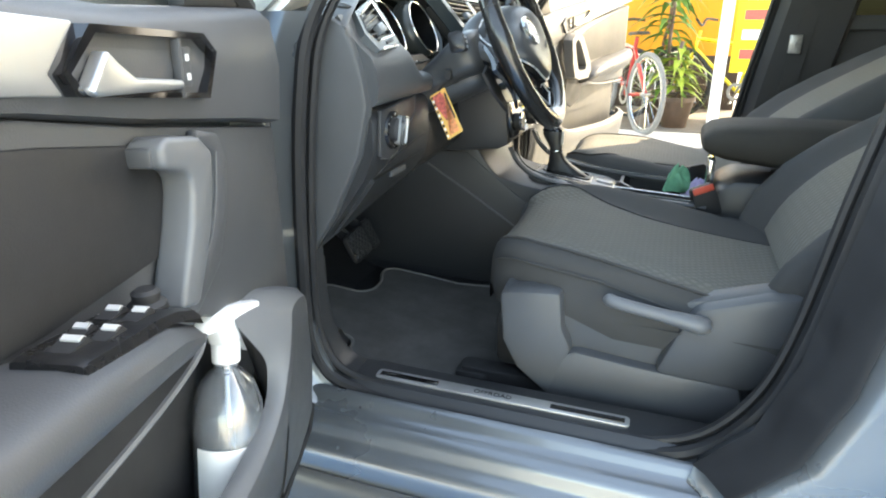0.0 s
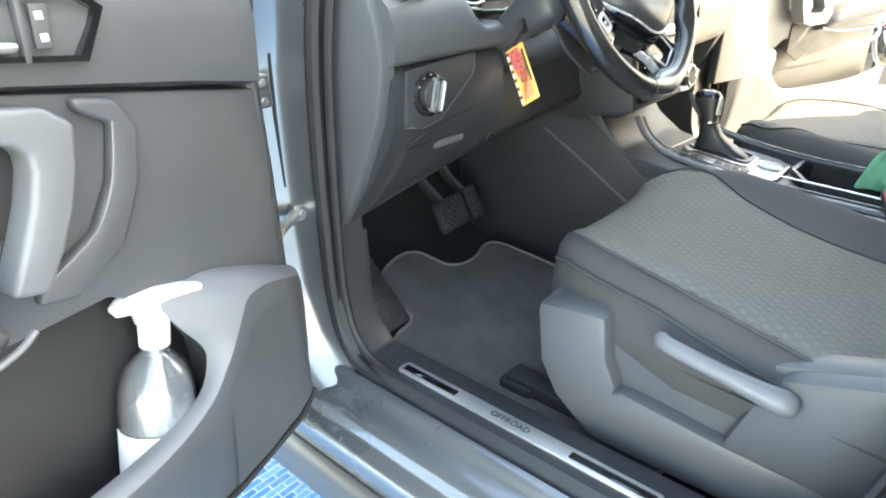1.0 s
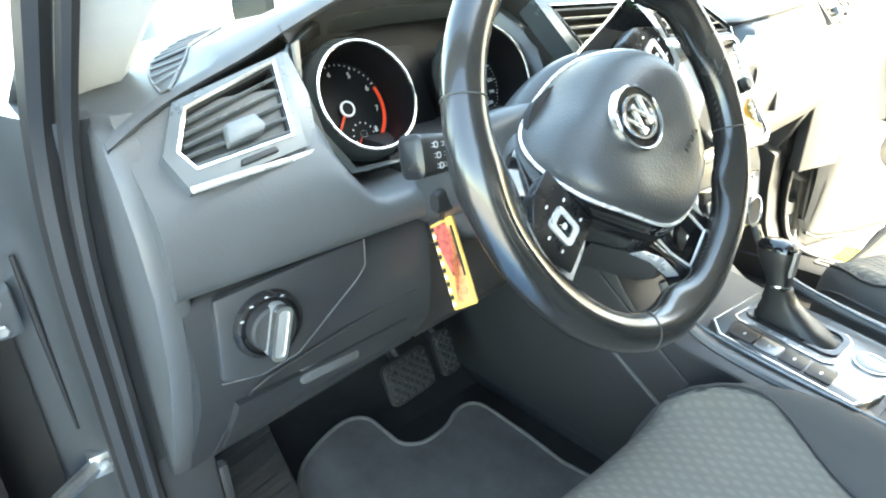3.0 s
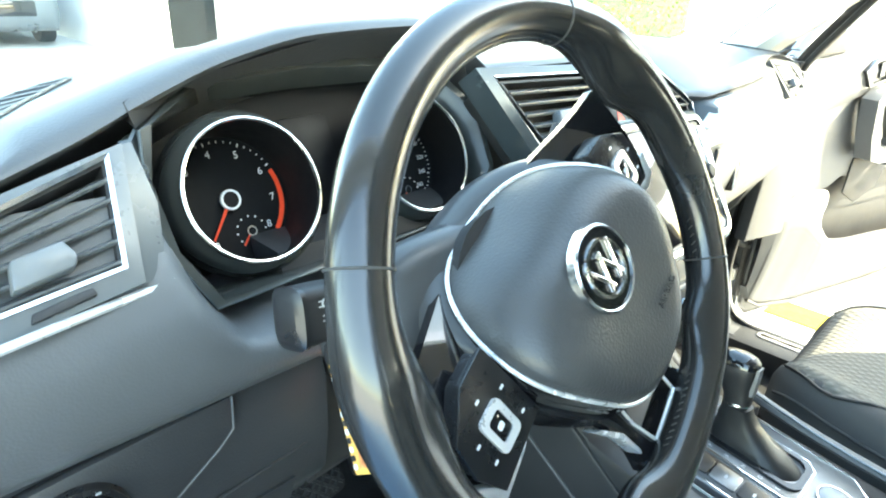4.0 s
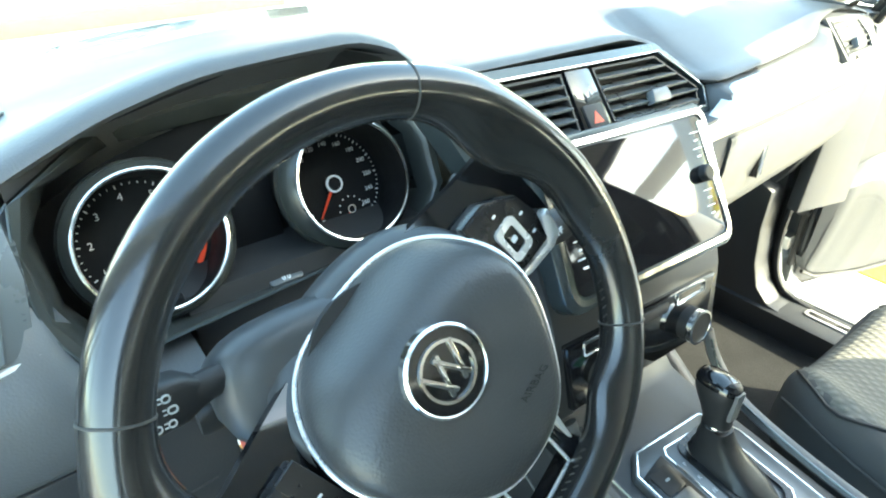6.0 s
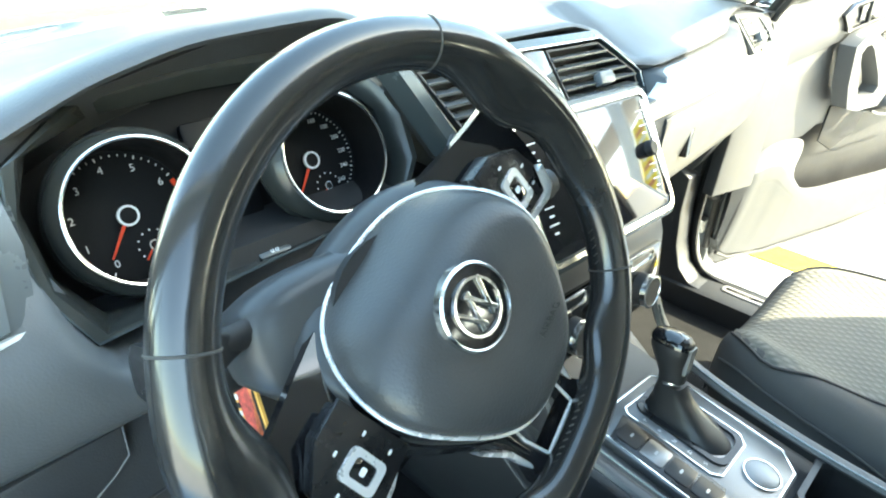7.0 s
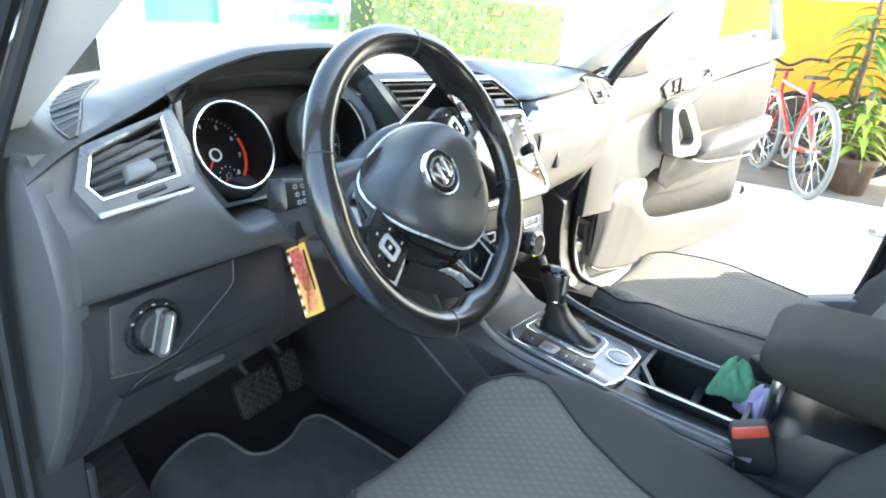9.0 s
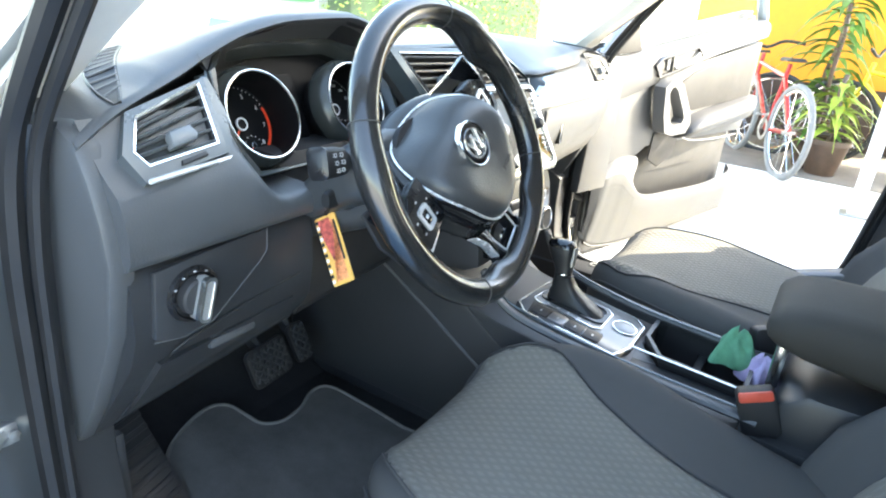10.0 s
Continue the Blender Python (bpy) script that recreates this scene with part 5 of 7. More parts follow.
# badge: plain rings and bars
badge = part("badge", lathe(Frame(fpd(0, 0, 0.001), fpd.u, fpd.v), [(0.0, -0.002), (0.0255, -0.002), (0.0245, 0.002), (0.0, 0.0024)], 36), M_GLOSS, wheel, "round black badge with chrome ring")
part("badge_ring", lathe(Frame(fpd(0, 0, 0.001), fpd.u, fpd.v), [(0.0245, -0.003), (0.0275, -0.003), (0.027, 0.0024), (0.0256, 0.0036), (0.0247, 0.003)], 36), M_CHROME, badge)
part("inner_ring", lathe(Frame(fpd(0, 0, 0.003), fpd.u, fpd.v), [(0.0160, 0.0), (0.0186, 0.0), (0.0182, 0.0022), (0.0164, 0.0022)], 32), M_CHROME, badge)
for x, a in ((-0.009, 24), (-0.0034, -24), (0.0034, 24), (0.009, -24)):
    f = Frame(fpd(x, 0.0, 0.003), fpd.u * math.cos(radians(a)) + fpd.v * math.sin(radians(a)), fpd.v * math.cos(radians(a)) - fpd.u * math.sin(radians(a)))
    part("badge_bar", prism(f, rounded(0.0032, 0.026, 0.0008, 1), 0.0, 0.0022, 0.0006), M_CHROME, badge)
at = pad_point(8, 0.68, 0.0, 0.0012)
writing("AIRBAG", 0.0078, Frame(at, fpd.u, (pad_point(8, 0.62) - pad_point(8, 0.74)).normalized()), M_DARK, padp, "lettering", 0.0003)


def wing(pts, drop):
    """A thin dished skin through (across, up, depth) rows, thickened backwards."""
    return sheet([[fw(*q) for q in row] for row in pts], drop, tuple(-fw.n))


# spokes: glossy wings carrying the key panels
for s in (-1, 1):
    rows = []
    for t in [k / 8 for k in range(9)]:
        x = lerp(0.048, 0.147, t)
        hi = curve1([(0.0, 0.046), (0.35, 0.047), (0.7, 0.046), (1.0, 0.046)], t)
        lo = curve1([(0.0, -0.062), (0.35, -0.046), (0.7, -0.035), (1.0, -0.04)], t)
        rows.append([(s * x, lerp(lo, hi, k / 8), -0.052 + 0.014 * math.sin(t * 1.9) - 0.022 * max(0, (k / 8 - 0.45) / 0.55) ** 1.6 * (1 - 0.7 * t) - 0.008 * max(0, (0.3 - k / 8) / 0.3)) for k in range(9)])
    sp = part("spoke", wing(rows, 0.007), M_GLOSS, wheel, "piano black spoke", sharp=0.9)
    hous = [(s * 0.0815, 0.034), (s * 0.104, 0.033), (s * 0.127, 0.017), (s * 0.1315, -0.004), (s * 0.125, -0.024), (s * 0.079, -0.02)]
    hb = part("button_panel", prism(fw, hous, -0.042, -0.0275, 0.002), M_KEYS, wheel, "black button panel with a silver framed key")
    part("panel_lip", prism(fw, offset_poly(hous if s > 0 else hous[::-1], -0.0022) if s < 0 else offset_poly(hous[::-1], -0.0022), -0.03, -0.0268, 0.0006), M_KEYS, hb)
    fb = Frame(fw(s * 0.1035, 0.0, -0.0268), fw.u, fw.v)
    part("button_frame", bezel(fb, rounded(0.020, 0.027, 0.004, 3), rounded(0.0115, 0.017, 0.0025, 3), 0.0, 0.0022), M_TRIM, hb, "bright silver key frame")
    part("button", prism(fb, rounded(0.0115, 0.017, 0.0025, 3), 0.0, 0.0016, 0.0006), M_GLOSS, hb)
    part("key_mark", prism(fb, rounded(0.005, 0.004, 0.0008, 1), 0.0016, 0.002), M_LETTER, hb)
    for u, v in ((0.0865, 0.011), (0.0865, -0.011), (0.1205, 0.006), (0.1195, -0.01), (0.1035, 0.021)):
        part("key_mark", prism(Frame(fw(s * u, v, -0.0266), fw.u, fw.v), rounded(0.0034, 0.0018, 0.0005, 1), 0, 0.0003), M_LETTER, hb)
    part("spoke_edge", prism(fw, [(s * 0.082, -0.0235), (s * 0.124, -0.0275), (s * 0.134, -0.012), (s * 0.142, -0.012), (s * 0.138, -0.031), (s * 0.127, -0.0345), (s * 0.1, -0.031)], -0.046, -0.031, 0.0015), M_TRIM, wheel, "bright chrome spoke edge")
# lower spoke: a forked frame with chrome lines
for s in (-1, 1):
    rows = []
    for t in [k / 6 for k in range(7)]:
        y = lerp(-0.074, -0.151, t)
        xi = curve1([(0.0, 0.010), (0.25, 0.021), (0.6, 0.023), (1.0, 0.019)], t)
        xo = curve1([(0.0, 0.053), (0.3, 0.040), (0.7, 0.035), (1.0, 0.043)], t)
        rows.append([(s * lerp(xi, xo, k / 4), y, -0.049 + 0.018 * t + 0.003 * math.sin(k / 4 * 3.14)) for k in range(5)])
    part("spoke", wing(rows, 0.014), M_GLOSS, wheel, "piano black fork of the lower spoke", sharp=0.9)
    part("spoke_edge", tube([fw(s * 0.021, -0.096, -0.041), fw(s * 0.0245, -0.12, -0.0355), fw(s * 0.0215, -0.142, -0.0305)], 0.0013, 6), M_TRIM, wheel)
    part("spoke_edge", prism(fw, [(s * 0.049, -0.089), (s * 0.054, -0.085), (s * 0.0415, -0.112), (s * 0.037, -0.138), (s * 0.034, -0.138), (s * 0.037, -0.112)], -0.046, -0.0335, 0.001), M_TRIM, wheel)
part("spoke", prism(fw, [(-0.04, -0.142), (0.04, -0.142), (0.043, -0.156), (-0.043, -0.156)], -0.046, -0.03, 0.003), M_GLOSS, wheel)
part("spoke_edge", tube([fw(0.0215, -0.142, -0.0295), fw(-0.0215, -0.142, -0.0295)], 0.0013, 6), M_TRIM, wheel)
part("hub", lathe(fw0, [(0.0, -0.09), (0.05, -0.09), (0.055, -0.07), (0.0, -0.066)], 28), M_DARK, wheel)
for s in (-1, 1):
    part("shift_paddle", prism(fw, [(s * 0.09, 0.03), (s * 0.13, 0.04), (s * 0.14, 0.0), (s * 0.128, -0.055), (s * 0.11, -0.05), (s * 0.1, -0.02)], -0.078, -0.072, 0.002), M_DARK, wheel, "black plastic shift paddle")

# ---- steering column, stalks, key ----
col = thing("steering_column", (-0.37, 0.15, 0.94), "dark grey plastic steering column cover", "steering column")
cyl = Frame(HUB_O, ux, uy)
rings = []
for d, w, h0, h1 in ((-0.088, 0.055, -0.050, 0.02), (-0.094, 0.066, -0.058, 0.03), (-0.13, 0.074, -0.060, 0.034), (-0.2, 0.074, -0.058, 0.024), (-0.30, 0.07, -0.05, 0.01)):
    rings.append([cyl(w * math.copysign(abs(math.cos(a)) ** 0.6, math.cos(a)), (h0 + h1) / 2 + (h1 - h0) / 2 * math.copysign(abs(math.sin(a)) ** 0.6, math.sin(a)), d) for a in [2 * math.pi * k / 28 for k in range(28)]])
part("shroud", loft(rings), M_SHELL, col, sharp=1.0)
rings = []
for d, w, h0, h1 in ((-0.082, 0.072, -0.02, 0.036), (-0.086, 0.092, -0.03, 0.047), (-0.098, 0.101, -0.032, 0.052), (-0.125, 0.101, -0.03, 0.048), (-0.16, 0.097, -0.03, 0.036), (-0.24, 0.085, -0.03, 0.012)):
    rings.append([cyl(w * math.copysign(abs(math.cos(a)) ** 0.5, math.cos(a)), (h0 + h1) / 2 + (h1 - h0) / 2 * math.copysign(abs(math.sin(a)) ** 0.6, math.sin(a)), d) for a in [2 * math.pi * k / 32 for k in range(32)]])
part("upper_shroud", loft(rings), M_SHELL, col, sharp=1.0)
part("shroud_seam", tube([cyl(-0.0665, -0.012, -0.087), cyl(-0.0765, -0.014, -0.13), cyl(-0.0785, -0.018, -0.2)], 0.0012, 6), M_DARK, col)
part("ignition_lock", lathe(Frame((-0.436, 0.128, 0.944), (0, 0.9, 0.42), (0.1, 0.42, -0.9)), [(0.0, 0.0), (0.0185, 0.0), (0.0185, 0.010), (0.016, 0.0125), (0.013, 0.0125), (0.012, 0.009), (0.0, 0.009)], 28), M_DARK, col, "black ignition lock")

stalk = thing("indicator_stalk", (-0.45, 0.1, 1.0), "black indicator stalk with lamp symbols", "stalk", "column stalks")
part("arm", tube(smooth_path([(-0.42, 0.112, 0.99), (-0.45, 0.104, 0.993), (-0.49, 0.096, 0.998)], 4), 0.0085, 12, flat=1.2), M_DARK, stalk)
fst = Frame((-0.505, 0.084, 1.002), (1, 0.10, -0.12), (0.1, 0.25, 0.96))
grip = [[fst(x, h * math.copysign(abs(math.sin(a)) ** 0.45, math.sin(a)) + o, -0.012 + w * math.copysign(abs(math.cos(a)) ** 0.5, math.cos(a))) for a in [2 * math.pi * k / 24 for k in range(24)]] for x, w, h, o in ((0.034, 0.006, 0.007, -0.001), (0.026, 0.0085, 0.010, 0.0), (0.017, 0.0115, 0.0145, 0.001), (0.0, 0.0125, 0.0160, 0.001), (-0.014, 0.0125, 0.0165, 0.001), (-0.0165, 0.0122, 0.016, 0.001))]
part("grip", loft(grip), M_RUBBER, stalk)
part("end_cap", loft([[fst(x, h * math.copysign(abs(math.sin(a)) ** 0.45, math.sin(a)) + 0.001, -0.012 + w * math.copysign(abs(math.cos(a)) ** 0.5, math.cos(a))) for a in [2 * math.pi * k / 24 for k in range(24)]] for x, w, h in ((-0.0165, 0.0131, 0.0170), (-0.0198, 0.0131, 0.0170), (-0.0228, 0.009, 0.012))]), M_KEYS, stalk, "glossy black end cap")
for dx, dz, w in ((-0.005, 0.008, 0.0048), (-0.003, 0.0, 0.0048), (-0.001, -0.008, 0.0048), (0.006, 0.008, 0.0052), (0.0085, 0.0005, 0.006), (0.007, -0.0075, 0.0048)):
    f = Frame(fst(dx, dz, 0.0006), fst.u, fst.v)
    part("lamp_mark", bezel(f, rounded(w, 0.0050, 0.0020, 2), rounded(w * 0.68, 0.0032, 0.0013, 2), -0.0008, 0.0003), M_MARK, stalk)
    for k in (-1, 1):
        part("lamp_mark", prism(f, rounded(0.0022, 0.0006, 0.0002, 1, -w * 0.72, k * 0.0014), -0.0008, 0.0003), M_MARK, stalk)
stalk = thing("wiper_stalk", (-0.3, 0.1, 1.0), "black wiper stalk with white marks", "stalk", "column stalks")
part("arm", tube(smooth_path([(-0.31, 0.105, 0.985), (-0.26, 0.1, 0.992), (-0.22, 0.095, 1.0)], 4), 0.008, 10), M_DARK, stalk)
part("grip", tube([(-0.235, 0.097, 0.998), (-0.19, 0.09, 1.01), (-0.178, 0.088, 1.013)], [0.011, 0.014, 0.011], 12), M_DARK, stalk)
writing("OFF", 0.007, Frame((-0.203, 0.078, 1.012), (0.93, 0, 0.35), (-0.2, 0.5, 0.8)), M_LETTER, stalk, "lettering", 0.0008)

# ---- instrument cluster ----
ui = thing("instrument_cluster", (-0.37, 0.3, 0.997), "black instrument cluster with two chrome ringed dials", "instrument cluster")
fi = Frame((-0.3665, 0.30, 0.9992), (1, 0, 0), (0, 0.423, 0.906))
OUTER = [(-0.157, -0.0755, 0.093), (-0.174, -0.038, 0.093), (-0.1765, 0.005, 0.090), (-0.168, 0.044, 0.086), (-0.10, 0.088, 0.026), (0.0, 0.1, 0.02), (0.10, 0.096, 0.022), (0.155, 0.075, 0.032), (0.179, 0.03, 0.05), (0.173, -0.03, 0.055), (0.145, -0.067, 0.052), (0.0, -0.0725, 0.052), (-0.09, -0.0745, 0.072)]
INNER = [(-0.136, -0.0665, 0.045), (-0.158, -0.03, 0.045), (-0.16, 0.025, 0.04), (-0.142, 0.055, 0.026), (-0.09, 0.075, 0.01), (0.0, 0.08, 0.005), (0.09, 0.078, 0.01), (0.135, 0.06, 0.015), (0.158, 0.025, 0.03), (0.155, -0.03, 0.035), (0.13, -0.0655, 0.035), (0.0, -0.068, 0.03), (-0.08, -0.0678, 0.036)]
rings = [[fi(p[0] * 1.02, p[1] * 1.03, p[2] - 0.025) for p in OUTER], [fi(*p) for p in OUTER], [fi(lerp(p[0], q[0], 0.35), lerp(p[1], q[1], 0.35), lerp(p[2], q[2], 0.02)) for p, q in zip(OUTER, INNER)], [fi(lerp(p[0], q[0], 0.45), lerp(p[1], q[1], 0.45), lerp(p[2], q[2], 0.12)) for p, q in zip(OUTER, INNER)], [fi(*q) for q in INNER], [fi(q[0], q[1], -0.02) for q in INNER]]
part("housing", loft(rings, True, False), M_BEZEL, ui, "dark glossy bezel", sharp=0.5)
part("back_plate", prism(fi, [(p[0] * 1.01, p[1] * 1.01) for p in INNER], -0.02, -0.003), M_BLACKDIAL, ui)
part("bezel_line", tube([fi(*p) for p in OUTER[10:] + OUTER[:4]], 0.0012, 6), M_SMOKE, ui)
# dark visor under the hood
top_row = [OUTER[k] for k in (3, 4, 5, 6, 7, 8)]
vis = []
for k, p in enumerate(top_row):
    x = fi(*p).x
    xl = max(-0.535, min(-0.205, x * 1.0))
    lip = Vector((xl, curve1(LIPY, xl) + 0.005, curve1(LIPZ, xl) - 0.0085))
    vis.append([lip, lip.lerp(fi(*p), 0.5) + Vector((0, 0.01, 0.012)), fi(p[0], p[1] + 0.002, p[2] - 0.004), fi(p[0], p[1] + 0.02, p[2] - 0.03)])
part("visor", loft(vis, False, False), M_DARK, ui, "matt black underside of the hood", sharp=1.2)
f0 = Frame(fi(0.0, -0.0675, 0.044), (1, 0, 0), fi.v * 1.0 - fi.n * 0.7)
part("trip_button", prism(f0, rounded(0.03, 0.009, 0.002, 2), -0.002, 0.0022, 0.0008), M_BEZEL, ui)
writing("0.0", 0.0065, Frame(f0(0, 0, 0.0024), f0.u, f0.v), M_LETTER, ui, "trip_reading", 0.0002)
part("display", prism(fi, rounded(0.05, 0.09, 0.004, 2, 0.0, 0.01), -0.003, 0.004, 0.001), M_BLACKDIAL, ui, "dark centre display")


def dial(cx, label, marks, words, red_from, needle):
    fd = Frame(fi(cx, -0.004, 0.006), fi.u, fi.v)
    d = part("dial", lathe(fd, [(0.0, -0.002), (0.0525, -0.002), (0.0525, 0.0), (0.0, 0.0005)], 40), M_BLACKDIAL, ui, label)
    part("dial_wall", lathe(fd, [(0.0535, -0.002), (0.0545, 0.050), (0.0525, 0.0505), (0.0518, -0.001)], 48), M_BLACKDIAL, ui)
    part("dial_surround", lathe(fd, [(0.0545, 0.0495), (0.060, 0.044), (0.0635, 0.038), (0.0635, 0.02), (0.0545, 0.02)], 48), M_BEZEL, ui, "satin ring seat")
    ring = [fd(0.0537 * math.cos(2 * math.pi * k / 56), 0.0537 * math.sin(2 * math.pi * k / 56), 0.051) for k in range(56)]
    part("chrome_ring", tube(ring, 0.0017, 8, True, up=fd.n), M_CHROME, ui, "thin chrome ring")
    span0, span1 = 240, -42
    for k in range(marks + 1):
        a = radians(lerp(span0, span1, k / marks))
        r0, r1, w = (0.0455, 0.0485, 0.00055) if k % (marks // (8 if marks == 40 else 13)) == 0 else (0.0468, 0.0485, 0.0004)
        c, s = math.cos(a), math.sin(a)
        bm = bmesh.new()
        bm.faces.new([bm.verts.new(fd(r * c - e * s, r * s + e * c, 0.0008)) for r, e in ((r0, -w), (r1, -w), (r1, w), (r0, w))])
        part("scale_mark", bm, M_RED if red_from is not None and k / marks >= red_from else M_LETTER, d)
    if red_from is not None:
        n = 14
        ringa = [[fd(r * math.cos(a), r * math.sin(a), 0.0006) for r in (0.0445, 0.0487)] for a in [radians(lerp(span0, span1, lerp(red_from, 1.0, i / n))) for i in range(n + 1)]]
        part("red_band", loft(ringa, False, False), M_RED, d)
    for t, word in words:
        a = radians(lerp(span0, span1, t))
        writing(word, 0.0085 if len(word) < 2 else 0.0058, Frame(fd(0.0385 * math.cos(a), 0.0385 * math.sin(a), 0.0008), fd.u, fd.v), M_LETTER, d, "numeral", 0.0001)
    a = radians(needle)
    part("needle", prism(Frame(fd(0, 0, 0.003), fd.u * math.cos(a) + fd.v * math.sin(a), fd.v * math.cos(a) - fd.u * math.sin(a)), [(0.008, -0.0013), (0.036, -0.0006), (0.036, 0.0006), (0.008, 0.0013)], 0, 0.001), M_RED, d, "red needle")
    part("needle_hub", lathe(Frame(fd(0, 0, 0.001), fd.u, fd.v), [(0.0, 0), (0.0085, 0), (0.008, 0.005), (0.0, 0.0052)], 20), M_BLACKDIAL, d)
    part("hub_ring", lathe(Frame(fd(0, 0, 0.004), fd.u, fd.v), [(0.0066, 0.0), (0.0084, 0.0), (0.0082, 0.0026), (0.0066, 0.0026)], 20), M_LETTER, d)
    # small dial below
    f2 = Frame(fd(0.012, -0.028, 0.0006), fd.u, fd.v)
    part("small_hub", lathe(f2, [(0.0032, 0.0), (0.0045, 0.0), (0.0043, 0.001), (0.0032, 0.001)], 14), M_CHROME, d)
    part("small_needle", prism(f2, [(-0.010, -0.0095), (-0.009, -0.0105), (-0.002, -0.003), (-0.003, -0.002)], 0, 0.0006), M_RED, d)
    for k in range(9):
        b = radians(210 - 30 * k)
        part("small_mark", prism(Frame(f2(0.0125 * math.cos(b), 0.0125 * math.sin(b), 0), f2.u, f2.v), rounded(0.0014, 0.0014, 0.0004, 1), 0, 0.0003), M_LETTER, d)


dial(-0.0895, "rev counter dial", 40, [(k / 8, str(k)) for k in range(9)], 0.77, 233)
dial(0.0825, "speedometer dial", 52, [(k / 13, str(20 * k)) for k in range(14)], None, 233)

# ---- light switch and knee panel details ----
fx = Frame((-0.628, 0.172, 0.87), (1, 0, 0), (0, 0.0, 1))
sw = thing("light_switch", fx.o, "round headlight switch with a bright grip", "light switch")
part("plate", prism(fx, [(-0.046, -0.036), (-0.02, -0.046), (0.02, -0.04), (0.09, 0.008), (0.1, 0.018), (0.1, 0.044), (0.05, 0.042), (-0.04, 0.036)], -0.004, 0.0045, 0.003), M_LOW, sw)
part("ring", lathe(Frame(fx(0.0, 0, 0.003), fx.u, fx.v), [(0.0, 0.0), (0.031, 0.0), (0.029, 0.006), (0.026, 0.007), (0.024, 0.004), (0.0, 0.004)], 36), M_KEYS, sw)
part("dial", lathe(Frame(fx(0, 0, 0.006), fx.u, fx.v), [(0.0, 0.0), (0.021, 0.0), (0.02, 0.01), (0.018, 0.012), (0.0, 0.012)], 30), M_DARK, sw)
rot = radians(-16)
fg = Frame(fx(0, 0, 0.016), fx.u * math.cos(rot) + fx.v * math.sin(rot), fx.v * math.cos(rot) - fx.u * math.sin(rot))
part("grip", prism(fg, rounded(0.014, 0.046, 0.005, 3), -0.004, 0.012, 0.003), M_SILVER, sw, "grey grip with chrome edge")
part("grip_edge", bezel(fg, rounded(0.0145, 0.047, 0.0055, 4), rounded(0.0095, 0.041, 0.004, 4), 0.006, 0.0128), M_CHROME, sw, "chrome edge of the grip")
for a in (60, 90, 120, 150):
    part("lamp_mark", prism(Frame(fx(0.0265 * math.cos(radians(a)), 0.0265 * math.sin(radians(a)), 0.0098), fx.u, fx.v), rounded(0.0034, 0.0016, 0.0006, 1), 0, 0.0004), M_MARK, sw)
part("panel_line", tube([(-0.675, 0.1685, 0.832), (-0.64, 0.1685, 0.825), (-0.606, 0.168, 0.83), (-0.54, 0.168, 0.877), (-0.529, 0.168, 0.888), (-0.528, 0.168, 0.914)], 0.0009, 6), M_TOP, sw)
# storage flap
pk = []
for x in [-0.66 + 0.02 * k for k in range(10)]:
    t = (x + 0.69) / 0.24
    zb, yb = lerp(0.672, 0.752, t), lerp(0.283, 0.216, t)
    top = 0.79 + 0.02 * t
    pk.append([Vector((x, lerp(0.19, 0.18, t) - 0.004, top)), Vector((x, lerp(0.215, 0.19, t) - 0.006, lerp(0.765, 0.785, t) - 0.004)), Vector((x, yb - 0.016, zb + 0.016)), Vector((x, yb - 0.01, zb + 0.012)), Vector((x, lerp(0.222, 0.2, t), lerp(0.765, 0.785, t))), Vector((x, lerp(0.19, 0.18, t) + 0.006, top))])
flap = part("storage_flap", loft(pk), M_LOW, dash, "plastic storage flap")
part("flap_grip", box(-0.60, -0.535, 0.184, 0.2, 0.782, 0.80, 0.004), M_DOOR, flap)

# key with tag
key = thing("car_key", (-0.43, 0.14, 0.93), "car key in the ignition with a yellow and red tag", "car key")
part("key_head", loft([[Vector((x, 0.128 + 0.006 * math.copysign(abs(math.cos(a)) ** 0.7, math.cos(a)) + 0.4 * (x + 0.446) * 0.2, 0.945 + h * math.copysign(abs(math.sin(a)) ** 0.7, math.sin(a)))) for a in [2 * math.pi * k / 20 for k in range(20)]] for x, h in ((-0.440, 0.009), (-0.452, 0.010), (-0.468, 0.011), (-0.477, 0.0105), (-0.480, 0.008))]), M_DARK, key)
part("strap", tube(smooth_path([(-0.462, 0.128, 0.938), (-0.458, 0.140, 0.928), (-0.448, 0.154, 0.914)], 4), 0.0026, 6), M_DARK, key)
ft = Frame((-0.4495, 0.138, 0.872), Vector((0.004, -0.026, 0.017)), Vector((0.005, 0.038, 0.076)))
M_TAG = mat("yellow tag card", (0.8, 0.45, 0.12), 0.35, var=(0.01, 0.1))
M_TAGR = mat("red printed picture", (0.5, 0.1, 0.08), 0.35, var=(0.006, 0.7))
M_TAGO = mat("orange printed picture", (0.75, 0.28, 0.12), 0.35, var=(0.006, 0.5))
tag = part("tag", prism(ft, rounded(0.033, 0.086, 0.002, 2), -0.0012, 0.0012), M_TAG, key, "yellow and red printed card tag")
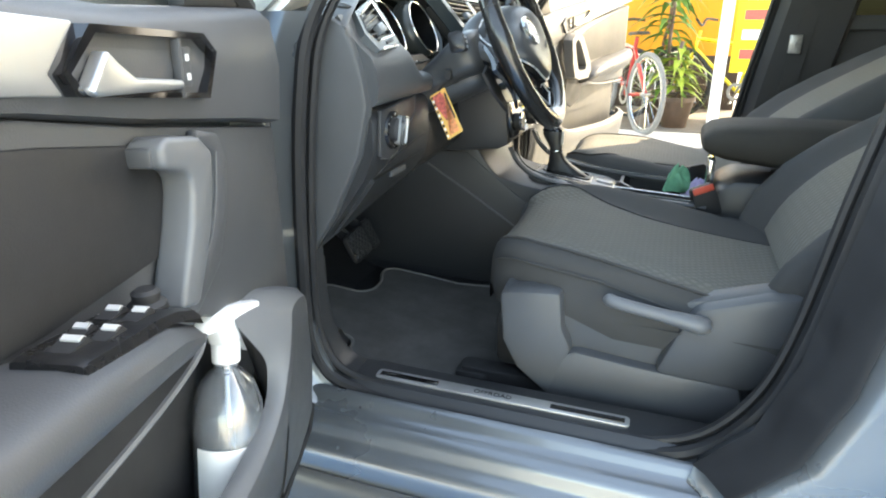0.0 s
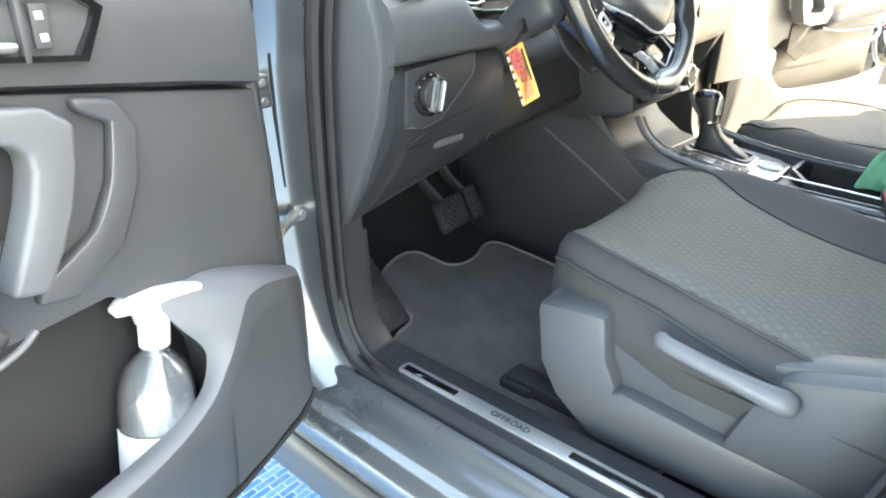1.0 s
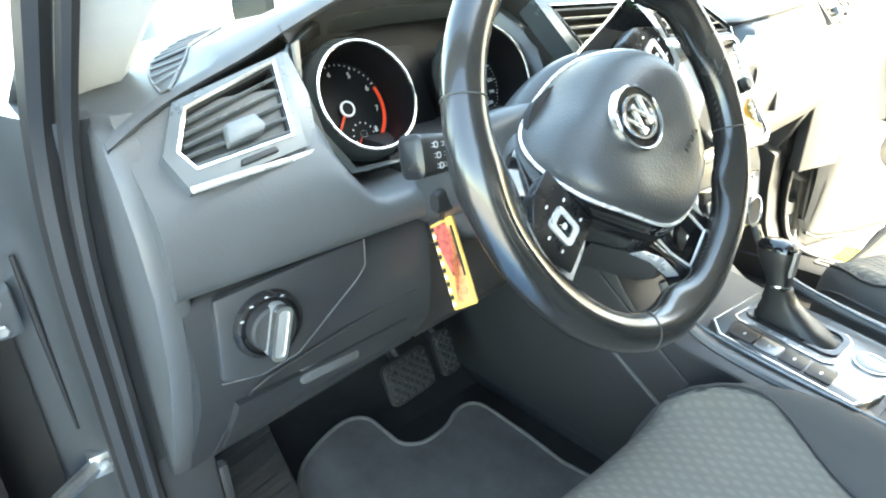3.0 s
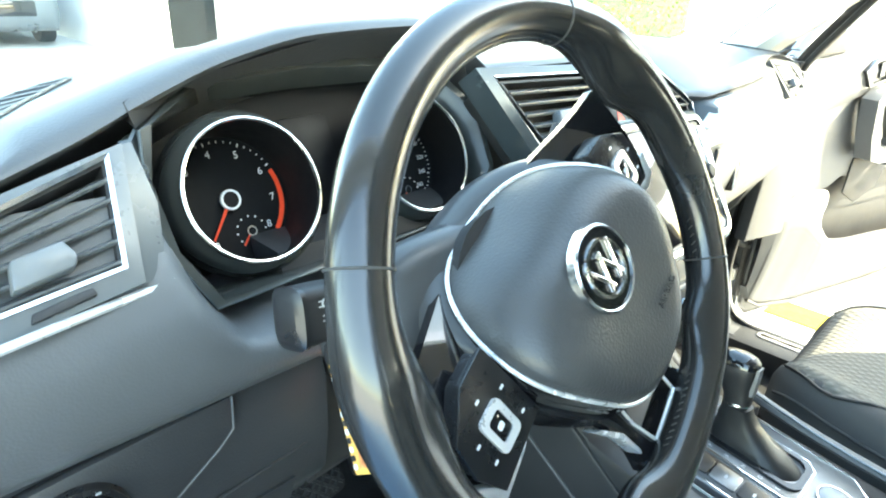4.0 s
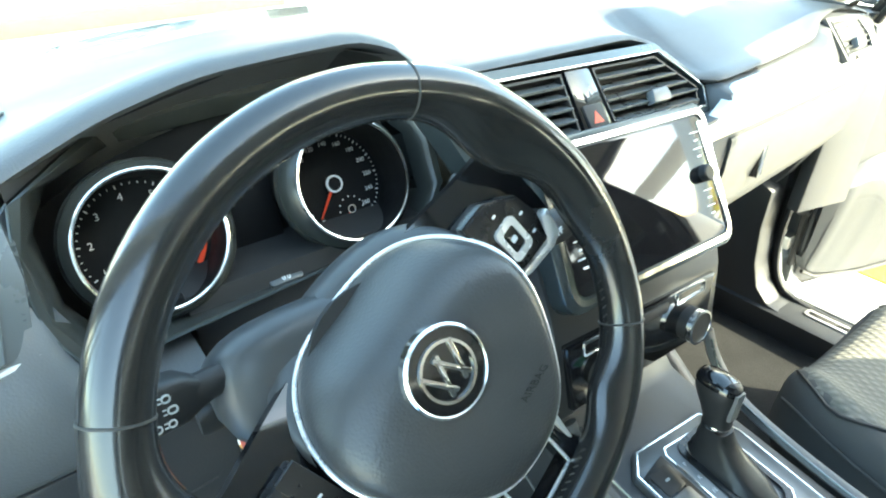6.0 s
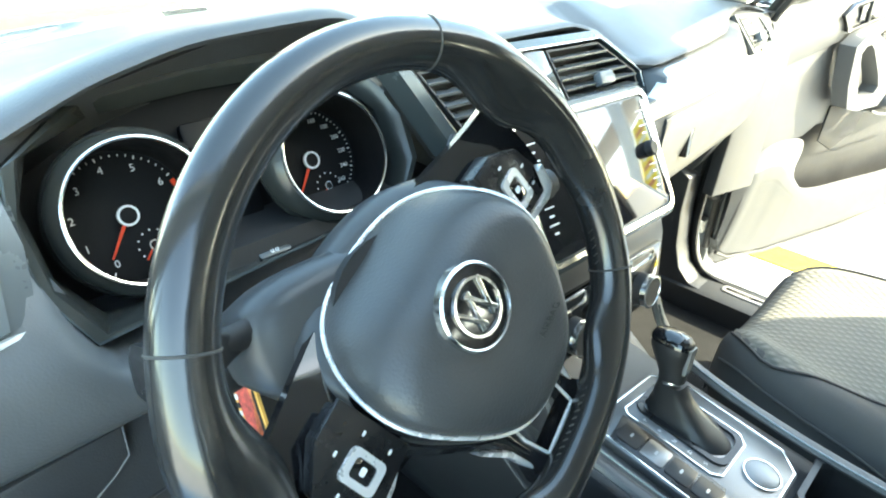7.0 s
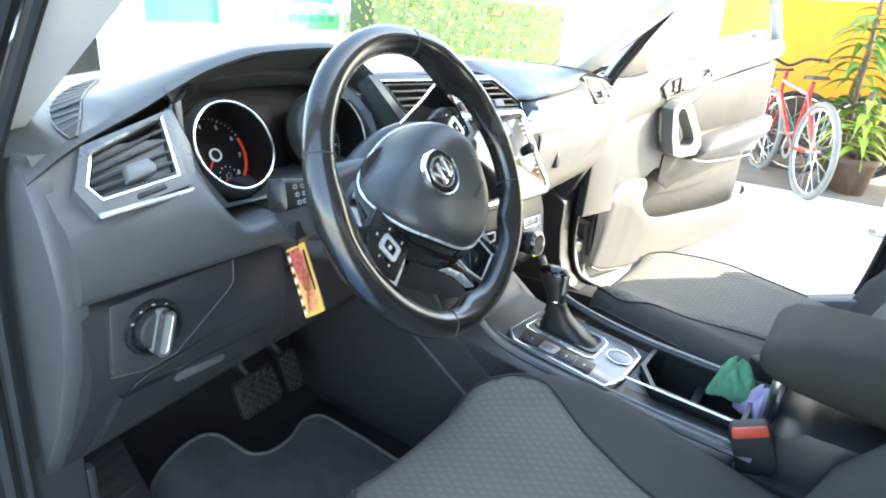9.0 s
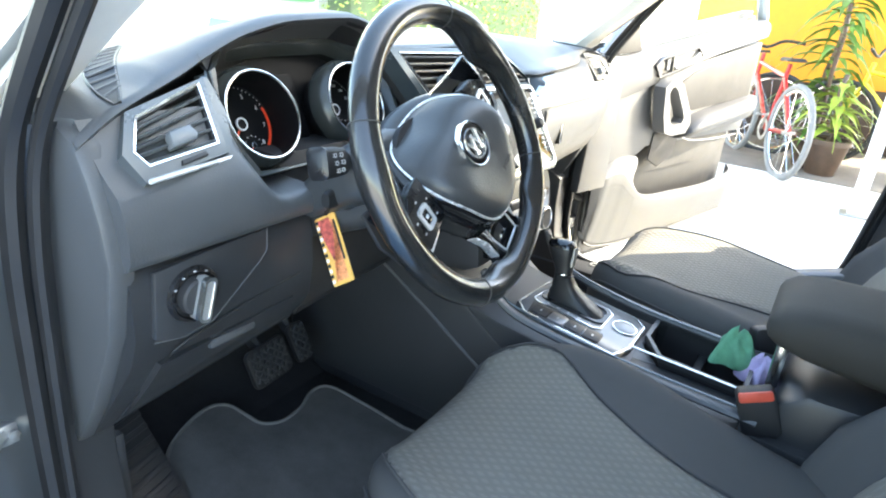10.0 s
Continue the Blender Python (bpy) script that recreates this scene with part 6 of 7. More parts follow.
for d, s in ((0.0014, 1), (-0.0014, -1)):
    part("print_field", prism(ft, [(-0.013, 0.04), (0.006, 0.04), (0.011, 0.0), (-0.004, -0.012), (-0.012, 0.02)], min(d, d * 0.7), max(d, d * 0.7)), M_TAGR, tag)
    part("print_field", prism(ft, [(0.006, 0.036), (0.0105, 0.036), (0.011, -0.038), (-0.009, -0.038), (-0.005, -0.016), (0.011, -0.002)], min(d, d * 0.7), max(d, d * 0.7)), M_TAGO, tag)
    for k in range(12):
        part("print_bar", prism(ft, rounded(0.0045, 0.0045, 0.001, 1, -0.0137, 0.038 - 0.0068 * k), min(d * 1.02, d * 1.3), max(d * 1.02, d * 1.3)), M_WHITE if k % 2 else M_DARK, tag)
    part("print_bar", prism(ft, rounded(0.003, 0.05, 0.001, 1, 0.0125, 0.01), min(d * 1.02, d * 1.3), max(d * 1.02, d * 1.3)), M_DARK, tag)

# ---- footwell ----
MATPLAN = [(-0.63, -0.2), (-0.635, 0.14), (-0.642, 0.235), (-0.638, 0.268), (-0.61, 0.288), (-0.565, 0.298), (-0.548, 0.315), (-0.548, 0.345), (-0.535, 0.40), (-0.505, 0.443), (-0.45, 0.47), (-0.40, 0.478), (-0.372, 0.46), (-0.366, 0.42), (-0.36, 0.385), (-0.33, 0.365), (-0.28, 0.368), (-0.235, 0.385), (-0.20, 0.37), (-0.19, 0.30), (-0.185, 0.2), (-0.18, -0.2)]
mp = [(p.x, p.y) for p in smooth_path([(a, b, 0) for a, b in MATPLAN], 4, True)]


def mat_z(y):
    return 0.403 + 0.14 * max(0, y - 0.2)


def floor_mat(ox, label):
    fm = thing("floor_mat", (ox - 0.37, 0.1, 0.40), label, "floor mat", "floor mats")
    bm = bmesh.new()
    lo = [bm.verts.new(Vector((a + ox, b, mat_z(b)))) for a, b in mp]
    hi = [bm.verts.new(Vector((a + ox, b, mat_z(b) + 0.006))) for a, b in mp]
    bm.faces.new(hi)
    for i in range(len(mp)):
        j = (i + 1) % len(mp)
        bm.faces.new((lo[i], lo[j], hi[j], hi[i]))
    bmesh.ops.triangulate(bm, faces=[f for f in bm.faces if len(f.verts) > 4])
    part("felt", bm, M_MAT, fm)
    part("binding", tube([(a + ox, b, mat_z(b) + 0.005) for a, b in mp], 0.004, 6, True), M_EDGE, fm, "grey stitched edge")
    return fm


floor_mat(0, "black felt floor mat with a stitched edge and a wavy front")
# foot rest
ff = Frame((-0.598, 0.315, 0.437), (0.97, 0.2, -0.12), (0.06, 0.75, 0.62))
fr2 = thing("foot_rest", ff.o, "ribbed black plastic foot rest", "foot rest")
part("plate", prism(ff, [(-0.055, -0.02), (0.05, -0.02), (0.055, 0.02), (0.045, 0.25), (-0.055, 0.25)], -0.03, 0.0, 0.005), M_LOW, fr2)
for k in range(11):
    part("rib", prism(ff, [(-0.052, -0.005 + 0.022 * k), (0.046, 0.005 + 0.022 * k), (0.046, 0.015 + 0.022 * k), (-0.052, 0.005 + 0.022 * k)], 0.0, 0.004, 0.0015), M_LOW, fr2)


def pedal(o, w, h, label, tilt):
    f = Frame(o, (1, 0.05, 0.05), (0, tilt, 1))
    p = thing("pedal", o, label, "pedal", "pedals")
    part("pad", prism(f, rounded(w, h, 0.012), -0.012, 0.0, 0.003), M_RUBBER, p)
    n = 4 if w > 0.05 else 2
    for a in (1, -1):
        for k in range(-n, n + 1):
            c = k * 0.016
            x0, x1 = -w / 2 + 0.006, w / 2 - 0.006
            y0, y1 = c + a * x0, c + a * x1
            lim = h / 2 - 0.006
            pts = []
            for t in (0, 1):
                x, y = (x0, y0) if t == 0 else (x1, y1)
                if abs(y) > lim:
                    yy = math.copysign(lim, y)
                    x = (yy - c) / a
                    y = yy
                if abs(x) <= w / 2 - 0.005:
                    pts.append((x, y))
            if len(pts) == 2 and math.hypot(pts[0][0] - pts[1][0], pts[0][1] - pts[1][1]) > 0.01:
                part("tread_bar", tube([f(*pts[0], 0.001), f(*pts[1], 0.001)], 0.0026, 5), M_LOW, p)
    part("pedal_arm", tube([f(0, 0, -0.01), f(0, 0.08, -0.05), f(0, 0.2, -0.06)], 0.008, 8, flat=1.8), M_DARK, p)
    return p


pedal((-0.322, 0.40, 0.54), 0.09, 0.068, "wide brake pedal with a crossed rubber tread", 0.55)
pedal((-0.232, 0.415, 0.535), 0.042, 0.075, "narrow accelerator pedal with a rubber tread", 0.55)

part("flap_seam", tube([(-0.672, 0.2645, 0.69), (-0.655, 0.222, 0.755), (-0.645, 0.185, 0.802), (-0.63, 0.1765, 0.815), (-0.56, 0.1745, 0.828), (-0.47, 0.1745, 0.838)], 0.0014, 6), M_DARK, flap)

# ---- front doors ----
M_GRILLE = mat("speaker grille plastic", (0.06, 0.062, 0.064), 0.5, cells=(0.002, 0.35), var=(0.2, 0.1))


def door(s, swing, label, hinge):
    """Open front door: a runs along it from the hinged edge, z up, c towards the cabin side."""
    c0, s0 = math.cos(radians(swing)), math.sin(radians(swing))
    U, W = Vector((s * c0, -s0, 0)), Vector((-s * s0, -c0, 0))
    O = Vector(hinge)
    d = thing("front_door", O + Vector((0, 0, 0.4)), label, "car door", "front doors")

    def P(a, z, c=0.0):
        rise = min(1, max(0, (z - 0.8) / 0.15))
        if s > 0:
            a = a + 0.10 * min(1, max(0, (a - 0.1) / 0.25)) * (1 - min(1, max(0, (a - 0.6) / 0.4)))
        return O + U * a + W * c + Vector((0, 0, z + (0.14 * max(0, a - 0.1) if s > 0 else 0.018 + 0.09 * max(0, a - 0.3)) * rise))

    def slab(poly, c0_, c1_, r=0.004, seg=2):
        """poly in (a, z), from c0_ to c1_."""
        bm = bmesh.new()
        lo = [bm.verts.new(P(a, z, c0_)) for a, z in poly]
        hi = [bm.verts.new(P(a, z, c1_)) for a, z in poly]
        bm.faces.new(lo)
        bm.faces.new(hi)
        for i in range(len(poly)):
            j = (i + 1) % len(poly)
            bm.faces.new((lo[i], lo[j], hi[j], hi[i]))
        bmesh.ops.recalc_face_normals(bm, faces=bm.faces)
        return bevel(bm, r, seg)

    def ring(outer, inner, c0_, c1_):
        n = len(outer)
        return loft([[P(*outer[i], c0_) for i in range(n)], [P(*outer[i], c1_) for i in range(n)], [P(*inner[i], c1_) for i in range(n)], [P(*inner[i], c0_) for i in range(n)]], True, False, True)

    # outer skin and shell
    skin = [[P(a, z, -0.105 - 0.05 * math.sin((z - 0.36) / 0.72 * 3.0)) for z in (0.36, 0.45, 0.6, 0.8, 0.95, 1.06)] + [P(a, z, -0.08) for z in (1.06, 0.4, 0.36)] for a in (-0.03, 0.0, 0.35, 0.7, 1.03)]
    part("outer_skin", loft(skin), M_PAINT, d, "grey blue painted door skin", sharp=0.9)
    part("inner_shell", slab([(-0.012, 0.40), (1.02, 0.40), (1.03, 0.8), (1.03, 1.045), (0.0, 1.045), (-0.012, 0.9)], -0.08, -0.062, 0.004), M_PAINT, d)
    part("hinge_face", slab([(-0.012, 0.42), (0.004, 0.42), (0.004, 1.03), (-0.012, 1.03)], -0.07, -0.012, 0.003), M_PAINT, d)
    part("edge_seal", tube([P(-0.008, 1.03, -0.02), P(-0.012, 0.8, -0.02), P(-0.008, 0.47, -0.02), P(0.05, 0.41, -0.02), P(0.5, 0.40, -0.02), P(1.0, 0.41, -0.02)], 0.009, 6), M_RUBBER, d)
    # trim
    part("lower_trim", slab([(-0.002, 0.45), (0.03, 0.42), (0.13, 0.42), (0.145, 0.721), (0.20, 0.721), (0.235, 0.745), (1.0, 0.745), (1.015, 0.8), (1.01, 0.955), (0.43, 0.953), (0.29, 0.938), (0.0, 0.895)], -0.06, -0.004, 0.004), M_DOOR, d)
    up = [[P(a, z, c) for z, c in ((z0, -0.012), (z0 + 0.004, 0.006), (lerp(z0, 1.03, 0.5), 0.012), (1.02, 0.004), (1.034, -0.012), (1.036, -0.03), (z0, -0.03))] for a, z0 in ((0.0, 0.899), (0.1, 0.915), (0.2, 0.928), (0.292, 0.940), (0.43, 0.953), (0.7, 0.966), (1.015, 0.97))]
    part("upper_trim", loft(up), M_DOOR, d, "soft upper door trim", sharp=0.9)
    part("decor", slab([(0.402, 0.966), (0.413, 0.981), (0.378, 1.017), (0.99, 1.016), (1.0, 0.978), (0.7, 0.973), (0.43, 0.967)], 0.006, 0.0145, 0.003), M_SILVER, d, "bright silver decor panel")
    # latch bezel
    LB = [(0.406, 0.981), (0.37, 1.016), (0.205, 1.011), (0.182, 0.993), (0.207, 0.951), (0.395, 0.966)]
    cu, cv = 0.294, 0.984
    sm = [(cu + (a - cu) * 0.93, cv + (z - cv) * 0.82) for a, z in LB]
    lb = part("latch_bezel", ring(LB, sm, 0.004, 0.019), M_GLOSS, d, "gloss black handle surround")
    part("latch_bowl", slab(sm, -0.002, 0.0085, 0.0), M_DOOR, lb)
    part("latch_divider", slab([(0.254, 0.957), (0.259, 0.957), (0.255, 1.008), (0.25, 1.008)], 0.012, 0.02, 0.001), M_DOOR, lb)
    part("latch_handle", slab([(0.364, 0.999), (0.352, 0.990), (0.333, 0.979), (0.262, 0.9735), (0.2645, 0.966), (0.383, 0.9655), (0.390, 0.970)], 0.011, 0.026, 0.004, 3), M_SILVER, d, "satin silver door handle")
    part("lock_keys", slab([(0.232, 0.965), (0.246, 0.966), (0.243, 1.0), (0.229, 1.0)], 0.012, 0.016, 0.001), M_DOOR, lb)
    for z in (0.971, 0.988):
        part("key_mark", slab([(0.2345, z), (0.2405, z), (0.2405, z + 0.006), (0.2345, z + 0.006)], 0.0155, 0.0166, 0.0), M_LETTER, lb)
    # dark cloth-like inset above the armrest
    part("inset", slab([(0.262, 0.835), (0.262, 0.915), (0.30, 0.925), (0.42, 0.936), (0.7, 0.947), (0.98, 0.95), (0.985, 0.84), (0.6, 0.836), (0.45, 0.83)] if s < 0 else [(0.33, 0.85), (0.345, 0.915), (0.42, 0.932), (0.7, 0.945), (0.98, 0.95), (0.985, 0.84), (0.6, 0.838), (0.45, 0.835)], -0.006, 0.001, 0.003), M_DARK, d, "dark grained inset panel")
    # armrest
    arm_ = []
    for a, z, w, h in ((0.35, 0.792, 0.05, 0.02), (0.365, 0.803, 0.068, 0.028), (0.41, 0.820, 0.078, 0.034), (0.5, 0.830, 0.082, 0.036), (0.7, 0.838, 0.08, 0.036), (0.9, 0.843, 0.066, 0.034), (0.98, 0.845, 0.04, 0.03), (0.995, 0.845, 0.01, 0.025)):
        arm_.append([P(a, z + q, c) for q, c in ((0.0, -0.008), (0.002, w * 0.5), (0.0, w * 0.85), (-0.008, w), (-h * 0.5, w * 0.98), (-h, w * 0.8), (-h * 1.4, w * 0.4), (-h * 1.6, -0.008))])
    ar = part("armrest", loft(arm_), M_DOOR, d, "padded grey armrest", sharp=1.0)
    if s < 0:
        panel = [[P(a, z + q, c) for q, c in ((-0.004, 0.008), (0.003, 0.010), (0.0042, 0.014), (0.0042, 0.056), (0.003, 0.061), (-0.004, 0.063))] for a, z in ((0.358, 0.806), (0.366, 0.813), (0.39, 0.8215), (0.41, 0.8255), (0.45, 0.829), (0.485, 0.832), (0.492, 0.8325), (0.496, 0.831))]
        spn = part("switch_panel", loft(panel), M_KEYS, d, "black window switch panel", sharp=0.9)
        for a, c, w in ((0.414, 0.023, 0.007), (0.414, 0.044, 0.007), (0.452, 0.025, 0.007), (0.452, 0.046, 0.007), (0.474, 0.034, 0.009)):
            zz = curve1([(0.39, 0.8257), (0.41, 0.8297), (0.45, 0.8332), (0.485, 0.8362)], a) - 0.001
            sw_ = part("window_switch", loft([[P(a + q, zz + h, c + e) for e in (-w, w)] + [P(a + q, zz - 0.004, c + e) for e in (w, -w)] for q, h in ((-0.012, 0.0005), (-0.007, 0.0045), (0.0, 0.0025), (0.010, 0.002))]), M_DARK, spn, sharp=0.9)
            part("switch_tip", loft([[P(a + q, zz + h, c + e) for e in (-w * 0.75, w * 0.75)] + [P(a + q, zz + h - 0.002, c + e) for e in (w * 0.75, -w * 0.75)] for q, h in ((-0.0095, 0.0035), (-0.0065, 0.0056), (-0.002, 0.0042))]), M_TRIM, sw_, "bright switch tip")
        kf = Frame(P(0.382, 0.822, 0.032), U, W)
        kf = kf if kf.n.z > 0 else Frame(P(0.382, 0.822, 0.032), W, U)
        part("mirror_knob", lathe(kf, [(0.0, 0.0), (0.0155, 0.0), (0.015, 0.005), (0.0105, 0.008), (0.011, 0.015), (0.008, 0.0175), (0.0, 0.018)], 24), M_DARK, spn, "round mirror adjuster")
    part("armrest_line", tube(smooth_path([P(0.33, 0.775, 0.046), P(0.36, 0.764, 0.05), P(0.45, 0.755, 0.052), P(0.6, 0.75, 0.05), P(0.8, 0.75, 0.045)], 4), 0.0032, 6), M_GRIP, d, "pale armrest edge")
    # grab handle
    if s < 0:
        grip = [(0.327, 0.928), (0.313, 0.933), (0.262, 0.927), (0.241, 0.911), (0.249, 0.879), (0.261, 0.849), (0.280, 0.820), (0.302, 0.791), (0.332, 0.800), (0.312, 0.832), (0.296, 0.860), (0.286, 0.884), (0.285, 0.897), (0.294, 0.905), (0.327, 0.911)]
        part("grab_handle", slab(grip, -0.002, 0.032, 0.006, 3), M_GRIP, d, "light grey moulded grab handle")
        part("grab_mount", slab([(0.302, 0.908), (0.330, 0.911), (0.330, 0.926), (0.302, 0.926)], -0.004, 0.022, 0.003), M_DOOR, d)
        part("handle_ridge", slab([(0.226, 0.926), (0.186, 0.918), (0.170, 0.892), (0.184, 0.842), (0.214, 0.796), (0.270, 0.766), (0.305, 0.774), (0.298, 0.790), (0.238, 0.818), (0.210, 0.856), (0.196, 0.900), (0.226, 0.916)], -0.004, 0.011, 0.005, 3), M_DOOR, d)
        part("ridge_line", tube(smooth_path([P(0.196, 0.902, 0.0112), P(0.210, 0.857, 0.0112), P(0.238, 0.8185, 0.0112), P(0.296, 0.791, 0.0112)], 4), 0.001, 6), M_GRIP, d)
    else:
        # one closed loop with a slanting opening, its foot running out into the armrest
        outer = [(0.20, 0.93), (0.222, 0.944), (0.25, 0.944), (0.278, 0.925), (0.335, 0.85), (0.352, 0.815), (0.335, 0.79), (0.27, 0.788), (0.235, 0.80), (0.215, 0.85)]
        inner_ = [(0.222, 0.912), (0.230, 0.924), (0.243, 0.924), (0.257, 0.912), (0.300, 0.855), (0.313, 0.832), (0.305, 0.82), (0.268, 0.818), (0.253, 0.826), (0.238, 0.862)]
        part("grab_handle", ring(outer, inner_, 0.012, 0.052), M_GRIP, d, "light grey looped grab handle")
        part("grab_recess", slab(inner_, -0.004, 0.003, 0.0), M_DARK, d)
        # no hollow here: a flat black plate paints the bowl's shade
        part("handle_bowl", slab([(0.255, 0.79), (0.345, 0.79), (0.385, 0.755), (0.37, 0.70), (0.30, 0.665), (0.25, 0.70)], -0.004, 0.0015, 0.004), M_DARK, d, "flat black plate for the shade in the bowl below the grab handle")
        part("front_edge_trim", slab([(-0.14, 0.66), (-0.002, 0.66), (-0.002, 1.03), (-0.11, 1.03)], 0.02, 0.05, 0.006), M_DOOR, d)
    # map pocket: inner rim, outer rim, foot and well
    rim = [(-0.012, -0.003, 0.668), (0.05, -0.003, 0.697), (0.115, -0.003, 0.721), (0.165, -0.002, 0.724), (0.193, 0.006, 0.716), (0.186, 0.018, 0.688), (0.168, 0.024, 0.655), (0.168, 0.026, 0.632), (0.19, 0.028, 0.602), (0.252, 0.028, 0.584), (0.353, 0.028, 0.577), (0.6, 0.03, 0.57), (0.9, 0.02, 0.585), (0.985, -0.02, 0.60)]
    out = [(-0.012, 0.010, 0.656), (0.03, 0.030, 0.676), (0.06, 0.034, 0.686), (0.085, 0.037, 0.690), (0.106, 0.04, 0.687), (0.123, 0.044, 0.67), (0.143, 0.047, 0.645), (0.158, 0.048, 0.628), (0.192, 0.050, 0.598), (0.258, 0.052, 0.576), (0.353, 0.052, 0.568), (0.6, 0.054, 0.56), (0.92, 0.04, 0.575), (0.995, -0.01, 0.59)]
    foot = [(-0.012, 0.004, 0.50), (0.0, 0.012, 0.468), (0.02, 0.014, 0.456), (0.04, 0.016, 0.450), (0.07, 0.018, 0.445), (0.10, 0.02, 0.440), (0.13, 0.02, 0.437), (0.155, 0.021, 0.435), (0.19, 0.022, 0.433), (0.26, 0.024, 0.43), (0.353, 0.026, 0.43), (0.6, 0.026, 0.43), (0.92, 0.015, 0.43), (0.995, -0.01, 0.44)]

    def line3(pts):
        return smooth_path([P(a, z, c) for a, c, z in pts], 4)

    R1, O1, F1 = line3(rim), line3(out), line3(foot)
    W1 = [r.lerp(f, 0.75) - W * 0.012 if k > 14 else r - Vector((0, 0, 0.002)) for k, (r, f) in enumerate(zip(R1, F1))]
    lift = W * 0.55 + Vector((0, 0, 0.8))
    soft = [[r.lerp(o, t) + lift * 0.004 * math.sin(t * 3.14) for r, o in zip(R1, O1)] for t in (0, 0.12, 0.3, 0.55, 0.8, 1.0)]
    part("pocket_lining", loft([W1] + soft[:1], False, False), M_DARK, d, sharp=0.9)
    # the upward face gets its sky light from the lighter colour
    part("pocket_shoulder", loft(soft, False, False), M_DOOR_LIT, d, "moulded pocket shoulder, coloured lighter as if lit from above", sharp=0.9)
    part("pocket_wall", loft([O1] + [[o.lerp(f, t) + W * b for o, f in zip(O1, F1)] for t, b in ((0.05, 0.003), (0.3, 0.005), (0.7, 0.004), (0.95, 0.001))] + [F1, [f - W * 0.03 for f in F1]], False, False), M_DOOR, d, sharp=0.9)
    part("pocket_floor", slab([(0.13, 0.44), (0.97, 0.44), (0.97, 0.462), (0.13, 0.462)], -0.05, 0.012, 0.0), M_DARK, d)
    part("pocket_back", slab([(0.13, 0.45), (0.98, 0.45), (0.98, 0.75), (0.13, 0.75)], -0.06, -0.045, 0.002), M_DARK, d)
    # loudspeaker grille on the front of the pocket
    gr = [[O1[k].lerp(F1[k], t) + W * (0.0065 if 0.2 < t < 0.92 else 0.004) for t in (0.14, 0.18, 0.4, 0.7, 0.94, 0.97)] for k in range(3, 30)]
    part("speaker_grille", loft(gr, False, False), M_GRILLE, d, "perforated speaker grille", sharp=0.6)
    part("sill_lip", tube([P(-0.01, 0.468, 0.012), P(0.03, 0.448, 0.018), P(0.15, 0.432, 0.024), P(0.4, 0.427, 0.03), P(0.95, 0.427, 0.018)], 0.005, 6), M_RUBBER, d)
    # window frame and glass
    fpth = [P(0.0, 1.03, -0.03), P(0.12, 1.13, -0.045), P(0.32, 1.28, -0.085), P(0.52, 1.40, -0.125), P(0.75, 1.44, -0.14), P(0.97, 1.43, -0.14), P(1.0, 1.25, -0.08), P(1.02, 1.03, -0.03)]
    part("window_frame", tube(smooth_path(fpth, 5), 0.02, 8), M_RUBBER if s < 0 else M_PAINT, d, "window frame")
    g = part("window_glass", loft([[P(0.04, 1.03, -0.03), P(0.3, 1.03, -0.03), P(0.7, 1.03, -0.03), P(1.0, 1.03, -0.03)], [P(0.14, 1.12, -0.05), P(0.32, 1.13, -0.055), P(0.7, 1.13, -0.055), P(0.99, 1.13, -0.055)],
                                   [P(0.52, 1.385, -0.12), P(0.6, 1.4, -0.125), P(0.75, 1.42, -0.13), P(0.96, 1.42, -0.13)]], False, False), M_GLASS, d, "clear window glass")
    g.visible_shadow = False
    mir = part("mirror_sail", slab([(0.03, 1.035), (0.16, 1.035), (0.13, 1.13), (0.1, 1.11)], -0.04, -0.02, 0.004), M_DARK, d)
    return d, P


_, PD = door(-1, 13, "driver's door standing open, grey plastic trim", (-0.847, 0.237, 0))
door(1, 15, "passenger door standing wide open in the sun", (0.85, 0.26, 0))

# spray bottle leaning in the driver's door pocket
bo = PD(0.245, 0.47, -0.006)
fb = Frame(bo, (1, 0, -0.21), (0, 1, -0.05))
bot = thing("spray_bottle", bo, "clear half-full spray bottle with a white trigger head", "spray bottle")
part("body", lathe(fb, [(0.0, 0.0), (0.036, 0.0), (0.041, 0.008), (0.041, 0.13), (0.0395, 0.155), (0.031, 0.18), (0.018, 0.194), (0.0135, 0.198), (0.0135, 0.212), (0.012, 0.212), (0.012, 0.198), (0.029, 0.178), (0.0385, 0.13), (0.0385, 0.004), (0.0, 0.004)], 32), M_BOTTLE, bot, "clear plastic bottle")
part("liquid", lathe(fb, [(0.0, 0.005), (0.038, 0.005), (0.0382, 0.122), (0.0, 0.122)], 32), M_LIQUID, bot, "clear liquid")
lab = [[fb(0.0415 * math.cos(a), 0.0415 * math.sin(a), h) for h in (0.05, 0.112)] for a in [radians(165 + 12 * k) for k in range(19)]]
part("label", sheet(lab, 0.0004), M_WHITE, bot, "white paper label")
part("collar", lathe(fb, [(0.0, 0.204), (0.016, 0.204), (0.0165, 0.225), (0.014, 0.23), (0.0, 0.23)], 20), M_WHITE, bot)
for k in range(3):
    part("collar_ring", lathe(fb, [(0.0135, 0.190 + 0.005 * k), (0.0155, 0.1915 + 0.005 * k), (0.0135, 0.193 + 0.005 * k)], 20), M_BOTTLE, bot)
fh = Frame(fb(0, 0, 0.23), fb.u, fb.n)
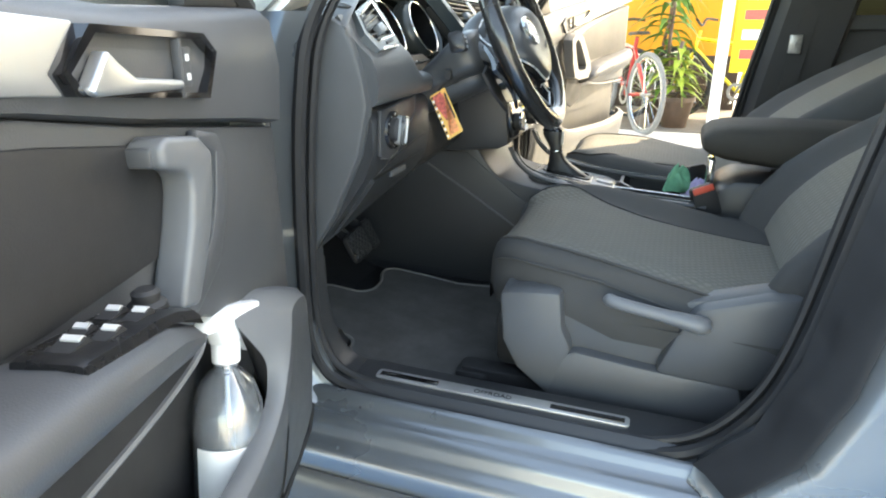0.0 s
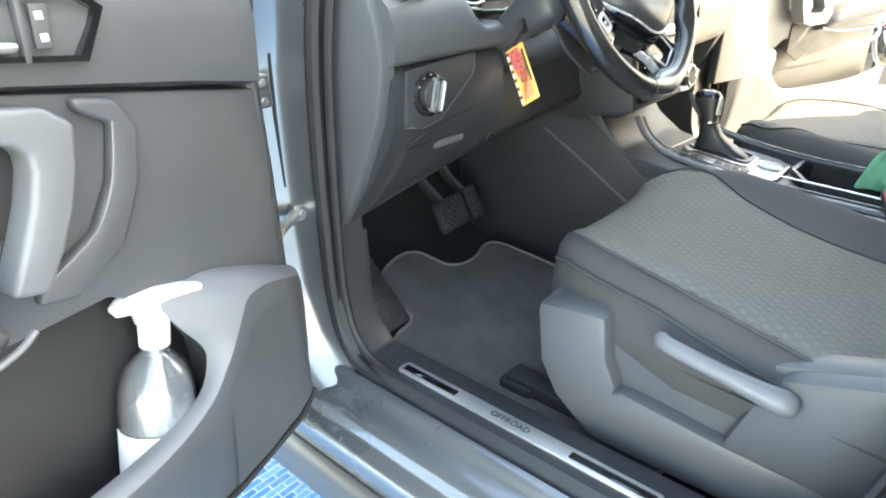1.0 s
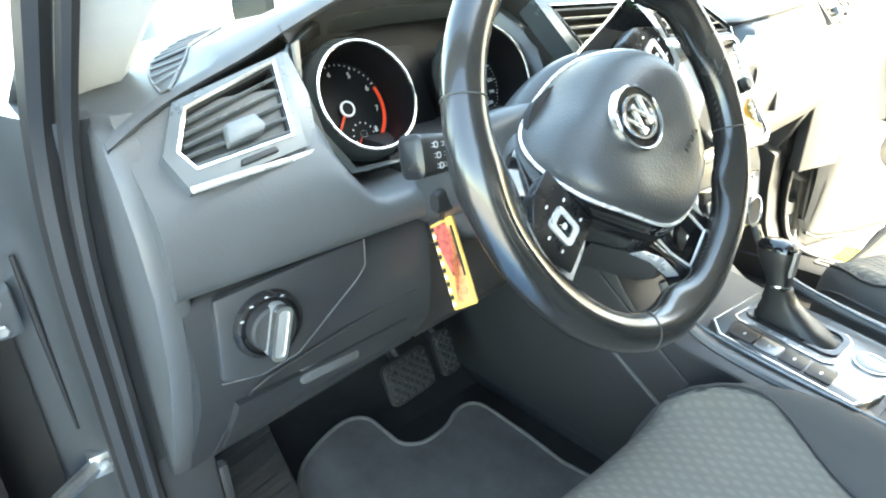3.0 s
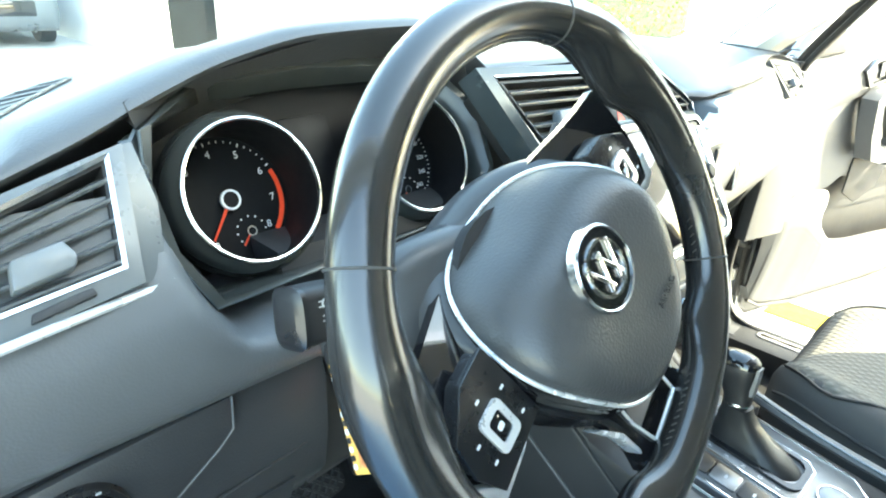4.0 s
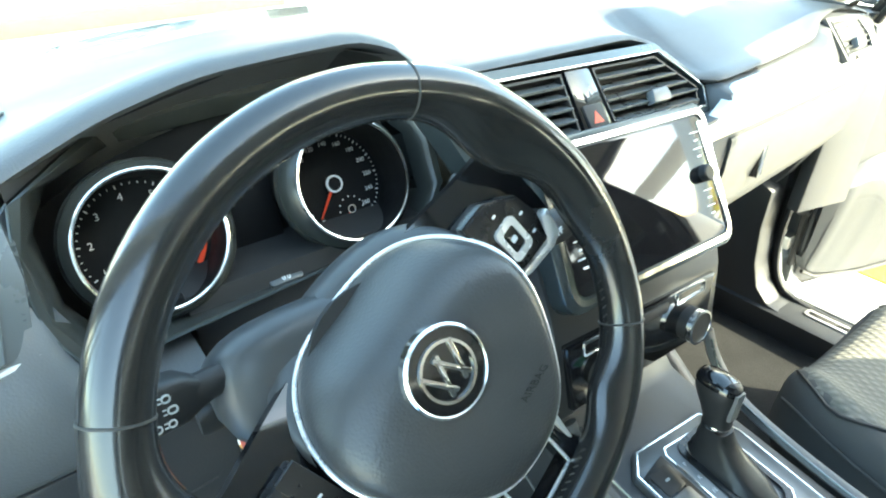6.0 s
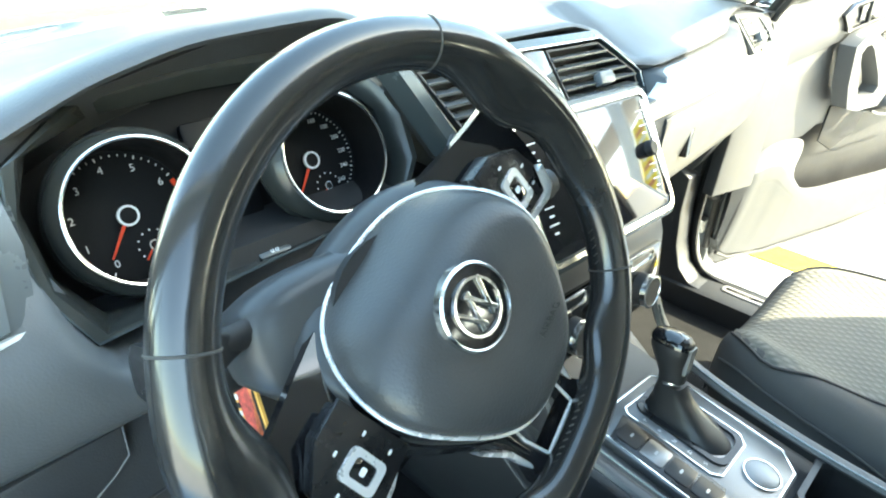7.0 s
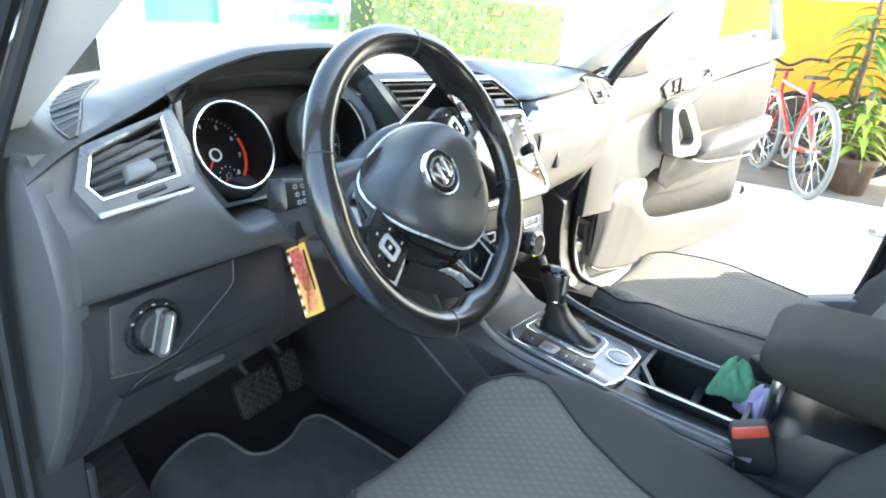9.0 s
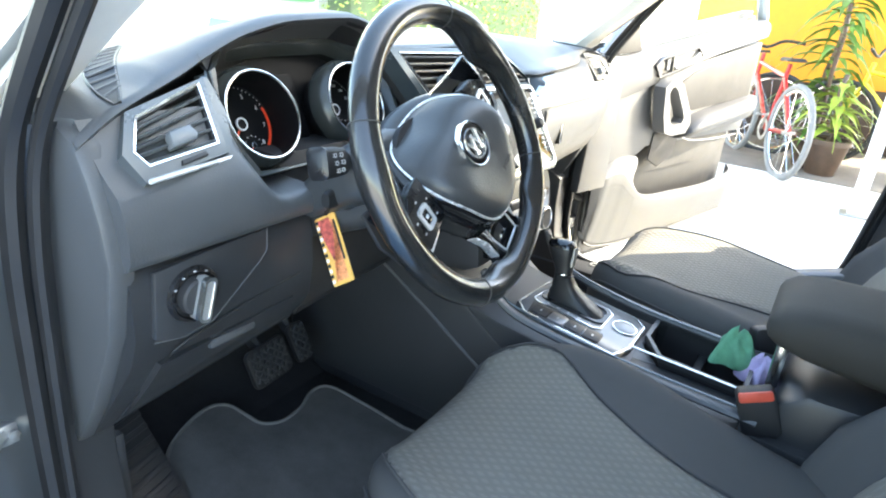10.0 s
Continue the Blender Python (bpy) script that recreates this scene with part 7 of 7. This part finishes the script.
part("trigger_head", prism(fh, [(-0.016, -0.004), (0.014, -0.004), (0.016, 0.016), (0.05, 0.022), (0.052, 0.036), (0.0, 0.04), (-0.03, 0.036), (-0.043, 0.022), (-0.042, 0.016), (-0.022, 0.016)], -0.011, 0.011, 0.004), M_WHITE, bot, "white trigger head")
part("trigger", prism(fh, [(0.022, 0.019), (0.031, 0.021), (0.039, -0.016), (0.034, -0.024), (0.027, -0.006)], -0.005, 0.005, 0.002), M_WHITE, bot)
part("dip_tube", tube(smooth_path([fb(0, 0, 0.22), fb(0.004, 0, 0.12), fb(0.02, -0.004, 0.02)], 4), 0.0028, 8), M_WHITE, bot)

# ---- small things between the seats ----
M_CLOTHG = mat("green microfibre", (0.12, 0.33, 0.2), 0.95, bump=(0.002, 0.8), var=(0.02, 0.2), spec=0.2)
M_CLOTHP = mat("lilac microfibre", (0.5, 0.42, 0.62), 0.95, bump=(0.002, 0.8), var=(0.02, 0.15), spec=0.2)


def rag(o, size, material, seed, label):
    rnd = random.Random(seed)
    ph = [rnd.uniform(0, 6.28) for _ in range(6)]
    rings = []
    for k in range(9):
        t = k / 8
        h = size * 1.1 * t
        r = size * (0.75 * math.sqrt(max(1 - t * t * 0.98, 0)) + 0.02)
        rings.append([Vector(o) + Vector((r * math.cos(a) * (1 + 0.25 * math.sin(3 * a + ph[0] + 3 * t) + 0.12 * math.sin(7 * a + ph[1])), r * 1.1 * math.sin(a) * (1 + 0.25 * math.sin(2 * a + ph[2] - 2 * t)), h * (1 + 0.25 * math.sin(2 * a + ph[3])) + size * 0.1 * math.sin(5 * a + ph[4]) * t)) for a in [2 * math.pi * i / 36 for i in range(36)]])
    return solid("cleaning_cloth", loft(rings), material, label, "cloth", "crumpled cloths", sharp=1.4)


rag((0.07, -0.29, 0.634), 0.046, M_CLOTHG, 3, "crumpled green microfibre cloth in the cup holder")
rag((0.055, -0.335, 0.62), 0.036, M_CLOTHP, 5, "crumpled lilac cloth beside the armrest")

bk = thing("belt_buckle", (-0.07, -0.36, 0.6), "black seat belt buckle with a red release button", "belt buckle", "belt buckles")
fbk = Frame((-0.097, -0.347, 0.656), (0.25, -0.9, 0.35), (0.05, 0.36, 0.93))
part("stem", prism(fbk, rounded(0.026, 0.16, 0.004, 2, 0, -0.09), -0.006, 0.006, 0.002), M_DARK, bk)
part("case", prism(fbk, rounded(0.052, 0.07, 0.008, 3, 0, 0.0), -0.013, 0.013, 0.005), M_DARK, bk)
part("button", prism(fbk, rounded(0.045, 0.015, 0.003, 2, 0, 0.027), 0.008, 0.0155, 0.0015), M_REDBTN, bk, "red release button")
bk = thing("belt_buckle", (0.125, -0.33, 0.6), "black seat belt buckle beside the passenger seat", "belt buckle", "belt buckles")
fbk = Frame((0.128, -0.33, 0.655), (0.6, -0.8, 0.1), (0.1, 0.2, 0.97))
part("stem", prism(fbk, rounded(0.026, 0.1, 0.004, 2, 0, -0.06), -0.006, 0.006, 0.002), M_DARK, bk)
part("case", prism(fbk, rounded(0.05, 0.062, 0.008, 3, 0, 0.0), -0.013, 0.013, 0.005), M_DARK, bk)

# belt on the far middle pillar
belt = thing("seat_belt", (0.69, -0.56, 0.9), "black seat belt strap on the far pillar", "seat belt")
part("strap", loft([[Vector((0.694, y - 0.023, z)), Vector((0.694, y + 0.023, z)), Vector((0.6915, y + 0.023, z)), Vector((0.6915, y - 0.023, z))] for y, z in ((-0.56, 0.5), (-0.58, 0.8), (-0.61, 1.05), (-0.63, 1.25))]), M_DARK, belt)
part("tongue", box(0.68, 0.695, -0.60, -0.565, 0.93, 0.985, 0.003), M_STEEL, belt, "steel belt tongue")

# ventilation slots on the dash top, a raised black plate painting their dark depth

def pad_height(x, y):
    hit = pad.ray_cast(pad.matrix_world.inverted() @ Vector((x, y, 1.4)), Vector((0, 0, -1)))
    return hit[1].z + pad.matrix_world.translation.z if hit[0] else 1.07


bpy.context.view_layer.update()
for s in (-1, 1):
    dv = thing("demister_grille", (s * 0.6, 0.33, pad_height(s * 0.6, 0.33)), "dark slotted demister grille on the dash top", "air grille", "demister grilles")
    mid = [(0.652, 0.222), (0.634, 0.27), (0.604, 0.33), (0.562, 0.39), (0.515, 0.437)]
    wid = [0.003, 0.012, 0.015, 0.012, 0.002]
    mp_ = smooth_path([(a, b, w) for (a, b), w in zip(mid, wid)], 6)
    lo, hi = [], []
    for k, p in enumerate(mp_):
        q = mp_[min(k + 1, len(mp_) - 1)] - mp_[max(k - 1, 0)]
        t = Vector((q.x, q.y, 0)).normalized()
        n = Vector((t.y, -t.x, 0))
        for side, row in ((1, lo), (-1, hi)):
            c = Vector((p.x, p.y, 0)) + n * side * p.z
            row.append(Vector((s * c.x, c.y, pad_height(s * c.x, c.y) + 0.0012)))
    part("recess", loft([lo, [a.lerp(b, 0.5) for a, b in zip(lo, hi)], hi], False, False), M_RUBBER, dv, "black plate standing for the dark inside the slots")
    part("rim", tube(lo + hi[::-1], 0.0013, 6, True), M_TOP, dv)
    for k in range(3, len(mp_) - 3, 2):
        a, b = lo[k], hi[min(k + 2, len(hi) - 1)]
        part("slat", tube([a + Vector((0, 0, 0.0005)), a.lerp(b, 0.5) + Vector((0, 0, 0.0005)), b + Vector((0, 0, 0.0005))], 0.0021, 6, flat=0.5), M_LOW, dv)

# bonnet release on the kick panel
rl = thing("bonnet_release", (-0.735, 0.31, 0.6), "grey plastic bonnet release lever", "release lever")
part("lever", box(-0.668 + 0.006, -0.668 + 0.018, 0.295, 0.31, 0.53, 0.645, 0.004), M_LOW, rl)


# ---- surroundings on the right: bicycles, plants, posts ----
# unseen roof sheet, added so that bicycles and wall lie in shade
can = thing("canopy", (6.4, -0.6, 2.5), "unseen canopy roof added to shade the parked bicycles", "canopy", kind="structure")
part("roof_sheet", loft([[Vector((4.55 + 0.06 * k, y, 2.5 + 0.06 * k * 0.05 + 0.012 * (k % 2) + d)) for d in (0, 0.008) for y in ((-5.5, 2.6) if d == 0 else (2.6, -5.5))] for k in range(60)]), M_WALLW, can)
# the shade on this ground is put into its dark colour
solid("shade_floor", box(4.72, 6.4, -2.5, 1.6, -0.02, 0.008), mat("shade-darkened concrete", (0.16, 0.14, 0.12), 0.9, bump=(0.01, 0.4), var=(0.3, 0.3)), "concrete by the bicycles, darkened as if in shade", "pavement", kind="structure")

def bicycle(o, yaw, frame_col, label, white_tyre):
    M_F = mat("bicycle paint " + label[:6], frame_col, 0.3, coat=0.6, var=(0.05, 0.1))
    M_T = mat("tyre " + label[:6], (0.2, 0.195, 0.19) if white_tyre else (0.03, 0.03, 0.03), 0.7, var=(0.05, 0.15))
    b = thing("bicycle", o, label, "bicycle", "parked bicycles")
    c, s = math.cos(radians(yaw)), math.sin(radians(yaw))

    def Q(x, z, y=0.0):
        return Vector(o) + Vector((x * c - y * s, x * s + y * c, z))

    R = 0.35
    for x in (-0.52, 0.52):
        w = part("wheel", tube([Q(x + R * 0.91 * math.cos(a), R + R * 0.91 * math.sin(a)) for a in [2 * math.pi * k / 40 for k in range(40)]], 0.011, 6, True, up=(-s, c, 0)), M_CHROME, b, "spoked bicycle wheel")
        part("tyre", tube([Q(x + R * math.cos(a), R + R * math.sin(a)) for a in [2 * math.pi * k / 40 for k in range(40)]], 0.024, 8, True, up=(-s, c, 0)), M_T, w)
        for k in range(18):
            a = 2 * math.pi * k / 18
            part("spoke", tube([Q(x, R, 0.02 * (-1) ** k), Q(x + R * 0.9 * math.cos(a), R + R * 0.9 * math.sin(a))], 0.0022, 4), M_CHROME, w)
        part("axle", tube([Q(x, R, -0.05), Q(x, R, 0.05)], 0.014, 8), M_STEEL, w)
    bar = [((-0.52, R), (-0.1, 0.30)), ((-0.52, R), (-0.2, 0.74)), ((-0.1, 0.30), (-0.23, 0.84)), ((-0.1, 0.30), (0.36, 0.70)), ((-0.2, 0.74), (0.35, 0.80)), ((0.34, 0.88), (0.38, 0.66))]
    part("frame", join(*[tube([Q(*p), Q(*q)], 0.018, 8) for p, q in bar]), M_F, b, "painted frame")
    part("fork", join(*[tube([Q(0.38, 0.68, 0), Q(0.4, 0.62, e), Q(0.52, R, e)], 0.012, 8) for e in (-0.05, 0.05)]), M_F, b)
    part("handlebar", tube(smooth_path([Q(0.28, 0.98, -0.3), Q(0.34, 0.99, -0.15), Q(0.33, 0.93, 0), Q(0.34, 0.99, 0.15), Q(0.28, 0.98, 0.3)], 4), 0.013, 8), M_DARK, b)
    part("saddle", loft([[Q(x, 0.86 + h, w), Q(x, 0.885 + h, w * 0.6), Q(x, 0.885 + h, -w * 0.6), Q(x, 0.86 + h, -w)] for x, w, h in ((-0.36, 0.07, 0.01), (-0.25, 0.06, 0.0), (-0.12, 0.03, 0.0), (-0.05, 0.015, -0.01))]), M_DARK, b)
    part("crank", join(tube([Q(-0.1, 0.30, -0.04), Q(-0.02, 0.17, -0.06), Q(-0.02, 0.17, -0.14)], 0.01, 6), tube([Q(-0.1, 0.30, 0.04), Q(-0.18, 0.43, 0.06), Q(-0.18, 0.43, 0.14)], 0.01, 6)), M_STEEL, b)
    part("chainring", lathe(Frame(Q(-0.1, 0.30, 0.03), Q(1, 0) - Q(0, 0), (0, 0, 1)), [(0.06, 0), (0.09, 0), (0.09, 0.006), (0.06, 0.006)], 20), M_STEEL, b)
    return b


bicycle((5.05, 0.24, 0), 28, (0.38, 0.015, 0.012), "red mountain bicycle parked by the yellow wall", True)
bicycle((5.7, 0.75, 0), 75, (0.03, 0.03, 0.035), "black bicycle leaning by the yellow wall", False)
bicycle((5.6, -0.75, 0), 70, (0.75, 0.6, 0.03), "yellow bicycle beside the white post", False)

M_LEAF = mat("strappy green leaf", (0.09, 0.2, 0.035), 0.4, var=(0.1, 0.35))
M_LEAF2 = mat("yellow green leaf", (0.3, 0.4, 0.06), 0.4, var=(0.1, 0.35))
M_POT = mat("dark glazed pot", (0.07, 0.04, 0.025), 0.4, bump=(0.01, 0.2), var=(0.1, 0.3))
M_TERRA = mat("terracotta", (0.45, 0.16, 0.07), 0.85, bump=(0.01, 0.3), var=(0.1, 0.2))


def strappy(o, height, n, length, material, label, seed, pot=0.16):
    rnd = random.Random(seed)
    p = thing("potted_plant", o, label, "plant", "plants")
    part("pot", lathe(Frame(o, (1, 0, 0), (0, 1, 0)), [(0.0, 0), (pot * 0.7, 0), (pot, 0.26), (pot * 1.08, 0.26), (pot * 1.08, 0.3), (pot * 0.9, 0.3), (pot * 0.85, 0.26), (0, 0.26)], 24), M_POT, p, "dark brown pot")
    stem = [Vector(o) + Vector((rnd.uniform(-0.04, 0.04), rnd.uniform(-0.04, 0.04), 0.26 + (height - 0.26) * k / 4)) for k in range(5)]
    part("stem", tube(smooth_path(stem, 3), 0.018, 8), M_POT, p, "woody stem")
    for i in range(n):
        t = rnd.random() ** 0.7
        base = stem[0].lerp(stem[-1], t)
        a = rnd.uniform(0, 6.283)
        L = length * rnd.uniform(0.6, 1.1)
        up = rnd.uniform(0.2, 0.7)
        d = Vector((math.cos(a), math.sin(a), 0))
        q = Vector((-d.y, d.x, 0))
        rows = []
        for k in range(7):
            u = k / 6
            c = base + d * L * u + Vector((0, 0, L * (up * u - (up + 0.55) * u * u)))
            w = 0.035 * (math.sin(min(u * 1.15 + 0.12, 1) * 3.14) + 0.05)
            rows.append([c - q * w, c + Vector((0, 0, -w * 0.35)), c + q * w])
        part("leaf", loft(rows, False, False), material, p)
    return p


strappy((5.2, -0.16, 0), 1.35, 46, 0.5, M_LEAF, "tall dracaena with drooping green leaves in a pot", 11)
strappy((5.0, -0.28, 0), 0.8, 30, 0.45, M_LEAF2, "pale green strappy plant in a dark pot", 12)
strappy((5.9, -0.1, 0), 1.8, 40, 0.5, M_LEAF, "tall green plant by the yellow wall", 13)

M_POSTER = mat("yellow poster paper", (0.95, 0.7, 0.03), 0.5, var=(0.2, 0.06))
post = thing("white_post", (3.87, -0.56, 0), "white painted square steel post", "post", "white posts")
part("shaft", box(3.83, 3.91, -0.60, -0.52, 0.01, 3.2, 0.006), M_WHITE, post)
part("foot_plate", box(3.79, 3.95, -0.64, -0.48, 0, 0.012, 0.002), M_STEEL, post)
post = thing("white_post", (3.87, -1.12, 0), "white painted square steel post", "post", "white posts")
part("shaft", box(3.80, 3.94, -1.24, -0.96, 0.01, 3.2, 0.006), M_WHITE, post)
part("foot_plate", box(3.77, 3.97, -1.28, -0.92, 0, 0.012, 0.002), M_STEEL, post)
pos = thing("poster", (3.9, -0.78, 1.0), "yellow poster with dark and pale print bars", "poster")
part("sheet_board", box(3.88, 3.892, -0.93, -0.63, 0.62, 1.75, 0.002), M_POSTER, pos)
for k in range(7):
    part("print_bar", box(3.876, 3.8795, -0.89 + 0.02 * (k % 2), -0.68, 0.72 + 0.14 * k, 0.79 + 0.14 * k), M_WHITE if k % 2 else M_TAGR, pos)

# ---- seen through the windscreen ----
M_GREEN = mat("green sign film", (0.02, 0.3, 0.16), 0.35, var=(0.4, 0.1))
M_GREENL = mat("bright green sign", (0.1, 0.6, 0.2), 0.4, var=(0.3, 0.1))
fac = thing("shop_building", (7, 8.3, 0), "white shop building with green window panels", "building")
part("wall_body", box(2.6, 30, 8.4, 14, 0, 5.5), M_WALLW, fac)
for x0, x1 in ((2.55, 2.85), (3.55, 4.15), (5.5, 6.2), (7.95, 8.3), (10.5, 11), (13.5, 14)):
    part("column", box(x0, x1, 8.15, 8.5, 0, 5.5, 0.02), M_WALLW, fac)
for x0, x1, z0, z1, m in ((2.85, 3.55, 0.1, 2.8, M_TINT), (4.2, 5.45, 0.82, 2.6, M_GREEN), (6.25, 7.9, 1.2, 2.6, M_GREEN), (8.4, 10.4, 0.9, 2.6, M_TINT), (11.1, 13.4, 0.9, 2.6, M_TINT)):
    part("window", box(x0, x1, 8.33, 8.41, z0, z1, 0.005), m, fac, "green film window panel" if m is M_GREEN else "dark shop window")
    part("sill", box(x0 - 0.05, x1 + 0.05, 8.2, 8.42, z0 - 0.08, z0, 0.01), M_WALLW, fac)
sg = thing("shop_sign", (7.1, 8.3, 0.8), "bright green shop sign with pale print bars", "sign")
part("board", box(6.5, 7.95, 8.2, 8.26, 0.78, 1.15, 0.01), M_GREENL, sg)
for k in range(5):
    part("print_bar", box(6.75 + 0.22 * k, 6.92 + 0.22 * k, 8.185, 8.2, 0.9, 1.02), M_GREEN, sg)
rnd = random.Random(4)
hb = bmesh.new()
for k in range(6500):
    c = Vector((rnd.uniform(7.6, 15.5), rnd.uniform(7.0, 7.9), rnd.uniform(0.1, 1.75)))
    c.z -= 0.25 * rnd.random() * (1 if c.z > 1.4 else 0)
    r = rnd.uniform(0.028, 0.06)
    a = Vector((rnd.uniform(-1, 1), rnd.uniform(-1, 1), rnd.uniform(-1, 1))).normalized()
    b = a.cross(Vector((rnd.uniform(-1, 1), rnd.uniform(-1, 1), rnd.uniform(-1, 1)))).normalized()
    vs = [hb.verts.new(c + p) for p in (a * r, b * r * 0.5, -a * r, -b * r * 0.5)]
    hb.faces.new(vs)
solid("hedge", hb, M_LEAF2, "sunlit clipped green hedge with small leaves", "hedge", kind="stuff")
# filler box: the shade between the leaves is its dark colour
solid("hedge_core", box(7.7, 15.4, 7.15, 7.75, 0, 1.5, 0.1), mat("hedge shade", (0.03, 0.06, 0.02), 0.9, var=(0.1, 0.4)), "plain box inside the hedge, coloured dark as its inner shade", "hedge", kind="stuff")
solid("brick_kerb", box(-3.5, 2.5, 6.6, 6.85, 0, 0.14, 0.01), M_TERRA, "low red brick kerb", "kerb", kind="structure")


def far_car(o, label, paint):
    v = thing("parked_car", o, label, "car", "parked cars")
    X, Y = o[0], o[1]
    rings = []
    for y, z0, z1, w in ((0.0, 0.3, 0.75, 0.75), (0.1, 0.22, 0.88, 0.86), (0.9, 0.2, 1.0, 0.9), (1.5, 0.2, 1.02, 0.9), (3.8, 0.2, 1.05, 0.9), (4.3, 0.3, 0.95, 0.82)):
        rings.append([Vector((X + w * sx, Y + y, lerp(z0, z1, sz))) for sx, sz in ((-0.95, 0), (-1, 0.35), (-0.98, 0.75), (-0.9, 1.0), (0, 1.04), (0.9, 1.0), (0.98, 0.75), (1, 0.35), (0.95, 0))])
    part("body", loft(rings), paint, v, sharp=0.9)
    part("cabin", loft([[Vector((X + w * sx, Y + y, z)) for sx, z in ((-1, 1.0), (-0.85, h), (0.85, h), (1, 1.0))] for y, w, h in ((1.0, 0.8, 1.02), (1.8, 0.78, 1.48), (3.2, 0.78, 1.5), (4.1, 0.78, 1.05))]), M_GLOSS, v, "dark glass cabin")
    part("grille", box(X - 0.55, X + 0.55, Y - 0.02, Y + 0.1, 0.42, 0.62, 0.02), M_GLOSS, v)
    for s in (-1, 1):
        part("headlight", box(X + s * 0.68 - 0.16, X + s * 0.68 + 0.16, Y - 0.005, Y + 0.12, 0.62, 0.74, 0.02), M_CHROME, v, "clear headlight")
        for y in (0.85, 3.4):
            w = part("wheel", lathe(Frame((X + s * 0.8, Y + y, 0.32), (0, 1, 0), (0, 0, 1)), [(0.0, -0.1), (0.32, -0.1), (0.33, 0.0), (0.32, 0.1), (0.0, 0.1)], 24), M_RUBBER, v)
            part("rim", lathe(Frame((X + s * 0.8, Y + y, 0.32), (0, 1, 0), (0, 0, 1)), [(0.0, -0.11), (0.2, -0.11), (0.21, 0.0), (0.2, 0.11), (0.0, 0.11)], 16), M_CHROME, w)
    return v


far_car((1.35, 10.2, 0), "dark grey car parked across the forecourt", M_PAINT)
